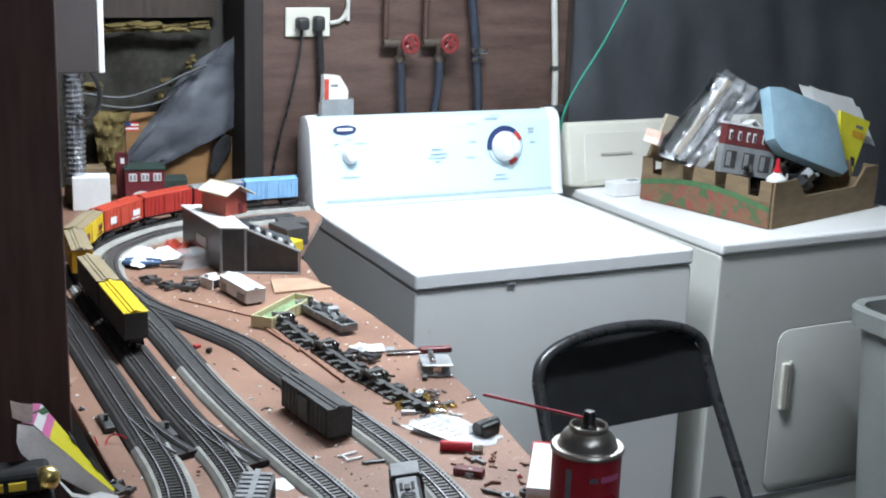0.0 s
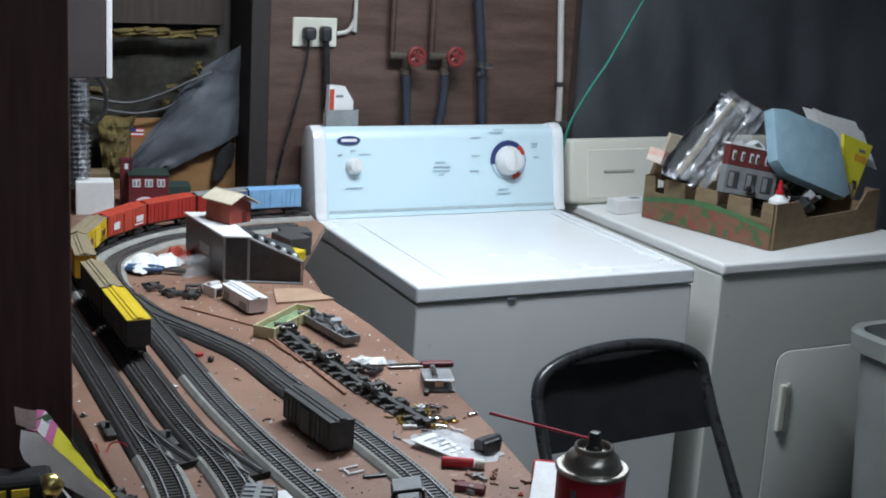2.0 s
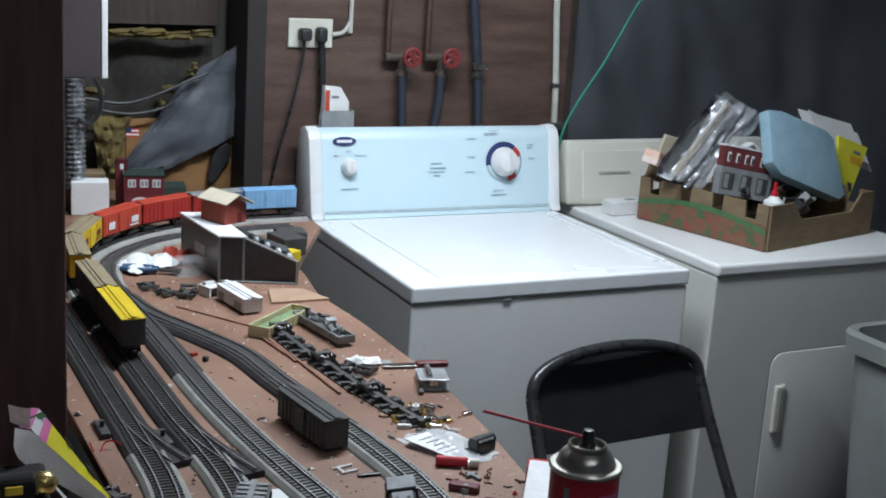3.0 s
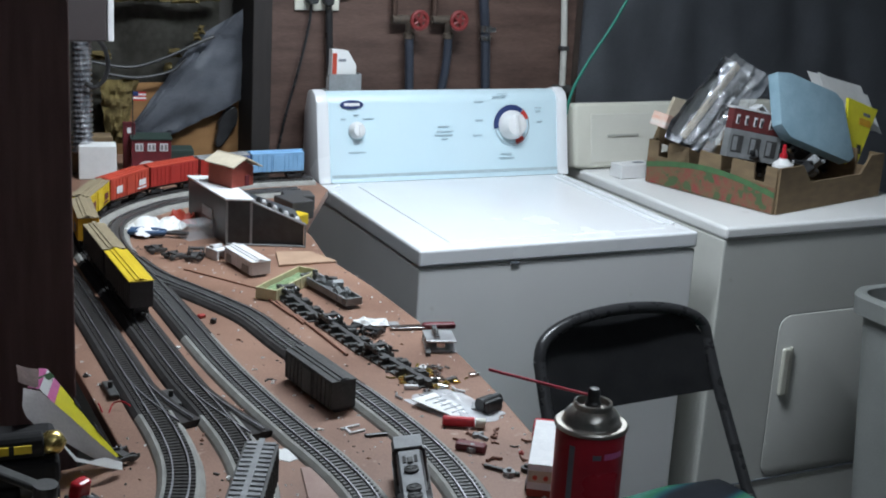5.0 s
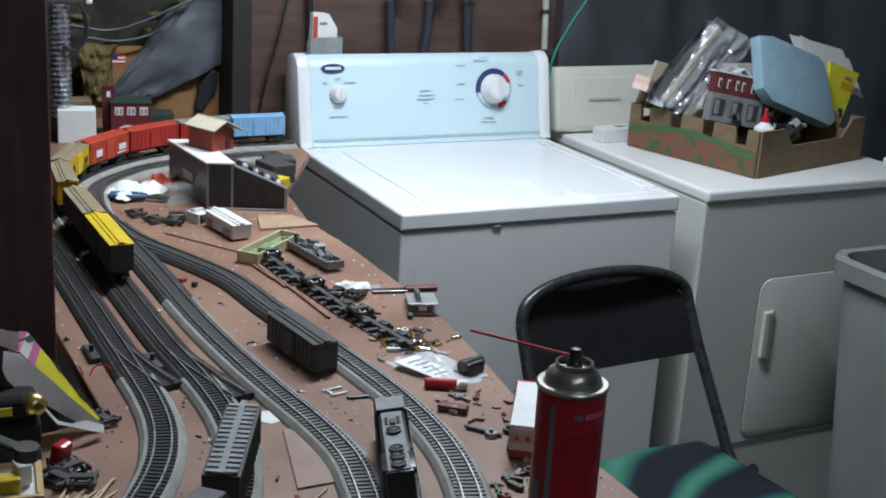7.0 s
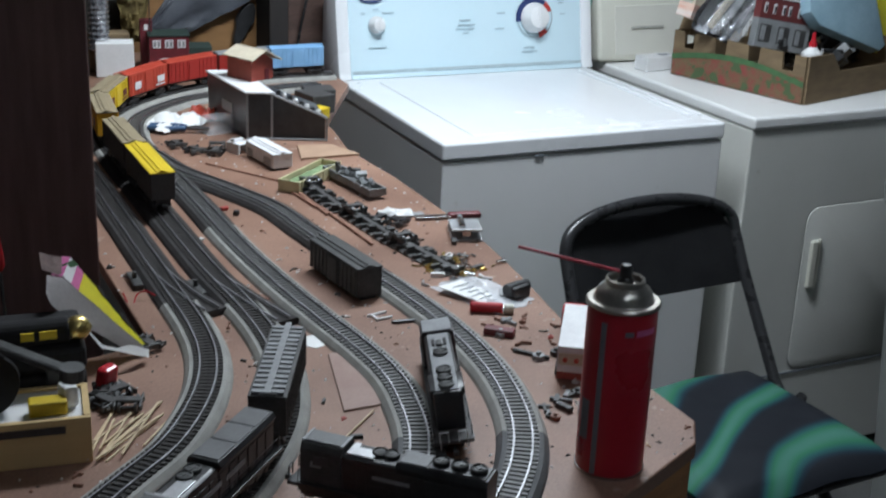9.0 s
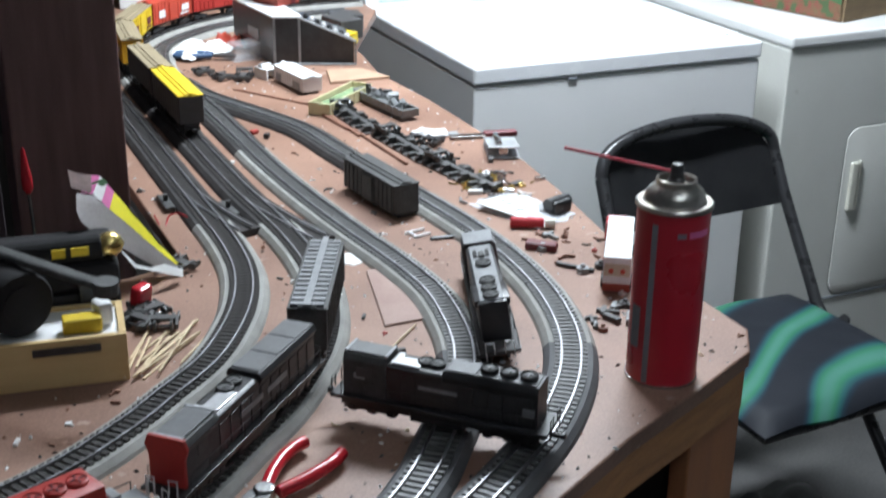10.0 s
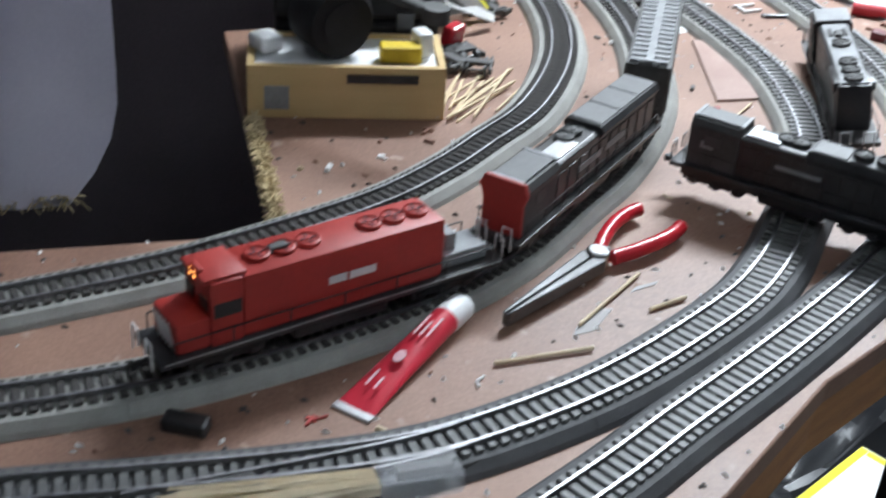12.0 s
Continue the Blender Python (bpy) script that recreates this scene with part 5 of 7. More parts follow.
M["tancard"] = material("tan_card_scrap", (0.42, 0.28, 0.19), (0.33, 0.21, 0.14), 0.8, scale=30, bump=0.15)
solid("board_scrap", M["tancard"], lambda b: prism(b, [(-0.055, -0.02), (0.048, -0.040), (0.036, 0.034), (-0.02, 0.055)], 0, 0.004, 0.0006), "scrap of tan cardboard by the table edge", "board", at=(0.722, 2.30, TABLE), turn=(0, 0, 10))

# ---- on the table: right edge ----
solid("note_paper", M["paper"], lambda b: rumpled(b, 0.05, 0.030, 0.016, 7.2, 10), "small crumpled white paper on the table edge", "paper", at=(0.705, 1.950, TABLE + 0.0018), turn=(0, 0, -15))
knife = thing("hobby_knife", (0.762, 1.912, TABLE), (0, 0, -12), "steel hobby knife with a dark handle", "knife")
one("blade", M["steel"], lambda b: box(b, (0.055, 0.014, 0.002), (-0.012, 0, 0.004), bevel=0.0006), knife, "bright flat blade")
one("handle", M["maroon"], lambda b: box(b, (0.05, 0.014, 0.009), (0.035, 0, 0.0045), bevel=0.003), knife, "dark red handle")
clip = thing("metal_clamp", (0.764, 1.838, TABLE), (0, 0, 70), "silver metal spring clamp at the table edge", "clamp")
one("jaw_plate", M["silver"], lambda b: box(b, (0.064, 0.044, 0.003), (0, 0, 0.0135), (0, 5, 0), 0.0012), clip)
one("jaw_plate", M["silver"], lambda b: box(b, (0.064, 0.044, 0.003), (0, 0, 0.0025), (0, -2, 0), 0.0012), clip)
one("hinge_post", M["steel"], lambda b: [box(b, (0.004, 0.012, 0.008), (x, 0, 0.0078)) for x in (-0.022, 0.022)], clip)
one("spring_pin", M["steel"], lambda b: cyl(b, 0.0045, 0.044, (0.0, 0.006, 0.0185), (0, 90, 0), seg=14, bevel=0.001), clip, "round steel spring pin", True)
solid("steel_rule", M["locogrey"], lambda b: box(b, (0.070, 0.019, 0.0016), (0, 0, 0.0008), bevel=0.0004), "flat grey steel rule under crumpled paper", "rule", at=(0.712, 1.945, TABLE), turn=(0, 0, -10))
loose_truck((0.688, 1.905), 35, M["black"])
loose_truck((0.668, 1.925), 110, M["black"])

def parts_bag():
    t = thing("parts_bag", (0.680, 1.618, TABLE), (0, 0, 20), "clear plastic parts bag with a white printed card", "bag")
    one("card", M["paper"], lambda b: box(b, (0.050, 0.085, 0.0012), (-0.008, 0.002, 0.004), (3, 6, 8)), t, "white printed card")
    for i in range(6):
        one("print_line", M["greyprint"], lambda b: box(b, (0.036 - (i % 3) * 0.006, 0.0009, 0.0006), (-0.008, 0.03 - i * 0.011, 0.0052 + (0.03 - i * 0.011) * 0.05), (3, 6, 8)), t)
    one("bag_film", M["film"], lambda b: rumpled(b, 0.072, 0.115, 0.016, 9.4, 16, 0.0004), t, "shiny clear film", True)
    one("bag_part", M["kitgrey"], lambda b: box(b, (0.025, 0.012, 0.006), (0.018, -0.02, 0.004), (0, 0, 40), 0.001), t)
parts_bag()
solid("motor_block", M["black"], lambda b: (box(b, (0.032, 0.022, 0.018), (0, 0, 0.0095), bevel=0.004), cyl(b, 0.008, 0.036, (0, 0, 0.013), (0, 90, 0), seg=16)), "black model motor block at the table edge", "model part", at=(0.717, 1.597, TABLE), turn=(0, 0, 20))
glue = thing("glue_tube", (0.668, 1.562, TABLE), (0, 0, -28), "small red tube with a pale cap", "tube")
one("tube_body", M["canred"], lambda b: cyl(b, 0.0065, 0.04, (-0.01, 0, 0.0065), (0, 90, 0), seg=16, bevel=0.002), glue)
one("cap", M["creamplastic"], lambda b: cyl(b, 0.006, 0.012, (0.017, 0, 0.0062), (0, 90, 0), seg=14, bevel=0.001), glue)
cargo_box("brake_block", "dark red plastic block on the table", "model part", (0.036, 0.014, 0.009), (0.642, 1.500, TABLE), (0, 0, -42), M["maroon"])
cargo_box("rail_stub", "short dark strip of plastic on the table", "model part", (0.045, 0.005, 0.005), (0.648, 1.435, TABLE), (0, 0, -52), M["kitdark"])


def bits(name, label, mats, spots, seed, size):
    """Small loose parts, each its own object, of a few shapes."""
    r = random.Random(seed)
    for x, y in spots:
        k = r.randrange(4)
        m = mats[r.randrange(len(mats))]
        a = r.uniform(0, 180)
        L = size * r.uniform(0.6, 1.7)
        def mk(b):
            if k == 0:
                box(b, (L, L * 0.35, L * 0.3), (0, 0, L * 0.15), bevel=L * 0.05)
            elif k == 1:
                cyl(b, L * 0.3, L * 0.25, (0, 0, L * 0.125), seg=12)
                cyl(b, L * 0.12, L * 0.4, (0, 0, L * 0.2), seg=8)
            elif k == 2:
                box(b, (L, L * 0.18, L * 0.18), (0, 0, L * 0.09))
                box(b, (L * 0.2, L * 0.7, L * 0.2), (L * 0.2, 0, L * 0.1))
            else:
                tube(b, [(-L * 0.5, 0, L * 0.1), (0, L * 0.2, L * 0.12), (L * 0.5, -L * 0.1, L * 0.1)], L * 0.09, 6)
        solid(name, m, mk, label, "model part", at=(x, y, TABLE), turn=(0, 0, a), group=name + "s")


rr = random.Random(11)
bits("brass_part", "small brass coloured model part on the table", [M["brass"], M["steel"], M["brass"]], [(rr.gauss(0.684, 0.022), rr.gauss(1.715, 0.035)) for _ in range(40)], 1, 0.011)
bits("detail_part", "small dark loose model part on the table", [M["kitdark"], M["kitgrey"], M["black"], M["white"], M["silver"], M["brass"]], [(rr.gauss(0.672, 0.025), rr.gauss(1.72, 0.05)) for _ in range(26)], 2, 0.013)
bits("coupler_part", "loose dark coupler part on the bare table", [M["kitdark"], M["kitgrey"], M["brownwood"]], [(rr.uniform(0.64, 0.72), rr.uniform(1.42, 1.54)) for _ in range(16)] + [(rr.uniform(0.59, 0.66), rr.uniform(1.23, 1.34)) for _ in range(20)], 3, 0.014)
bits("debris_part", "tiny scrap of wood or plastic on the table", [M["stick"], M["kitdark"], M["paper"], M["brownwood"], M["locored"]],
     [(rr.uniform(0.47, 0.56), rr.uniform(1.5, 2.15)) for _ in range(16)] + [(rr.uniform(0.39, 0.44), rr.uniform(1.3, 2.1)) for _ in range(8)] + [(rr.uniform(0.34, 0.37), rr.uniform(1.5, 2.2)) for _ in range(8)]
     + [(rr.uniform(0.02, 0.2), rr.uniform(1.24, 1.36)) for _ in range(14)] + [(rr.uniform(0.26, 0.3), rr.uniform(1.55, 1.9)) for _ in range(6)] + [(rr.uniform(0.27, 0.42), rr.uniform(1.18, 1.45)) for _ in range(10)] + [(rr.uniform(0.55, 0.72), rr.uniform(1.2, 1.5)) for _ in range(14)]
     + [(rr.uniform(-0.15, 0.1), rr.uniform(0.98, 1.02)) for _ in range(5)], 5, 0.0075)
cargo_box("red_bead", "tiny red plastic bit by the track", "model part", (0.012, 0.008, 0.006), (0.474, 2.05, TABLE), (0, 0, 20), M["locored"])
cargo_box("black_bead", "tiny black plastic bit by the track", "model part", (0.009, 0.008, 0.008), (0.484, 2.022, TABLE), (0, 0, 50), M["black"])
sp = thing("pin_frame", (0.533, 1.592, TABLE), (0, 0, 10), "small white plastic sprue frame on the table", "model part")
for dx, dy, l, a in ((0, 0.012, 0.026, 0), (0, -0.004, 0.022, 0), (-0.008, 0.004, 0.018, 90)):
    one("sprue_bar", M["white"], lambda b: box(b, (l, 0.0028, 0.0028), (dx, dy, 0.0014), (0, 0, a)), sp)
cargo_box("black_bracket", "small black plastic bracket on the table", "model part", (0.03, 0.006, 0.004), (0.552, 1.572, TABLE), (0, 0, -8), M["black"])

def semi():
    t = thing("toy_truck", (0.688, 1.412, TABLE), (0, 0, 56), "toy truck with white trailer and red cab by the table edge", "toy truck")
    one("trailer", M["white"], lambda b: box(b, (0.125, 0.029, 0.030), (0, 0, 0.026), bevel=0.001), t, "white trailer")
    one("trailer_skirt", M["housered"], lambda b: box(b, (0.124, 0.028, 0.008), (0, 0, 0.0068)), t, "red lower sill")
    one("rear_door", M["roofcream"], lambda b: box(b, (0.001, 0.026, 0.013), (-0.0631, 0, 0.027)), t, "orange-cream rear doors")
    for s in (-1, 1):
        one("rear_lamp", M["carred"], lambda b: cyl(b, 0.0028, 0.001, (-0.0641, s * 0.006, 0.026), (0, 90, 0), seg=10), t)
        for x in (-0.045, -0.033, 0.05):
            one("wheel", M["black"], lambda b: cyl(b, 0.006, 0.004, (x, s * 0.0145, 0.006), (90, 0, 0), seg=14, bevel=0.001), t)
    one("cab", M["canred"], lambda b: (box(b, (0.028, 0.028, 0.026), (0.083, 0.004, 0.017), bevel=0.004), box(b, (0.016, 0.024, 0.012), (0.100, 0.004, 0.010), bevel=0.003)), t, "red cab", True)
semi()

solid("paper_scrap", M["paper"], lambda b: prism(b, [(-0.017, -0.006), (-0.004, -0.02), (0.018, -0.012), (0.012, 0.014), (-0.008, 0.013)], 0, 0.0012), "scrap of white paper beside the track", "paper", at=(0.434, 1.557, TABLE), turn=(2, 0, 0))
M["pinkplank"] = material("pale_pink_brown_plastic", (0.40, 0.28, 0.24), (0.32, 0.21, 0.18), 0.35, scale=30, bump=0.05)
solid("thin_plank", M["pinkplank"], lambda b: prism(b, [(0.402, 1.380), (0.443, 1.380), (0.466, 1.512), (0.436, 1.516)], TABLE, TABLE + 0.0025, 0.0005), "thin pinkish brown plastic plank on the table", "plank")

# ---- near the camera ----
def pliers():
    t = thing("needle_nose_pliers", (0.206, 1.133, TABLE), (0, 0, 36.5), "needle-nose pliers with red vinyl grips on the table", "pliers")
    for s in (-1, 1):
        def jaw(b):
            q = bmesh.new()
            prism(q, [(0.005, s * 0.001), (-0.012, s * 0.010), (-0.03, s * 0.0085), (-0.108, s * 0.0028), (-0.110, s * 0.0004), (-0.02, s * 0.0004)][::s], 0.004, 0.0135, 0.0015)
            join(b, q)
        one("jaw", M["darksteel"], jaw, t, "dark steel jaw")
        pts = spline([(0.004, s * 0.006), (0.012, s * 0.009), (0.022, s * 0.013), (0.042, s * 0.018), (0.061, s * 0.0195), (0.077, s * 0.017)], 0.006)
        one("grip", M["gripred"], lambda b: (tube(b, [(p.x, p.y, 0.0070 + 0.002 * math.sin(i * 0.2)) for i, p in enumerate(pts)], 0.0054, 14), ), t, "glossy red grip", True)
    one("pivot", M["steel"], lambda b: cyl(b, 0.0085, 0.014, (-0.006, 0, 0.009), seg=20, bevel=0.002), t)
pliers()


def paint_tube():
    t = thing("paint_tube", (0.055, 1.045, TABLE), (0, 0, 44.5), "red and white squeeze tube of glue with white cap", "tube")
    def body(b):
        q, rings = bmesh.new(), []
        for i in range(13):
            f = i / 12
            x = -0.062 + 0.096 * f
            w, h = 0.0125 + (0.0095 - 0.0125) * f, 0.0006 + 0.0085 * f ** 0.8
            rings.append([q.verts.new((x, w * math.cos(2 * math.pi * k / 20), 0.0095 * f ** 0.8 + 0.0008 + h * math.sin(2 * math.pi * k / 20))) for k in range(20)])
        for a, c in zip(rings, rings[1:]):
            for k in range(20):
                q.faces.new((a[k], a[(k + 1) % 20], c[(k + 1) % 20], c[k]))
        q.faces.new(rings[0][::-1]), q.faces.new(rings[-1])
        bmesh.ops.recalc_face_normals(q, faces=q.faces)
        join(b, q)
    one("tube_body", M["tubered"], body, t, "red printed tube", True)
    one("crimp", M["silver"], lambda b: box(b, (0.006, 0.026, 0.0016), (-0.063, 0, 0.001)), t)
    one("cap", M["whiteplastic"], lambda b: lathe(b, [(0.0092, 0), (0.0098, 0.002), (0.0092, 0.02), (0.0082, 0.022), (0.0005, 0.0222)], (0.034, 0, 0.0102), (0, 90, 0), seg=24), t, "white ribbed cap", True)
    one("label_patch", M["tubepale"], lambda b: (lambda q: (cyl(q, 0.0042, 0.0006, (0, 0, 0), seg=20), bmesh.ops.transform(q, matrix=pose(-0.018, -0.001, 0.0140, 0, -10, 0) @ Matrix.Diagonal((1.3, 0.8, 1, 1)), verts=q.verts), join(b, q)))(bmesh.new()), t, "pale oval print")
    for x, y, l in ((0.012, 0.003, 0.020), (0.010, -0.001, 0.014), (0.014, -0.005, 0.018), (-0.040, 0.003, 0.014), (-0.042, -0.003, 0.010)):
        one("print_line", M["tubepale"], lambda b: box(b, (l, 0.0016, 0.0005), (x, y, 0.0187 + (x - 0.012) * 0.155 - abs(y) * 0.12), (0, -9, 0)), t, "faded pale print line")
M["tubepale"] = material("pale_tube_print", (0.75, 0.52, 0.54), (0.68, 0.38, 0.42), 0.35, scale=60)
M["tubered"] = material("red_tube_print", (0.62, 0.035, 0.06), (0.54, 0.025, 0.045), 0.3, scale=20, bump=0.03)
paint_tube()

for (x0, y0), (x1, y1), r in (((0.102, 1.032), (0.167, 1.038), 0.0014), ((0.219, 1.074), (0.248, 1.084), 0.0014), ((0.167, 1.064), (0.227, 1.116), 0.0013), ((0.365, 1.31), (0.43, 1.37), 0.001), ((0.20, 1.38), (0.24, 1.43), 0.001), ((0.15, 1.29), (0.175, 1.305), 0.001)):
    solid("toothpick", M["stick"], lambda b: tube(b, [(x0, y0, TABLE + 0.002), (x1, y1, TABLE + 0.0022)], r, 8), "thin wooden toothpick lying on the table", "stick", group="toothpicks")
M["gluehaze"] = clear("dried_glue_haze", (0.78, 0.76, 0.74), 0.35, 0.4)
solid("glue_smear", M["gluehaze"], lambda b: prism(b, [(0.16, 1.055), (0.175, 1.058), (0.195, 1.08), (0.188, 1.083), (0.168, 1.068)], TABLE, TABLE + 0.0006), "dried white glue smear on the table", "smear")
solid("glue_smear", M["gluehaze"], lambda b: prism(b, [(0.215, 1.098), (0.235, 1.104), (0.238, 1.108), (0.22, 1.103)], TABLE, TABLE + 0.0006), "dried white glue smear on the table", "smear")
solid("black_block", M["black"], lambda b: box(b, (0.026, 0.012, 0.009), (0, 0, 0.0048), (4, 0, 0), 0.002), "small black plastic block on the table", "model part", at=(-0.083, 1.0, TABLE), turn=(0, 0, -25))


M["bristle"] = material("pale_bristle", (0.80, 0.70, 0.52), (0.66, 0.55, 0.38), 0.6, scale=60)


def brush():
    t = thing("paint_brush", (0.012, 0.922, TABLE + 0.018), (0, 0, 4), "frayed beige bristle brush with a clear plastic ferrule", "brush")
    r = random.Random(8)
    def hair(b):
        for i in range(70):
            y, z = r.uniform(-0.011, 0.011), r.uniform(-0.004, 0.005)
            tube(b, [(-0.004, y * 0.7, z * 0.7), (-0.05, y, z), (-0.10 - r.uniform(0, 0.015), y * 1.25 + r.uniform(-0.003, 0.003), z + r.uniform(-0.004, 0.002))], 0.0009, 4)
    o = one("bristles", M["bristle"], hair, t, "frayed beige bristles")
    tagged(o, kind="stuff")
    one("ferrule", M["blister"], lambda b: (box(b, (0.045, 0.026, 0.014), (0.018, 0, 0), bevel=0.004),), t, "clear plastic ferrule")
    one("inner_clip", M["kitdark"], lambda b: box(b, (0.03, 0.006, 0.006), (0.022, 0.004, 0)), t)
brush()


def crate():
    t = thing("drawer_box", (-0.008, 1.392, TABLE), (0, 0, -8.2), "tan wooden drawer box with dark slot, full of tools", "box")
    W, D, H = 0.161, 0.075, 0.046
    one("front_board", M["cratewood"], lambda b: box(b, (W, 0.006, H), (W / 2, 0.003, H / 2), bevel=0.001), t, "tan front board")
    one("back_board", M["cratewood"], lambda b: box(b, (W, 0.006, H), (W / 2, D - 0.003, H / 2), bevel=0.001), t)
    for x in (0.003, W - 0.003):
        one("side_board", M["cratewood"], lambda b: box(b, (0.006, D - 0.0124, H), (x, D / 2, H / 2)), t)
    one("top_tray", M["whiteplastic"], lambda b: box(b, (W - 0.013, D - 0.013, 0.006), (W / 2, D / 2, H - 0.006)), t, "pale grey tray")
    one("slot", M["black"], lambda b: box(b, (0.058, 0.002, 0.007), (W * 0.68, -0.0006, H * 0.78)), t, "dark slot")
    one("label_patch", M["kitgrey"], lambda b: box(b, (0.020, 0.002, 0.020), (0.024, -0.0006, H * 0.40)), t, "grey square patch")
crate()
M["mattblack"] = material("matt_black_rubber", (0.020, 0.019, 0.020), (0.012, 0.011, 0.012), 0.75, scale=40, bump=0.1, spec=0.25)
roll = thing("tape_roll", (0.064, 1.420, TABLE + 0.0735), (90, 0, 20), "large black roll of tape on the drawer box", "roll")
one("tape", M["mattblack"], lambda b: lathe(b, [(0.018, -0.020), (0.028, -0.020), (0.030, -0.017), (0.030, 0.017), (0.028, 0.020), (0.018, 0.020)], seg=32), roll, "", True)
one("core", M["mattblack"], lambda b: lathe(b, [(0.014, -0.0215), (0.0178, -0.0215), (0.0178, 0.0215), (0.014, 0.0215)], seg=28), roll, "dark core", True)
cargo_box("yellow_block", "worn yellow plastic block on the drawer box", "block", (0.034, 0.018, 0.014), (0.118, 1.395, TABLE + 0.044), (0, 0, -6), M["yellow"])
cargo_box("white_cup", "small white plastic cup on the drawer box", "cup", (0.015, 0.02, 0.022), (0.138, 1.405, TABLE + 0.044), (0, 0, 10), M["whiteplastic"], 0.004)
cargo_box("white_cup", "small white plastic cap on the drawer box", "cup", (0.022, 0.025, 0.014), (0.012, 1.428, TABLE + 0.044), (0, 0, 24), M["whiteplastic"], 0.004)
solid("flat_bar", M["blackdusty"], lambda b: (box(b, (0.165, 0.014, 0.007), (0, 0, 0), bevel=0.003), cyl(b, 0.011, 0.012, (0.08, 0, 0), seg=18)), "grey metal bar resting on the tool pile", "bar", at=(0.085, 1.412, TABLE + 0.107), turn=(0, 4, -52))
pen = thing("marker_battery", (0.127, 1.47, TABLE + 0.093), (0, 0, -4), "black cylinder with yellow label and brass end", "tool")
one("barrel", M["mattblack"], lambda b: cyl(b, 0.013, 0.09, (-0.02, 0, 0), (0, 90, 0), seg=20, bevel=0.002), pen)
one("label_band", M["yellow"], lambda b: box(b, (0.016, 0.002, 0.008), (0.005, -0.0132, 0.001)), pen, "yellow label")
one("label_band", M["yellow"], lambda b: box(b, (0.012, 0.002, 0.008), (-0.014, -0.0132, 0.001)), pen, "yellow label")
one("end_knob", M["brass"], lambda b: lathe(b, [(0.009, 0.025), (0.0118, 0.029), (0.0118, 0.038), (0.008, 0.043), (0.0005, 0.047)], (0, 0, 0), (0, 90, 0), seg=20), pen, "brass end knob", True)
case = thing("tool_case", (0.10, 1.510, TABLE), (0, 0, -6), "dark plastic tool case behind the drawer box", "case")
one("case_body", M["mattblack"], lambda b: box(b, (0.14, 0.10, 0.052), (0, 0, 0.026), bevel=0.005), case)
one("case_lid", M["mattblack"], lambda b: box(b, (0.142, 0.102, 0.026), (0, 0, 0.0665), bevel=0.006), case)
for lx in (-0.04, 0.04):
    one("latch", M["black"], lambda b: box(b, (0.016, 0.005, 0.022), (lx, -0.0525, 0.052), bevel=0.0012), case)
cargo_box("red_lever", "red plastic tool handle beside the drawer box", "handle", (0.022, 0.014, 0.028), (0.192, 1.515, TABLE), (10, 0, 40), M["gripred"], 0.004)
sc = thing("screwdriver", (0.131, 1.748, 0.785), (3, -2, 0), "screwdriver with red handle hung beside the post", "screwdriver")
one("handle", M["gripred"], lambda b: lathe(b, [(0.003, 0.262), (0.0062, 0.268), (0.006, 0.28), (0.0042, 0.295), (0.0025, 0.312), (0.0005, 0.316)], seg=12), sc, "red handle", True)
one("shaft", M["steel"], lambda b: cyl(b, 0.0022, 0.262, (0, 0, 0.131), seg=8), sc)
for i, (x, y, a) in enumerate(((0.185, 1.475, 30), (0.20, 1.495, 110), (0.205, 1.465, 70), (0.255, 1.60, 20), (0.245, 1.61, 80), (0.19, 1.50, 160))):
    loose_truck((x, y), a)
rw = random.Random(5)
for i in range(12):
    l, k = rw.uniform(0.06, 0.11), i % 3
    solid("wood_stick", M["stick"], lambda b: box(b, (l, 0.0022, 0.002), (0, 0, 0.001 + 0.002 * k), bevel=0.0003), "pale thin wooden strip by the drawer box", "strip", at=(0.165 + 0.0036 * i, 1.405 + rw.uniform(-0.01, 0.02), TABLE), turn=(0, 0, 55 + rw.uniform(-14, 12)), group="pale wooden strips")


def ribbon(b, up, low, th=0.001, sub=5, wave=0.0012, seed=0.0):
    """A creased sheet between an upper and a lower edge line."""
    q, rows = bmesh.new(), []
    for i, (p, r) in enumerate(zip(up, low)):
        p, r = Vector(p), Vector(r)
        rows.append([q.verts.new(p.lerp(r, j / sub) + Vector((0, 0, wave)) * noise.noise(Vector((i * 1.7, j * 1.3, seed)))) for j in range(sub + 1)])
    for r0, r1 in zip(rows, rows[1:]):
        for j in range(sub):
            q.faces.new((r0[j], r1[j], r1[j + 1], r0[j + 1]))
    bmesh.ops.solidify(q, geom=q.faces[:], thickness=th)
    join(b, q)


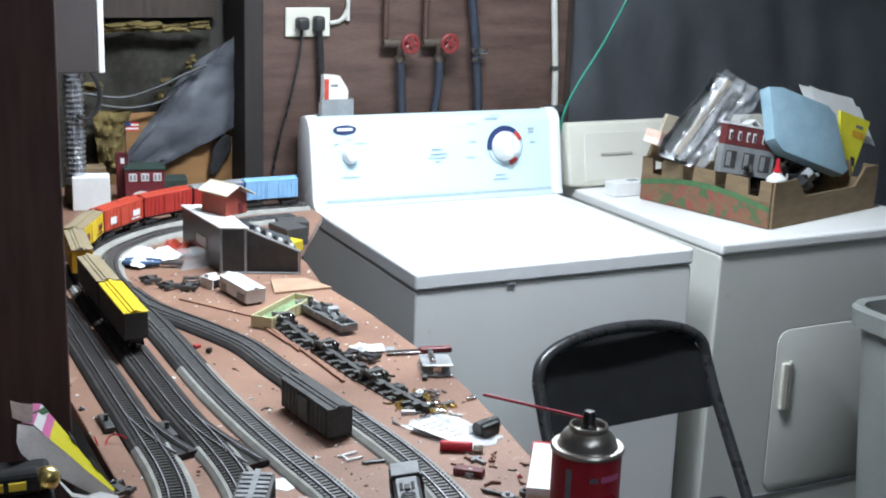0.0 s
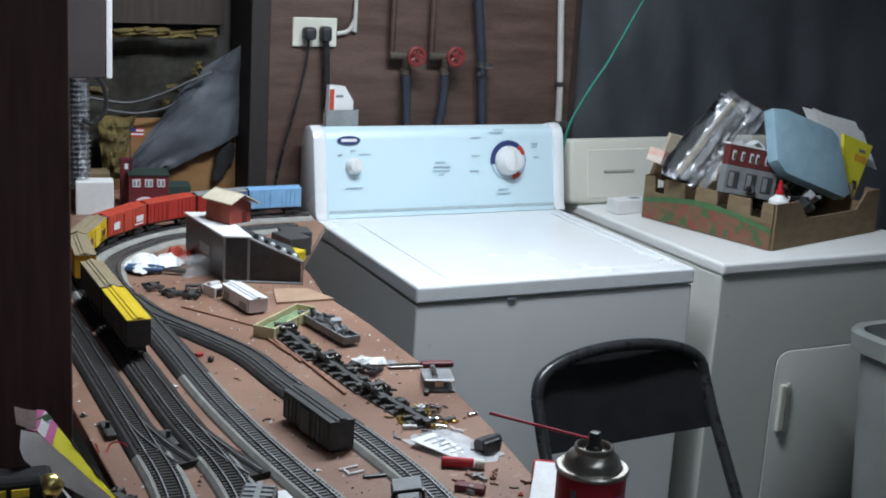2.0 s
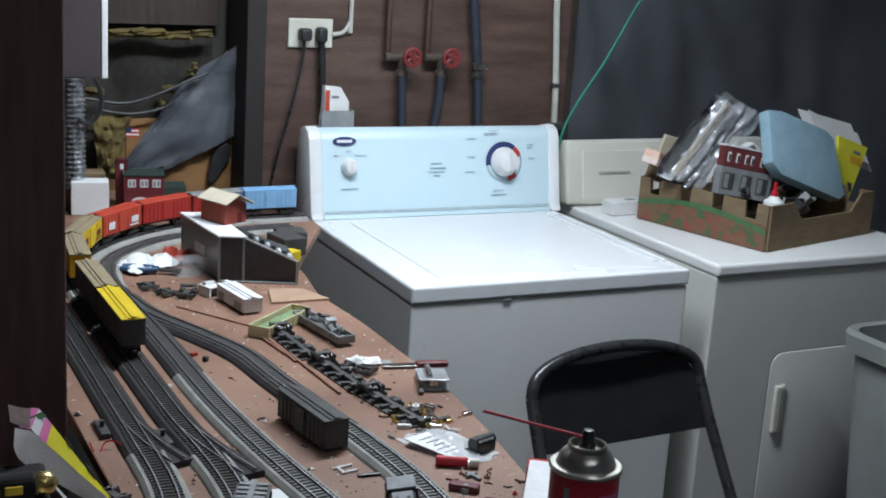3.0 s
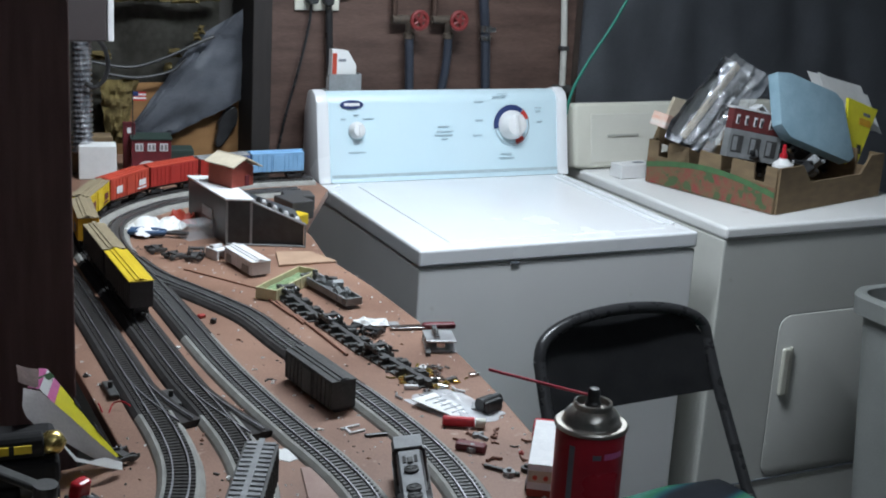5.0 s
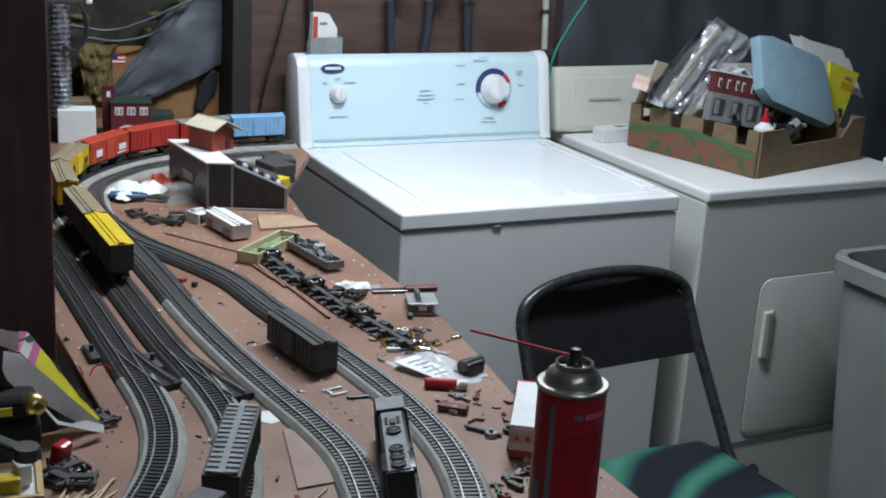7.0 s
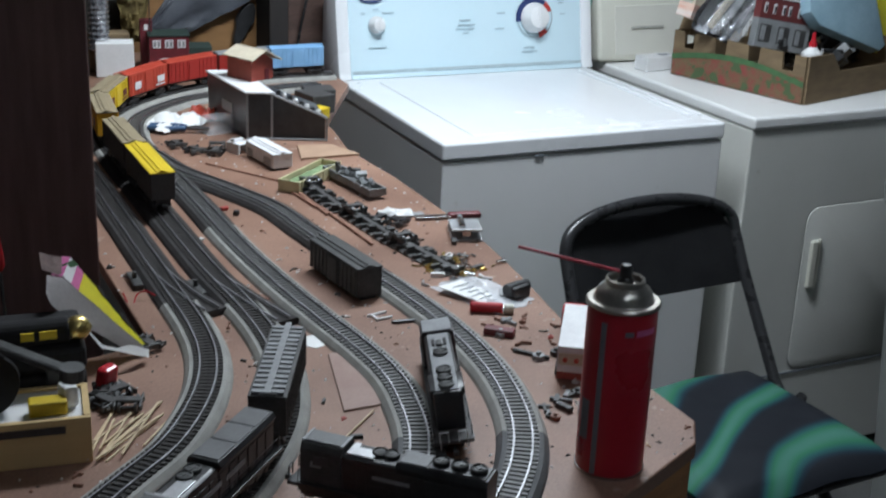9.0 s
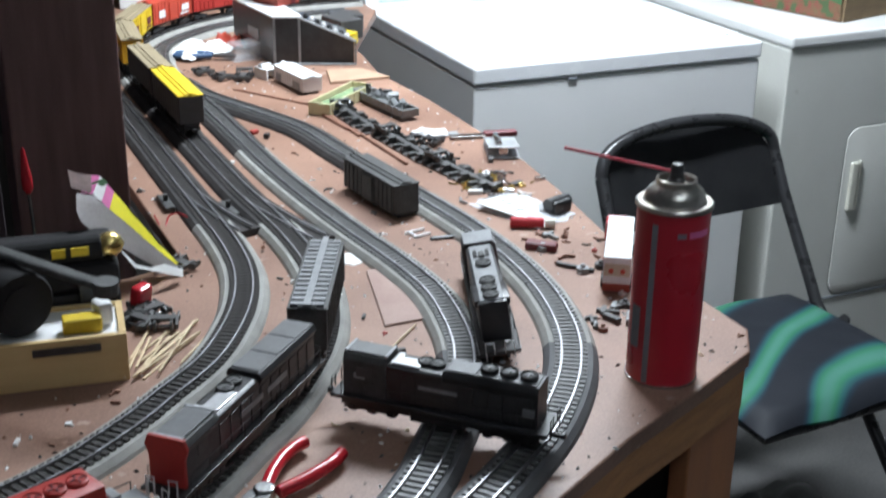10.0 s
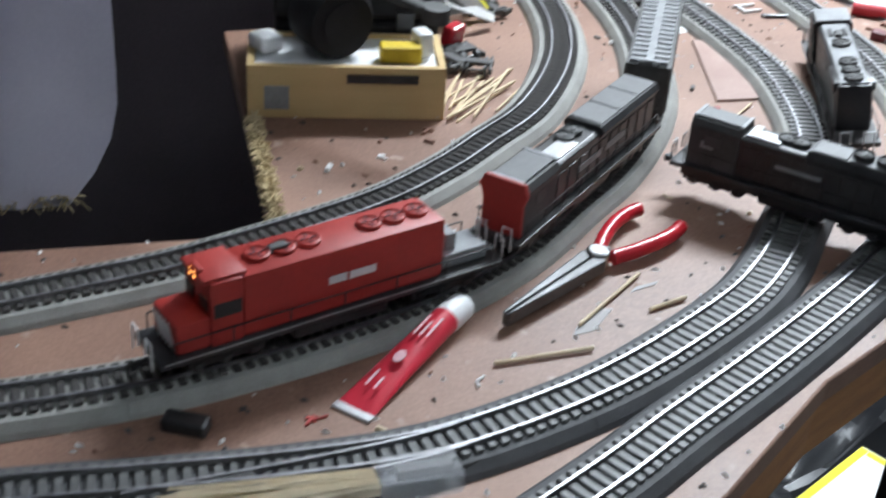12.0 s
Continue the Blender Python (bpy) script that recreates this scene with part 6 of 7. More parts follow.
def snack_bag():
    t = thing("paper_bag", (0, 0, 0), (0, 0, 0), "long torn yellow and pink paper bag leaning by the post", "bag")
    R = [Vector(p) for p in ((0.174, 1.645, 1.089), (0.185, 1.640, 1.088), (0.197, 1.632, 1.071), (0.224, 1.615, 1.031), (0.255, 1.590, 0.990))]
    L = [Vector(p) for p in ((0.150, 1.575, 1.095), (0.166, 1.575, 1.092), (0.181, 1.577, 1.072), (0.218, 1.582, 1.029), (0.251, 1.588, 0.992))]
    G = [Vector(p) for p in ((0.144, 1.545, 1.086), (0.148, 1.545, 1.074), (0.166, 1.550, 1.054), (0.193, 1.560, 1.031), (0.225, 1.575, 1.002))]
    def run(line, f0, f1, n=4):
        out = []
        for i in range(n + 1):
            f = (f0 + (f1 - f0) * i / n) * (len(line) - 1)
            k = min(int(f), len(line) - 2)
            out.append(line[k].lerp(line[k + 1], f - k))
        return out
    for m, f0, f1, n, seed in (("pink", 0.06, 0.25, "pink_band", 1.0), ("paper", 0.25, 0.38, "white_band", 2.0), ("pink", 0.38, 0.50, "pink_band", 3.0), ("lemon", 0.50, 1.0, "yellow_face", 4.0)):
        one(n, M[m], lambda b: ribbon(b, run(R, f0, f1), run(L, f0, f1), seed=seed), t, smooth=True)
    one("green_print", M["leafgreen"], lambda b: ribbon(b, [p + Vector((0, -0.012, 0.003)) for p in run(R, 0.28, 0.36)], [p + Vector((0.001, 0.03, 0.003)) for p in run(L, 0.28, 0.36)], 0.0004), t)
    one("torn_flap", M["tornpaper"], lambda b: ribbon(b, [(0.147, 1.600, 1.112), (0.160, 1.610, 1.105), (0.173, 1.620, 1.095)], [(0.146, 1.580, 1.102), (0.155, 1.577, 1.097), (0.165, 1.576, 1.092)], wave=0.004), t, "torn brown flap", True)
    one("grey_face", M["bagback"], lambda b: ribbon(b, run(L, 0.0, 1.0, 8), run(G, 0.0, 1.0, 8), wave=0.003, seed=6.0), t, "shaded grey-white side", True)
    one("white_edge", M["paper"], lambda b: ribbon(b, [(0.184, 1.550, 1.039), (0.199, 1.555, 1.018), (0.214, 1.560, 1.009), (0.230, 1.565, 1.009), (0.251, 1.575, 0.996)], [(0.185, 1.545, 1.035), (0.197, 1.550, 1.016), (0.213, 1.555, 1.008), (0.233, 1.555, 1.000), (0.248, 1.560, 0.993)], sub=3), t, "folded white edge", True)
    for k in (0.62, 0.80):
        one("ink_mark", M["black"], lambda b: ribbon(b, [p + Vector((0, -0.004, 0.0025)) for p in run(R, k, k + 0.06)], [p + Vector((0.001, 0.014, 0.0025)) for p in run(R, k, k + 0.06)], 0.0003, 2), t)


M["tornpaper"] = material("torn_brown_paper", (0.27, 0.19, 0.17), (0.16, 0.11, 0.10), 0.8, scale=60, bump=0.4)
M["bagback"] = material("grey_paper_back", (0.52, 0.49, 0.48), (0.42, 0.39, 0.38), 0.75, scale=30, bump=0.2)
snack_bag()
solid("red_wire", M["gripred"], lambda b: tube(b, [(p.x, p.y, TABLE + 0.004 + 0.006 * math.sin(i * 0.4)) for i, p in enumerate(spline([(0.30, 1.735), (0.28, 1.75), (0.268, 1.735), (0.262, 1.76)], 0.004))], 0.001, 6), "thin red wire by the siding", "wire")


# ---- the back wall ----
# added backdrop whose dark colour stands for the unlit space behind the post
M["voiddark"] = material("dark_purple_void", (0.10, 0.078, 0.09), (0.065, 0.05, 0.058), 0.7, scale=5, bump=0.3)
solid("void_backdrop", M["voiddark"], lambda b: sweep(b, spline([(-1.7, 1.99), (-1.2, 2.02), (-0.7, 1.98), (-0.3, 2.01), (0.0, 1.99), (0.125, 1.975)], 0.02), [(-0.004, 0.0), (0.004, 0.0), (0.004, 2.4), (-0.004, 2.4)]), "dark backdrop added for the unlit space behind the post", "sheet", "structure")


def hung(b, pts_x, y0, z0, z1, depth, seed, nz=14):
    """A hanging sheet with soft vertical folds."""
    q, rows = bmesh.new(), []
    for j in range(nz + 1):
        z = z0 + (z1 - z0) * j / nz
        rows.append([q.verts.new((x, y0 + depth * (noise.noise(Vector((x * 4, z * 1.5, seed))) + 0.5 * noise.noise(Vector((x * 11 + z * 3, z * 4, seed)))), z)) for x in pts_x])
    for a, c in zip(rows, rows[1:]):
        for i in range(len(a) - 1):
            q.faces.new((a[i], a[i + 1], c[i + 1], c[i]))
    bmesh.ops.solidify(q, geom=q.faces[:], thickness=0.003)
    join(b, q)


solid("plastic_sheet", M["blackplastic"], lambda b: hung(b, [1.86 + 0.03 * i for i in range(72)], 3.335, 0.0, 2.4, 0.05, 3.0, 40), "black plastic vapour sheet hung on the wall", "sheet", "structure", smooth=True)

bay = thing("insulated_bay", (0, 0, 0), (0, 0, 0), "wall bay with torn insulation and hazy plastic", "wall bay", kind="structure")
one("grey_backing", M["paperback"], lambda b: hung(b, [0.1 + 0.04 * i for i in range(21)], 3.40, 0.9, 1.335, 0.03, 1.0, 20), bay, "grey torn insulation backing", True)
one("upper_board", M["darkwood"], lambda b: box(b, (0.9, 0.03, 1.04), (0.47, 3.425, 1.875)), bay, "dark upper boards")


def draped(b, corners, y, bulge, seed, n=18):
    """A soft sheet between four corners (x, z), bulging towards the room."""
    q, rows = bmesh.new(), []
    a, c, d, e = [Vector((p[0], 0, p[1])) for p in corners]
    for j in range(n + 1):
        v = j / n
        row = []
        for i in range(n + 1):
            u = i / n
            p = a.lerp(c, u).lerp(e.lerp(d, u), v)
            p.y = y - bulge * (0.5 * math.sin(math.pi * u) * math.sin(math.pi * v) + 0.5 * noise.noise(Vector((u * 2.5 + seed, v * 6, seed))) + 0.2 * noise.noise(Vector((u * 9, v * 14, seed))))
            row.append(q.verts.new(p))
        rows.append(row)
    for r0, r1 in zip(rows, rows[1:]):
        for i in range(n):
            q.faces.new((r0[i], r0[i + 1], r1[i + 1], r1[i]))
    bmesh.ops.solidify(q, geom=q.faces[:], thickness=0.0015)
    join(b, q)


one("hazy_plastic", M["greyplastic"], lambda b: draped(b, [(0.660, 1.00), (0.760, 1.005), (0.940, 1.09), (0.940, 1.315)], 3.34, 0.022, 2.2), bay, "hazy draped plastic sheet", True)
one("hazy_plastic", M["greyplastic"], lambda b: draped(b, [(0.665, 1.02), (0.69, 1.0), (0.945, 1.31), (0.83, 1.24)], 3.36, 0.018, 5.2), bay, "hazy draped plastic sheet", True)
one("orange_board", M["orangeply"], lambda b: box(b, (0.32, 0.012, 0.36), (0.785, 3.375, 0.95)), bay, "orange plywood offcut")
one("insulation_tuft", M["insulation"], lambda b: draped(b, [(0.605, 1.0), (0.645, 0.99), (0.685, 1.145), (0.59, 1.145)], 3.33, 0.05, 8.0), bay, "yellow insulation tuft", True)
rt = random.Random(21)
for x, z, w in ((0.66, 1.337, 0.08), (0.73, 1.338, 0.09), (0.80, 1.334, 0.07), (0.86, 1.340, 0.06), (0.775, 1.205, 0.03), (0.83, 1.245, 0.02), (0.76, 1.17, 0.02), (0.60, 1.20, 0.05), (0.84, 1.26, 0.02), (0.70, 1.34, 0.05)):
    one("foam_lump", M["insulation"], lambda b: draped(b, [(x - w / 2, z - 0.012), (x + w / 2, z - 0.01), (x + w * 0.4, z + 0.012), (x - w * 0.45, z + 0.008)], 3.355, 0.05, x * 9, 7), bay, "yellow foam lump", True)
for pts in ([(0.56, 1.19), (0.66, 1.175), (0.74, 1.195), (0.82, 1.23), (0.87, 1.25)], [(0.60, 1.16), (0.68, 1.15), (0.76, 1.165), (0.80, 1.20)]):
    one("dark_cable", M["blackpad"], lambda b: tube(b, [(p.x, 3.325, p.y) for p in spline(pts, 0.01)], 0.004, 8), bay, "dark sagging cable", True)
solid("boot_sole", M["black"], lambda b: (lambda q: (prism(q, [(0.02 * math.cos(a) * (1.15 if math.sin(a) > 0 else 0.85), 0.055 * math.sin(a)) for a in [math.pi * i / 12 for i in range(24)]], 0, 0.014, 0.003), bmesh.ops.transform(q, matrix=pose(0.905, 3.362, 1.02, 90, 24, 0), verts=q.verts), join(b, q)))(bmesh.new()), "dark oval pad hung on the orange board", "pad")


def duct():
    t = thing("flexible_duct", (0.492, 3.03, 0), (0, 0, 0), "shiny silver corrugated flexible duct", "duct")
    prof = []
    for i in range(60):
        prof.append((0.024 if i % 2 else 0.0185, TABLE + 0.05 + i * 0.0055))
    one("duct_tube", M["ductfoil"], lambda b: lathe(b, prof, seg=24), t, smooth=False)
duct()
solid("black_cable", M["blackmetal"], lambda b: tube(b, [(p.x, 3.0, p.y) for p in spline([(0.50, 1.30), (0.535, 1.26), (0.54, 1.21), (0.515, 1.18), (0.49, 1.19)], 0.008)], 0.005, 8), "looped black cable by the duct", "cable", smooth=True)
cab = thing("wall_cabinet", (0.325, 2.86, 1.305), (0, 0, 0), "dark brown-grey wall cabinet with a white edge strip", "cabinet")
one("cabinet_body", M["cabinet"], lambda b: box(b, (0.33, 0.2, 1.094), (0, 0, 0.547), bevel=0.003), cab)
one("edge_strip", M["whiteplastic"], lambda b: box(b, (0.012, 0.014, 1.094), (0.172, -0.094, 0.547), bevel=0.002), cab, "white edge strip")

plate = thing("wall_outlet", (1.102, 3.2655, 1.355), (0, 0, 0), "cream double outlet plate with two black plugs", "outlet")
one("cover_plate", M["creamplastic"], lambda b: box(b, (0.115, 0.007, 0.070), (0, -0.0035, 0), bevel=0.0025), plate)
for x, w, h in ((-0.020, 0.030, 0.030), (0.022, 0.026, 0.036)):
    one("plug", M["blackpad"], lambda b: box(b, (w, 0.03, h), (x, -0.022, -0.002), bevel=0.007, seg=3), plate, "black plug", True)
one("power_cord", M["blackmetal"], lambda b: tube(b, [(p.x, -0.012 - 0.01 * math.sin(i * 0.1), p.y) for i, p in enumerate(spline([(-0.018, -0.012), (-0.022, -0.06), (-0.045, -0.16), (-0.075, -0.28), (-0.095, -0.40)], 0.01))], 0.0035, 8), plate, "thin black cord", True)
one("power_cord", M["blackmetal"], lambda b: tube(b, [(p.x, -0.022, p.y) for p in spline([(0.022, -0.012), (0.026, -0.06), (0.030, -0.14), (0.036, -0.22), (0.05, -0.35)], 0.01)], 0.009, 10), plate, "thick black cord", True)
one("conduit", M["cablegrey"], lambda b: tube(b, [(p.x, -0.008, p.y) for p in spline([(0.056, -0.002), (0.085, 0.004), (0.10, 0.03), (0.104, 0.08), (0.104, 0.95)], 0.012)], 0.0055, 10), plate, "grey cable rising from the outlet", True)


M["darkbrass"] = material("tarnished_brass", (0.13, 0.10, 0.075), (0.07, 0.055, 0.045), 0.6, 0.4, scale=40)
M["valvered"] = material("old_red_valve_paint", (0.22, 0.02, 0.02), (0.14, 0.015, 0.015), 0.55, scale=40)


def valve(x, lean):
    t = thing("water_valve", (x, 3.262, 1.305), (0, 0, 0), "water tap with red round handle and dark hose", "valve", "water valves")
    one("supply_pipe", M["copper"], lambda b: tube(b, [(-0.05, -0.02, -0.005), (-0.05, -0.02, 1.05)], 0.0075, 12), t, "old copper pipe", True)
    one("valve_body", M["darkbrass"], lambda b: (cyl(b, 0.011, 0.06, (-0.028, -0.022, -0.002), (0, 90, 0), seg=14), cyl(b, 0.010, 0.04, (-0.012, -0.028, -0.028), seg=14), lathe(b, [(0.008, 0), (0.014, 0.004), (0.014, 0.016), (0.009, 0.02)], (-0.012, -0.028, -0.052), seg=12)), t, "dull brass body", True)
    def wheel(b):
        pts = [(0.021 * math.cos(2 * math.pi * i / 20), 0.021 * math.sin(2 * math.pi * i / 20)) for i in range(21)]
        tube(b, [(0.0 + px, -0.062, pz) for px, pz in pts], 0.0055, 8)
        for a in range(5):
            an = 2 * math.pi * a / 5
            tube(b, [(0, -0.062, 0), (0.02 * math.cos(an), -0.062, 0.02 * math.sin(an))], 0.0045, 6)
        cyl(b, 0.007, 0.04, (0, -0.048, 0), (90, 0, 0), seg=12)
    one("handwheel", M["valvered"], wheel, t, "red handwheel", True)
    one("hose", M["bluehose"], lambda b: tube(b, [(p.x, -0.03, p.y) for p in spline([(-0.012, -0.05), (-0.01 + lean * 0.3, -0.12), (-0.012 + lean, -0.22), (-0.012 + lean * 1.2, -0.40)], 0.012)], 0.011, 12), t, "dark rubber hose", True)
valve(1.352, 0.008)
valve(1.462, -0.016)
dp = thing("drain_pipe", (1.55, 3.235, 1.27), (0, 0, 0), "dark blue drain pipe with steel clamp", "pipe")
one("pipe", M["bluehose"], lambda b: tube(b, [(-0.028, 0, 1.1), (-0.016, 0, 0.18), (0.004, 0, 0.03), (0.012, 0, -0.05), (0.03, 0, -0.33)], 0.0125, 12), dp, "dark blue pipe", True)
one("hose_clamp", M["steel"], lambda b: (lathe(b, [(0.0135, -0.008), (0.017, -0.008), (0.017, 0.008), (0.0135, 0.008)], (0.006, 0, 0.012), seg=16), lathe(b, [(0.0135, -0.006), (0.016, -0.006), (0.016, 0.006), (0.0135, 0.006)], (0.008, 0, -0.012), seg=16), box(b, (0.016, 0.012, 0.012), (0.026, -0.004, 0.01), bevel=0.002)), dp, "steel clamp")
cond = thing("wall_conduit", (1.80, 3.25, 1.13), (0, 0, 0), "pale grey conduit ending above the dryer", "conduit")
one("pipe", M["cablegrey"], lambda b: tube(b, [(0.012, 0, 0.0), (0.008, 0, 0.10), (-0.008, 0, 0.30), (-0.03, 0, 1.2)], 0.009, 12), cond, "", True)
one("strap", M["darksteel"], lambda b: box(b, (0.024, 0.022, 0.012), (0.008, 0, 0.10), bevel=0.003), cond)
one("foot_block", M["blackdusty"], lambda b: box(b, (0.05, 0.03, 0.02), (0.012, 0, -0.01), bevel=0.003), cond)
solid("green_cord", M["greencord"], lambda b: tube(b, [(p.x, 3.18, p.y) for p in spline([(2.352, 2.35), (2.202, 1.85), (2.052, 1.545), (1.985, 1.43), (1.91, 1.30), (1.845, 1.205), (1.80, 1.12), (1.782, 1.02)], 0.02)], 0.0042, 10), "green cord slanting down behind the dryer", "cord", smooth=True)
shelf = thing("wall_bracket", (1.165, 3.2665, 1.125), (0, 0, 0), "small grey metal bracket on the plywood", "bracket")
one("tray", M["kitgrey"], lambda b: (box(b, (0.085, 0.05, 0.003), (0, -0.025, 0.0015)), box(b, (0.085, 0.003, 0.045), (0, -0.05, 0.0225)), box(b, (0.003, 0.047, 0.045), (0.042, -0.025, 0.0225))), shelf)
bx = thing("match_box", (1.160, 3.238, 1.1285), (0, 0, 6), "white and red small carton in the wall bracket", "box")
one("carton_body", M["paper"], lambda b: (lambda q: (prism(q, [(-0.032, 0), (0.036, 0), (0.036, 0.062), (0.012, 0.098), (-0.032, 0.102)], 0, 0.028, 0.001), bmesh.ops.transform(q, matrix=pose(0, 0.012, 0, 90, 0, 0), verts=q.verts), join(b, q)))(bmesh.new()), bx)
one("red_band", M["carred"], lambda b: box(b, (0.012, 0.001, 0.055), (-0.025, -0.0166, 0.065)), bx, "red printed band")
one("print_bar", M["greyprint"], lambda b: box(b, (0.02, 0.001, 0.006), (-0.004, -0.0166, 0.075)), bx)

# ---- on the dryer ----
DT = 0.9205
def fruit_box():
    t = thing("fruit_carton", (2.021, 2.588, DT), (0, 0, 14), "open printed cardboard fruit box full of hobby odds and ends", "box")
    W, D, H, th = 0.445, 0.40, 0.112, 0.006
    def side(b, length):
        q = bmesh.new()
        pts = [(0, 0), (length, 0), (length, H)]
        n = 4
        for k in range(n):
            x1 = length - length * (k + 0.5) / n + 0.018
            pts += [(x1, H), (x1 - 0.003, H - 0.04), (x1 - 0.033, H - 0.04), (x1 - 0.036, H)]
        pts += [(0, H)]
        prism(q, pts, 0, th)
        bmesh.ops.transform(q, matrix=pose(0, 0, 0, 90, 0, 0), verts=q.verts)
        return q
    def put(b, length, m):
        q = side(b, length)
        bmesh.ops.transform(q, matrix=m, verts=q.verts)
        join(b, q)
    left = one("side_wall", M["cardboard"], lambda b: put(b, D, pose(0, D, 0, 0, 0, -90) @ pose(0, 0, 0)), t, "printed cardboard side")
    def front(b):
        q = bmesh.new()
        prism(q, [(0, 0), (W, 0), (W, H), (W - 0.06, H), (W - 0.10, H - 0.045), (0.13, H - 0.045), (0.09, H), (0, H)], 0, th)
        bmesh.ops.transform(q, matrix=pose(0.0, 0, 0, 90, 0, 0), verts=q.verts)
        join(b, q)
    one("front_wall", M["cardboard"], front, t, "brown cardboard front with cut-out")
    one("side_wall", M["cardboard"], lambda b: put(b, D, pose(W - th, D, 0, 0, 0, -90)), t)
    one("rear_wall", M["cardboard"], lambda b: put(b, W, pose(0, D, 0)), t)
    one("bottom", M["cardboard"], lambda b: box(b, (W - 0.02, D - 0.02, 0.004), (W / 2, D / 2, 0.002)), t)
    one("printed_panel", M["boxprint"], lambda b: box(b, (0.0012, D - 0.004, 0.062), (-0.0068, D / 2, 0.033)), left, "red and green fruit print")
    one("green_band", M["leafgreen"], lambda b: draped_flat(b, D, H), left, "green printed band")


def draped_flat(b, D, H):
    q, n = bmesh.new(), 16
    lo, hi = [], []
    for i in range(n + 1):
        y = D * i / n
        z = 0.040 + 0.025 * math.sin(i / n * math.pi)
        lo.append(q.verts.new((-0.0080, y, z - 0.001)))
        hi.append(q.verts.new((-0.0080, y, z + 0.013)))
    for i in range(n):
        q.faces.new((lo[i], hi[i], hi[i + 1], lo[i + 1]))
    join(b, q)
fruit_box()
solid("foam_slab", M["foamblue"], lambda b: (lambda q: (prism(q, [(-0.140, 0.088), (-0.127, -0.045), (-0.095, -0.072), (0.130, -0.090), (0.152, -0.072), (0.112, 0.072), (0.085, 0.088), (-0.09, 0.098)], -0.016, 0.016, 0.002), join(b, q)))(bmesh.new()), "light blue foam slab stuck out of the fruit box", "foam", at=(2.272, 2.78, 1.110), turn=(66, 15, 4), smooth=True)


M["darkbrick"] = material("dark_brick_plastic", (0.17, 0.035, 0.035), (0.11, 0.025, 0.025), 0.55, scale=60, bump=0.1)


def kit_shop():
    t = thing("kit_storefront", (2.012, 2.79, 1.022), (-6, 10, -4), "red and grey model shop front in the fruit box", "model building")
    one("upper_storey", M["darkbrick"], lambda b: box(b, (0.19, 0.03, 0.06), (0.095, 0, 0.115), bevel=0.001), t, "dark red upper storey")
    one("ground_storey", M["kitgrey"], lambda b: box(b, (0.19, 0.03, 0.083), (0.095, 0, 0.0425), bevel=0.001), t, "grey ground storey")
    one("cornice", M["white"], lambda b: (box(b, (0.196, 0.036, 0.005), (0.095, 0, 0.148)), box(b, (0.03, 0.034, 0.004), (0.085, 0, 0.160), (0, -32, 0)), box(b, (0.03, 0.034, 0.004), (0.108, 0, 0.160), (0, 32, 0))), t, "white cornice")
    for x in (0.018, 0.05, 0.082, 0.104, 0.14, 0.172):
        one("window", M["white"], lambda b: box(b, (0.011, 0.002, 0.028), (x, -0.0152, 0.115)), t, "white window")
        one("window_glass", M["black"], lambda b: box(b, (0.006, 0.002, 0.020), (x + 0.001, -0.0160, 0.113)), t)
    for x in (0.03, 0.095, 0.155):
        one("shop_window", M["kitdark"], lambda b: box(b, (0.04, 0.002, 0.05), (x, -0.0152, 0.043)), t)
        one("shop_pane", M["locogrey"], lambda b: box(b, (0.016, 0.002, 0.042), (x - 0.008, -0.0160, 0.043)), t)
kit_shop()
for o in [o for o in scene.objects if o.name.startswith("kit_storefront")]:
    o.scale = (0.84, 0.84, 0.84)
gb = thing("glue_bottle", (2.075, 2.640, DT + 0.098), (0, 0, 0), "white glue bottle with a red cap", "bottle")
one("bottle_body", M["whiteplastic"], lambda b: lathe(b, [(0.024, -0.065), (0.026, -0.06), (0.026, 0.0), (0.024, 0.012), (0.012, 0.022), (0.010, 0.026)], seg=24), gb, "", True)
one("cap", M["gripred"], lambda b: lathe(b, [(0.010, 0.026), (0.010, 0.034), (0.006, 0.040), (0.0045, 0.058), (0.002, 0.060)], seg=16), gb, "red cap", True)
fb = thing("film_bag", (0, 0, 0), (0, 0, 0), "crinkled silver film bag with a pale lath inside", "bag")
def creased(b, corners, y, depth, seed, n=26):
    """A stiff film between four corners (x, z), broken into sharp creases that run along it."""
    q, rows, r = bmesh.new(), [], random.Random(seed)
    a, c, d, e = [Vector((p[0], 0, p[1])) for p in corners]
    for j in range(n + 1):
        v, row = j / n, []
        for i in range(n // 2 + 1):
            u = i / (n // 2)
            p = a.lerp(c, u).lerp(e.lerp(d, u), v)
            fold = abs((u * 2.5 + 0.35 * noise.noise(Vector((u * 3, v * 2, seed)))) % 1.0 - 0.5) * 2
            p.y = y - depth * (fold * 0.5 + 0.6 * noise.noise(Vector((u * 8, v * 1.6, seed + 3))) + 0.35 * noise.noise(Vector((u * 17 + v * 4, v * 5, seed + 5)))) + r.uniform(-1, 1) * depth * 0.05
            row.append(q.verts.new(p))
        rows.append(row)
    for r0, r1 in zip(rows, rows[1:]):
        for i in range(len(r0) - 1):
            if (i + len(rows)) % 2:
                q.faces.new((r0[i], r0[i + 1], r1[i + 1])), q.faces.new((r0[i], r1[i + 1], r1[i]))
            else:
                q.faces.new((r0[i], r0[i + 1], r1[i])), q.faces.new((r0[i + 1], r1[i + 1], r1[i]))
    bmesh.ops.solidify(q, geom=q.faces[:], thickness=0.0004)
    join(b, q)


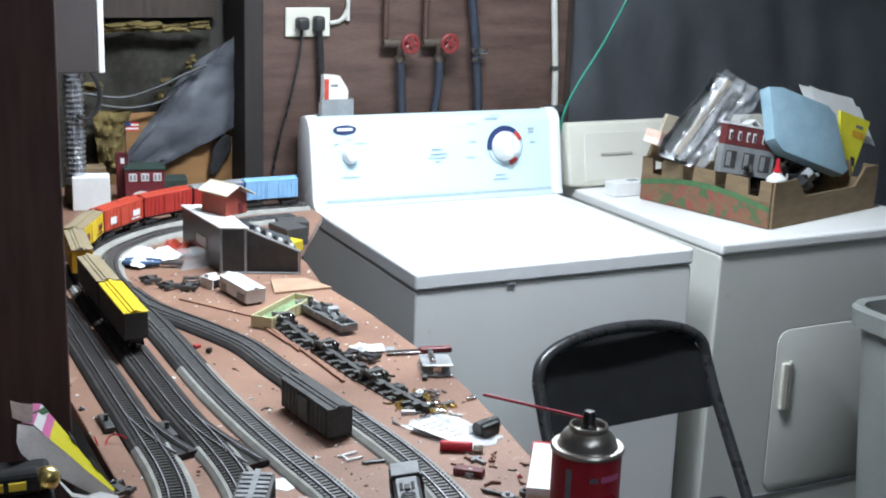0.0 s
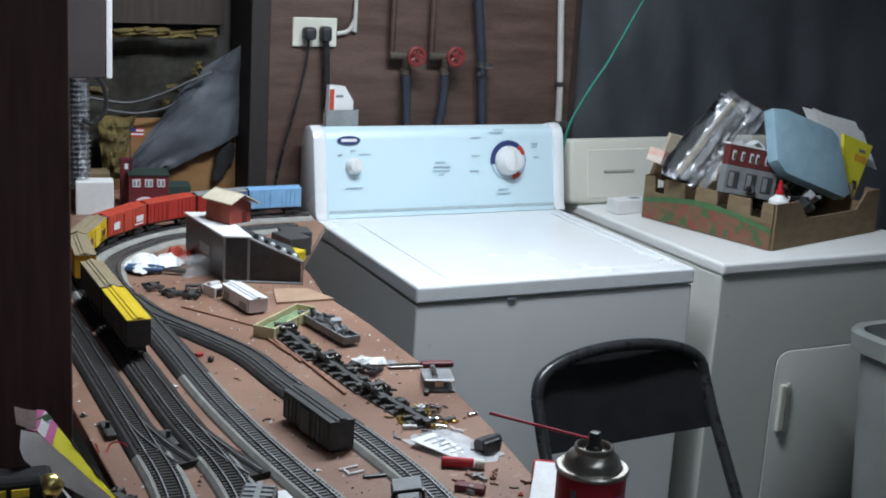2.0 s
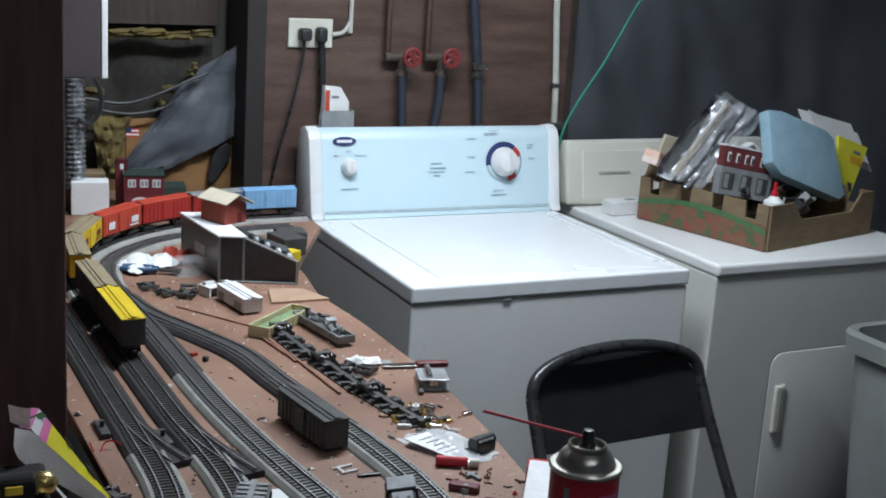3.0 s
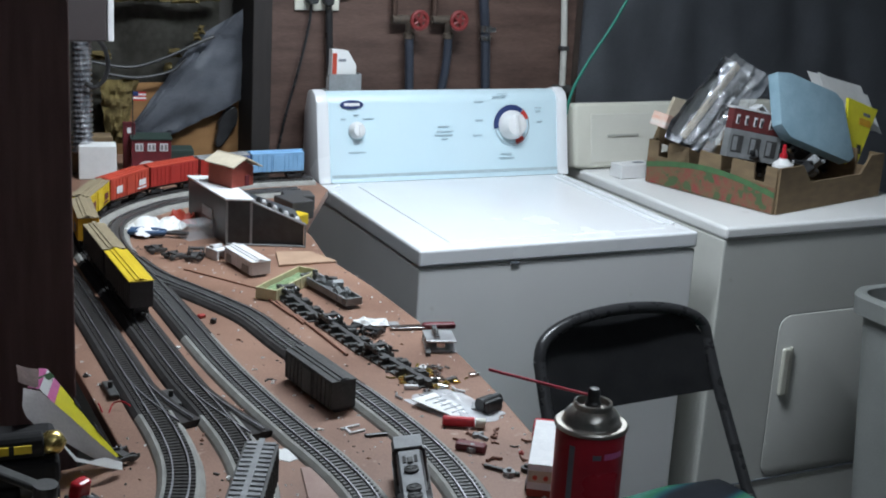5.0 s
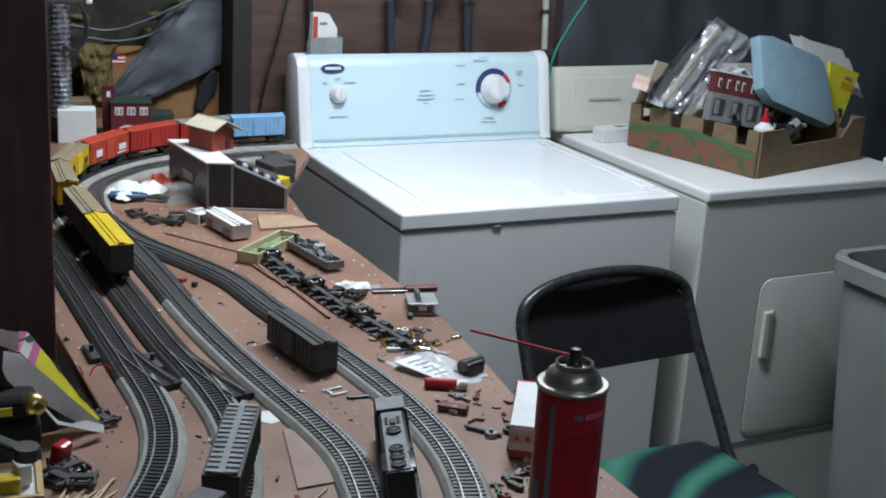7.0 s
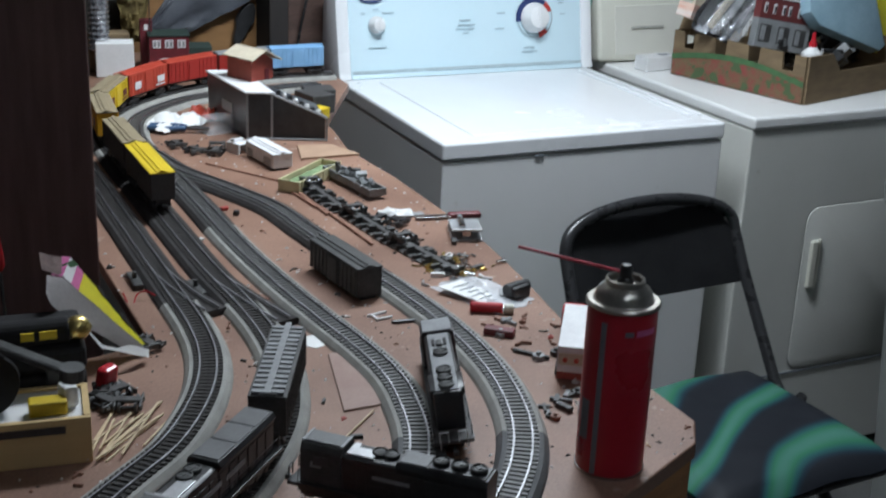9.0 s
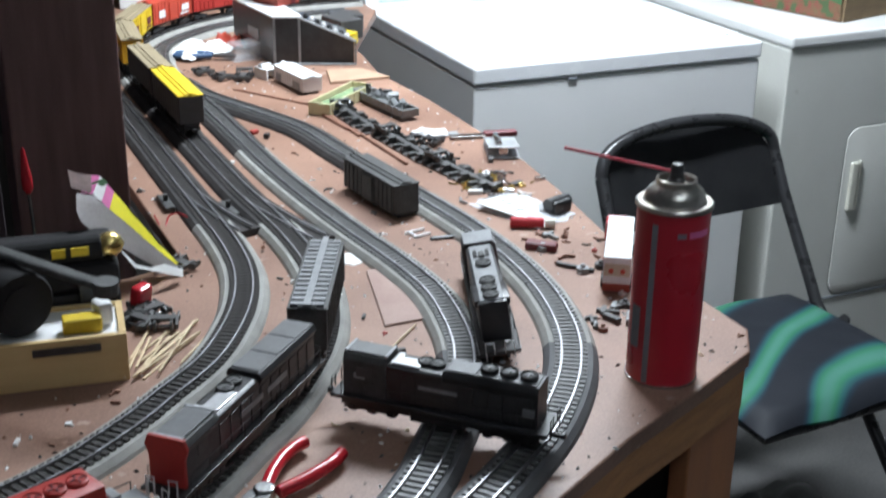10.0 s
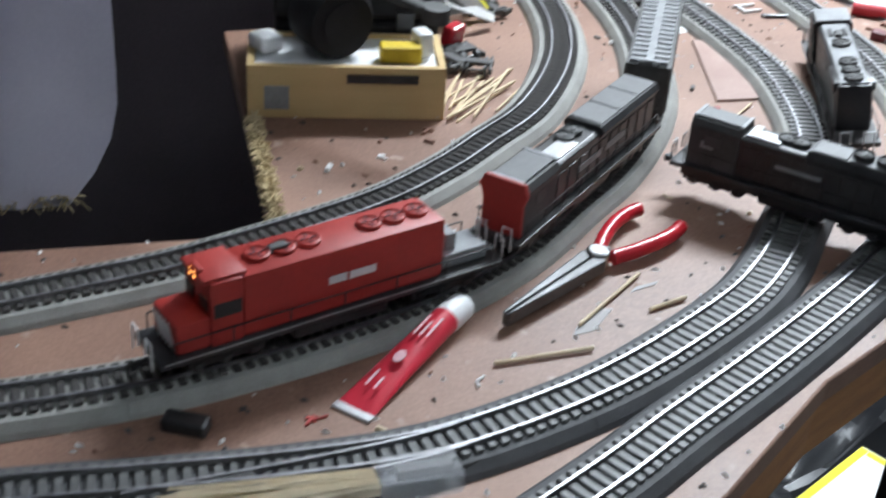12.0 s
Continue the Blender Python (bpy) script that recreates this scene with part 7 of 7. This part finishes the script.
M["bagfilm"] = clear("crackling_clear_film", (0.75, 0.77, 0.80), 0.04, 0.30)
M["bagfilm"].node_tree.nodes["Principled BSDF"].inputs["Specular IOR Level"].default_value = 1.0
one("film_sheet", M["foil"], lambda b: creased(b, [(1.880, 1.060), (2.005, 1.012), (2.155, 1.205), (2.035, 1.265)], 2.875, 0.035, 3, 30), fb, "clear crinkled film", True)
one("film_sheet", M["bagfilm"], lambda b: creased(b, [(1.875, 1.065), (2.01, 1.02), (2.16, 1.21), (2.03, 1.275)], 2.825, 0.03, 9, 34), fb, "clear crinkled film", True)
# dark sheet added behind the film to darken the bag's inside
one("dark_backing", M["kitdark"], lambda b: creased(b, [(1.975, 1.085), (2.03, 1.035), (2.140, 1.195), (2.075, 1.235)], 2.862, 0.012, 5, 14), fb, "dark sheet added behind the clear film")
one("pale_card", M["kitgrey"], lambda b: creased(b, [(1.90, 1.075), (1.935, 1.05), (2.035, 1.20), (2.01, 1.225)], 2.866, 0.006, 6, 8), fb, "grey card inside")
one("lath", M["roofcream"], lambda b: (lambda q: (box(q, (0.232, 0.004, 0.020), (0, 0, 0), bevel=0.0008), bmesh.ops.transform(q, matrix=pose(1.995, 2.84, 1.152, 0, -50.5, 0), verts=q.verts), join(b, q)))(bmesh.new()), fb, "pale lath")
pk = thing("yellow_packet", (2.478, 2.815, 1.062), (-14, 16, 8), "yellow printed packet standing in the fruit box", "packet")
one("packet_sheet", M["lemon"], lambda b: (lambda q: (prism(q, [(-0.066, 0.080), (-0.05, -0.090), (-0.005, -0.102), (0.068, 0.078)], -0.004, 0.004, 0.001), bmesh.ops.transform(q, matrix=pose(0, 0, 0, 90, 0, 0), verts=q.verts), join(b, q)))(bmesh.new()), pk)
for x, z, w, h, m in ((0.0, -0.045, 0.018, 0.024, "black"), (0.015, 0.03, 0.05, 0.018, "orange"), (0.02, 0.052, 0.03, 0.008, "greyprint")):
    one("print_patch", M[m], lambda b: box(b, (w, 0.001, h), (x, -0.0048, z)), pk)
for dx, dz, a in ((0.0, 0.0, 10), (0.02, -0.012, 16), (-0.02, -0.022, 5)):
    solid("paper_sheet", M["paper"], lambda b: box(b, (0.235, 0.0015, 0.13), (0, 0, 0), bevel=0.0004), "white paper sheet standing in the fruit box", "paper", at=(2.485 + dx, 2.90 + 0.8 * dz, 1.140 + dz), turn=(-42, a + 2, 8), group="paper sheets")
for x, y, z, sx, sy, sz, a, m, lab in ((1.935, 2.935, 1.085, 0.07, 0.045, 0.035, 24, "carton2", "small white carton with orange stripe in the fruit box"), (1.985, 2.975, 1.045, 0.07, 0.04, 0.06, 10, "cardboard", "small brown carton in the fruit box"), (2.00, 2.985, 1.10, 0.045, 0.012, 0.07, 0, "roofcream", "pale card strip in the fruit box")):
    solid("small_carton", M[m], lambda b: box(b, (sx, sy, sz), (0, 0, 0), bevel=0.001), lab, "box", at=(x, y, z), turn=(8, 14, a))
rb = random.Random(17)
for k in range(16):
    x, y = rb.uniform(0.12, 0.40), rb.uniform(0.05, 0.30)
    p = pose(2.037, 2.585, DT, 0, 0, 14) @ Vector((x, y, 0.055 + rb.uniform(0, 0.05)))
    a = [rb.uniform(-60, 60) for _ in range(3)]
    solid("plastic_part", M["black"] if k % 4 else M["kitgrey"], lambda b: (box(b, (rb.uniform(0.05, 0.10), 0.03, 0.025), (0, 0, 0), bevel=0.004), tube(b, [(-0.05, 0, 0), (0, 0.03, 0.02), (0.05, 0.01, -0.01)], 0.006, 6)), "black plastic odds and ends in the fruit box", "part", at=tuple(p), turn=a, group="black parts")
solid("white_tissue", M["paper"], lambda b: rumpled(b, 0.09, 0.07, 0.05, 5.5), "crumpled white tissue in the fruit box", "tissue", at=(2.13, 2.83, 1.06), turn=(30, 0, 0), smooth=True)
wb = thing("small_box", (1.915, 3.035, DT), (0, 0, 4), "small white box on the dryer top", "box")
one("box_body", M["whiteplastic"], lambda b: box(b, (0.105, 0.05, 0.036), (0, 0, 0.018), bevel=0.002), wb)
one("print_mark", M["greyprint"], lambda b: box(b, (0.03, 0.018, 0.001), (0.02, 0, 0.0364)), wb)
cargo_box("small_box", "small white pot at the front of the dryer", "box", (0.03, 0.03, 0.025), (2.47, 2.60, DT), (0, 0, 10), M["whiteplastic"], 0.006)

# ---- under and beside the table ----
cb = thing("floor_carton", (0.852, 1.535, 0), (0, 0, 30), "white carton with yellow bordered label on the floor", "box")
one("carton_body", M["paper"], lambda b: box(b, (0.30, 0.24, 0.25), (0, 0, 0.125), bevel=0.003), cb)
for x, y, w, d in ((0, 0.112, 0.29, 0.012), (0, -0.112, 0.29, 0.012), (0.139, 0, 0.012, 0.208), (-0.139, 0, 0.012, 0.208)):
    one("yellow_border", M["lemon"], lambda b: box(b, (w, d, 0.001), (x, y, 0.2506)), cb, "yellow border")
one("blue_emblem", M["bluelabel"], lambda b: lathe(b, [(0.06, 0.2505), (0.06, 0.2512), (0.0005, 0.2512)], seg=28), cb, "blue round emblem")
M["bagblack"] = material("black_bin_bag", (0.022, 0.023, 0.025), (0.012, 0.012, 0.014), 0.35, scale=9, bump=0.5)
solid("black_bag", M["bagblack"], lambda b: rumpled(b, 0.95, 0.42, 0.30, 12.5, 30, 0.002), "heap of black plastic on the floor under the table", "bag", at=(1.22, 1.86, 0.0), turn=(0, 0, 15), smooth=True)

# frayed cloth past the table's cut-out
def hung_cloth(b):
    hung(b, [-0.75 + 0.02 * i for i in range(33)], 1.62, 0.79, 2.3, 0.03, 7.0, 40)
    for v in b.verts:
        if v.co.z < 0.92:
            k = (0.92 - v.co.z) / 0.13
            v.co.x -= 0.055 * k * k * max(0.0, (v.co.x + 0.4) / 0.29)


solid("hanging_cloth", M["cloth"], hung_cloth, "pale lavender grey cloth hanging past the table", "cloth", smooth=True)
rf = random.Random(3)
def fray(b, x0, y0, z0, x1, y1, z1, n, spread):
    for i in range(n):
        f = rf.random()
        p = Vector((x0, y0, z0)).lerp(Vector((x1, y1, z1)), f)
        d = Vector((rf.uniform(-1, 1), rf.uniform(-1, 1), rf.uniform(-0.6, 0.6))) * spread
        tube(b, [p, p + d * 0.5 + Vector((0, 0, 0.002)), p + d], 0.0009, 4)
tagged(solid("frayed_edge", M["fray"], lambda b: fray(b, -0.006, 1.215, TABLE + 0.002, -0.004, 1.39, TABLE + 0.002, 420, 0.009), "frayed yellow fibre along the table cut-out", "fibre"), kind="stuff")
tagged(solid("frayed_hem", M["fray"], lambda b: fray(b, -0.32, 1.615, 0.790, -0.16, 1.615, 0.798, 160, 0.018), "frayed fibre along the cloth hem", "fibre"), kind="stuff")


# ---- ties of the tracks: single pieces along the near stretch, the rest joined ----
def lay_ties():
    q = bmesh.new()
    box(q, (0.0044, 0.031, 0.0032), (0, 0, 0.0006))
    for t, key, line in TIES:
        mat = M["tie"] if key in ("siding", "main") else M["tiegrey"]
        me = bpy.data.meshes.new("tie")
        q.to_mesh(me)
        me.materials.append(mat)
        spots = [(line[i], (line[i + 1] - line[i - 1]).normalized()) for i in range(1, len(line) - 1)]
        near_ones = sorted((s for s in spots if s[0].x > -0.2), key=lambda s: s[0].y)[:290]
        chosen = {(p.x, p.y) for p, d in near_ones}
        for p, d in near_ones:
            o = new("tie", me)
            o.parent = t
            o.matrix_basis = pose(p.x, p.y, TABLE + BED, 0, 0, math.degrees(math.atan2(d.y, d.x)))
        rest = [s for s in spots if (s[0].x, s[0].y) not in chosen]
        if rest:
            verts, faces = [], []
            for p, d in rest:
                n, k = Vector((-d.y, d.x)), len(verts)
                for zz in (TABLE + BED - 0.001, TABLE + BED + 0.0022):
                    for a, c in ((-1, -1), (1, -1), (1, 1), (-1, 1)):
                        v = p + d * (0.0022 * a) + n * (0.0155 * c)
                        verts.append((v.x, v.y, zz))
                faces += [(k + 4, k + 5, k + 6, k + 7), (k, k + 1, k + 5, k + 4), (k + 1, k + 2, k + 6, k + 5), (k + 2, k + 3, k + 7, k + 6), (k + 3, k, k + 4, k + 7)]
            mr = bpy.data.meshes.new("far_tie_row")
            mr.from_pydata(verts, [], faces)
            mr.materials.append(mat)
            o = new("far_tie_row", mr)
            o.parent = t
            tagged(o, kind="stuff")
    q.free()
lay_ties()


# ---- turnouts, with their diverging rails ----
def turnout(key, y0, y1, side, label, by_x=False, spread=0.030, boxed=True):
    t = thing("track_turnout", (0, 0, 0), (0, 0, 0), label, "model track", "track turnouts")
    line = [p for p in spline(LINES[key], 0.008) if (y0 < (p.x if by_x else p.y) < y1 and (not by_x or p.y < 1.0))]
    n = len(line)
    off = []
    for i, p in enumerate(line):
        d = (line[min(i + 1, n - 1)] - line[max(i - 1, 0)]).normalized()
        off.append(p + Vector((-d.y, d.x)) * side * spread * (i / n) ** 1.8)
    z = TABLE + BED + 0.0024
    for u in (-GAUGE / 2, GAUGE / 2):
        one("diverging_rail", M["rail"], lambda b: sweep(b, off, [(u - 0.0009, z - 0.001), (u + 0.0009, z - 0.001), (u + 0.0008, z + 0.0020), (u - 0.0008, z + 0.0020)]), t)
    one("turnout_bed", M["darkbed"], lambda b: sweep(b, off, [(-0.025, TABLE), (0.025, TABLE), (0.0195, TABLE + BED - 0.0003), (-0.0195, TABLE + BED - 0.0003)]), t, "dark turnout roadbed")
    m = line[int(n * 0.2)]
    d = (line[int(n * 0.2) + 1] - m).normalized()
    c = m + Vector((-d.y, d.x)) * -side * 0.033
    if boxed:
        one("switch_box", M["blackdusty"], lambda b: (box(b, (0.05, 0.013, 0.008), (c.x, c.y, TABLE + 0.004), (0, 0, math.degrees(math.atan2(d.y, d.x))), 0.002), cyl(b, 0.003, 0.012, (c.x, c.y, TABLE + 0.010), seg=10)), t, "dark switch box")
    f = off[int(n * 0.72)]
    one("frog_plate", M["kitdark"], lambda b: box(b, (0.022, 0.008, 0.002), (f.x - d.y * side * -0.007, f.y + d.x * side * -0.007, z), (0, 0, math.degrees(math.atan2(d.y, d.x))), 0.0005), t)


turnout("siding", 1.66, 1.84, 1, "dark turnout on the siding track")
turnout("main", 1.60, 1.79, 1, "dark turnout on the main line")
turnout("inner", -0.12, 0.10, 1, "grey turnout near the front of the layout", True, 0.022, False)

# crumbs, wood dust and paint flecks scattered over the bare table
def crumbs():
    r = random.Random(77)
    groups = {"dark": [], "pale": [], "red": []}
    def inside(x, y):
        k, c = len(OUTLINE), False
        for i in range(k):
            (x0, y0), (x1, y1) = OUTLINE[i], OUTLINE[(i + 1) % k]
            if (y0 > y) != (y1 > y) and x < (x1 - x0) * (y - y0) / (y1 - y0) + x0:
                c = not c
        return c
    lines = [p for k in LINES for p in spline(LINES[k], 0.02)]
    made = 0
    while made < 750:
        x, y = r.uniform(-0.25, 0.78), r.uniform(0.75, 2.5)
        if not inside(x, y) or min((p.x - x) ** 2 + (p.y - y) ** 2 for p in lines) < 0.027 ** 2:
            continue
        made += 1
        groups[r.choices(("dark", "pale", "red"), (4, 5, 1))[0]].append((x, y, r.uniform(0.0006, 0.0022), r.uniform(0, 6.28)))
    for kind_, mat in (("dark", M["kitdark"]), ("pale", M["paper"]), ("red", M["brownwood"])):
        verts, faces = [], []
        for x, y, sz, a in groups[kind_]:
            k = len(verts)
            for q in range(4):
                verts.append((x + sz * math.cos(a + q * 1.57) * (1.6 if q % 2 else 0.8), y + sz * math.sin(a + q * 1.57) * (1.6 if q % 2 else 0.8), TABLE + 0.0003))
            verts.append((x, y, TABLE + sz * 0.9 + 0.0004))
            faces += [(k, k + 1, k + 4), (k + 1, k + 2, k + 4), (k + 2, k + 3, k + 4), (k + 3, k, k + 4), (k + 3, k + 2, k + 1, k)]
        me = bpy.data.meshes.new("table_crumbs")
        me.from_pydata(verts, [], faces)
        me.materials.append(mat)
        tagged(new("table_crumbs", me), kind_ + " crumbs and flecks scattered on the table", "crumbs", kind="stuff")
crumbs()
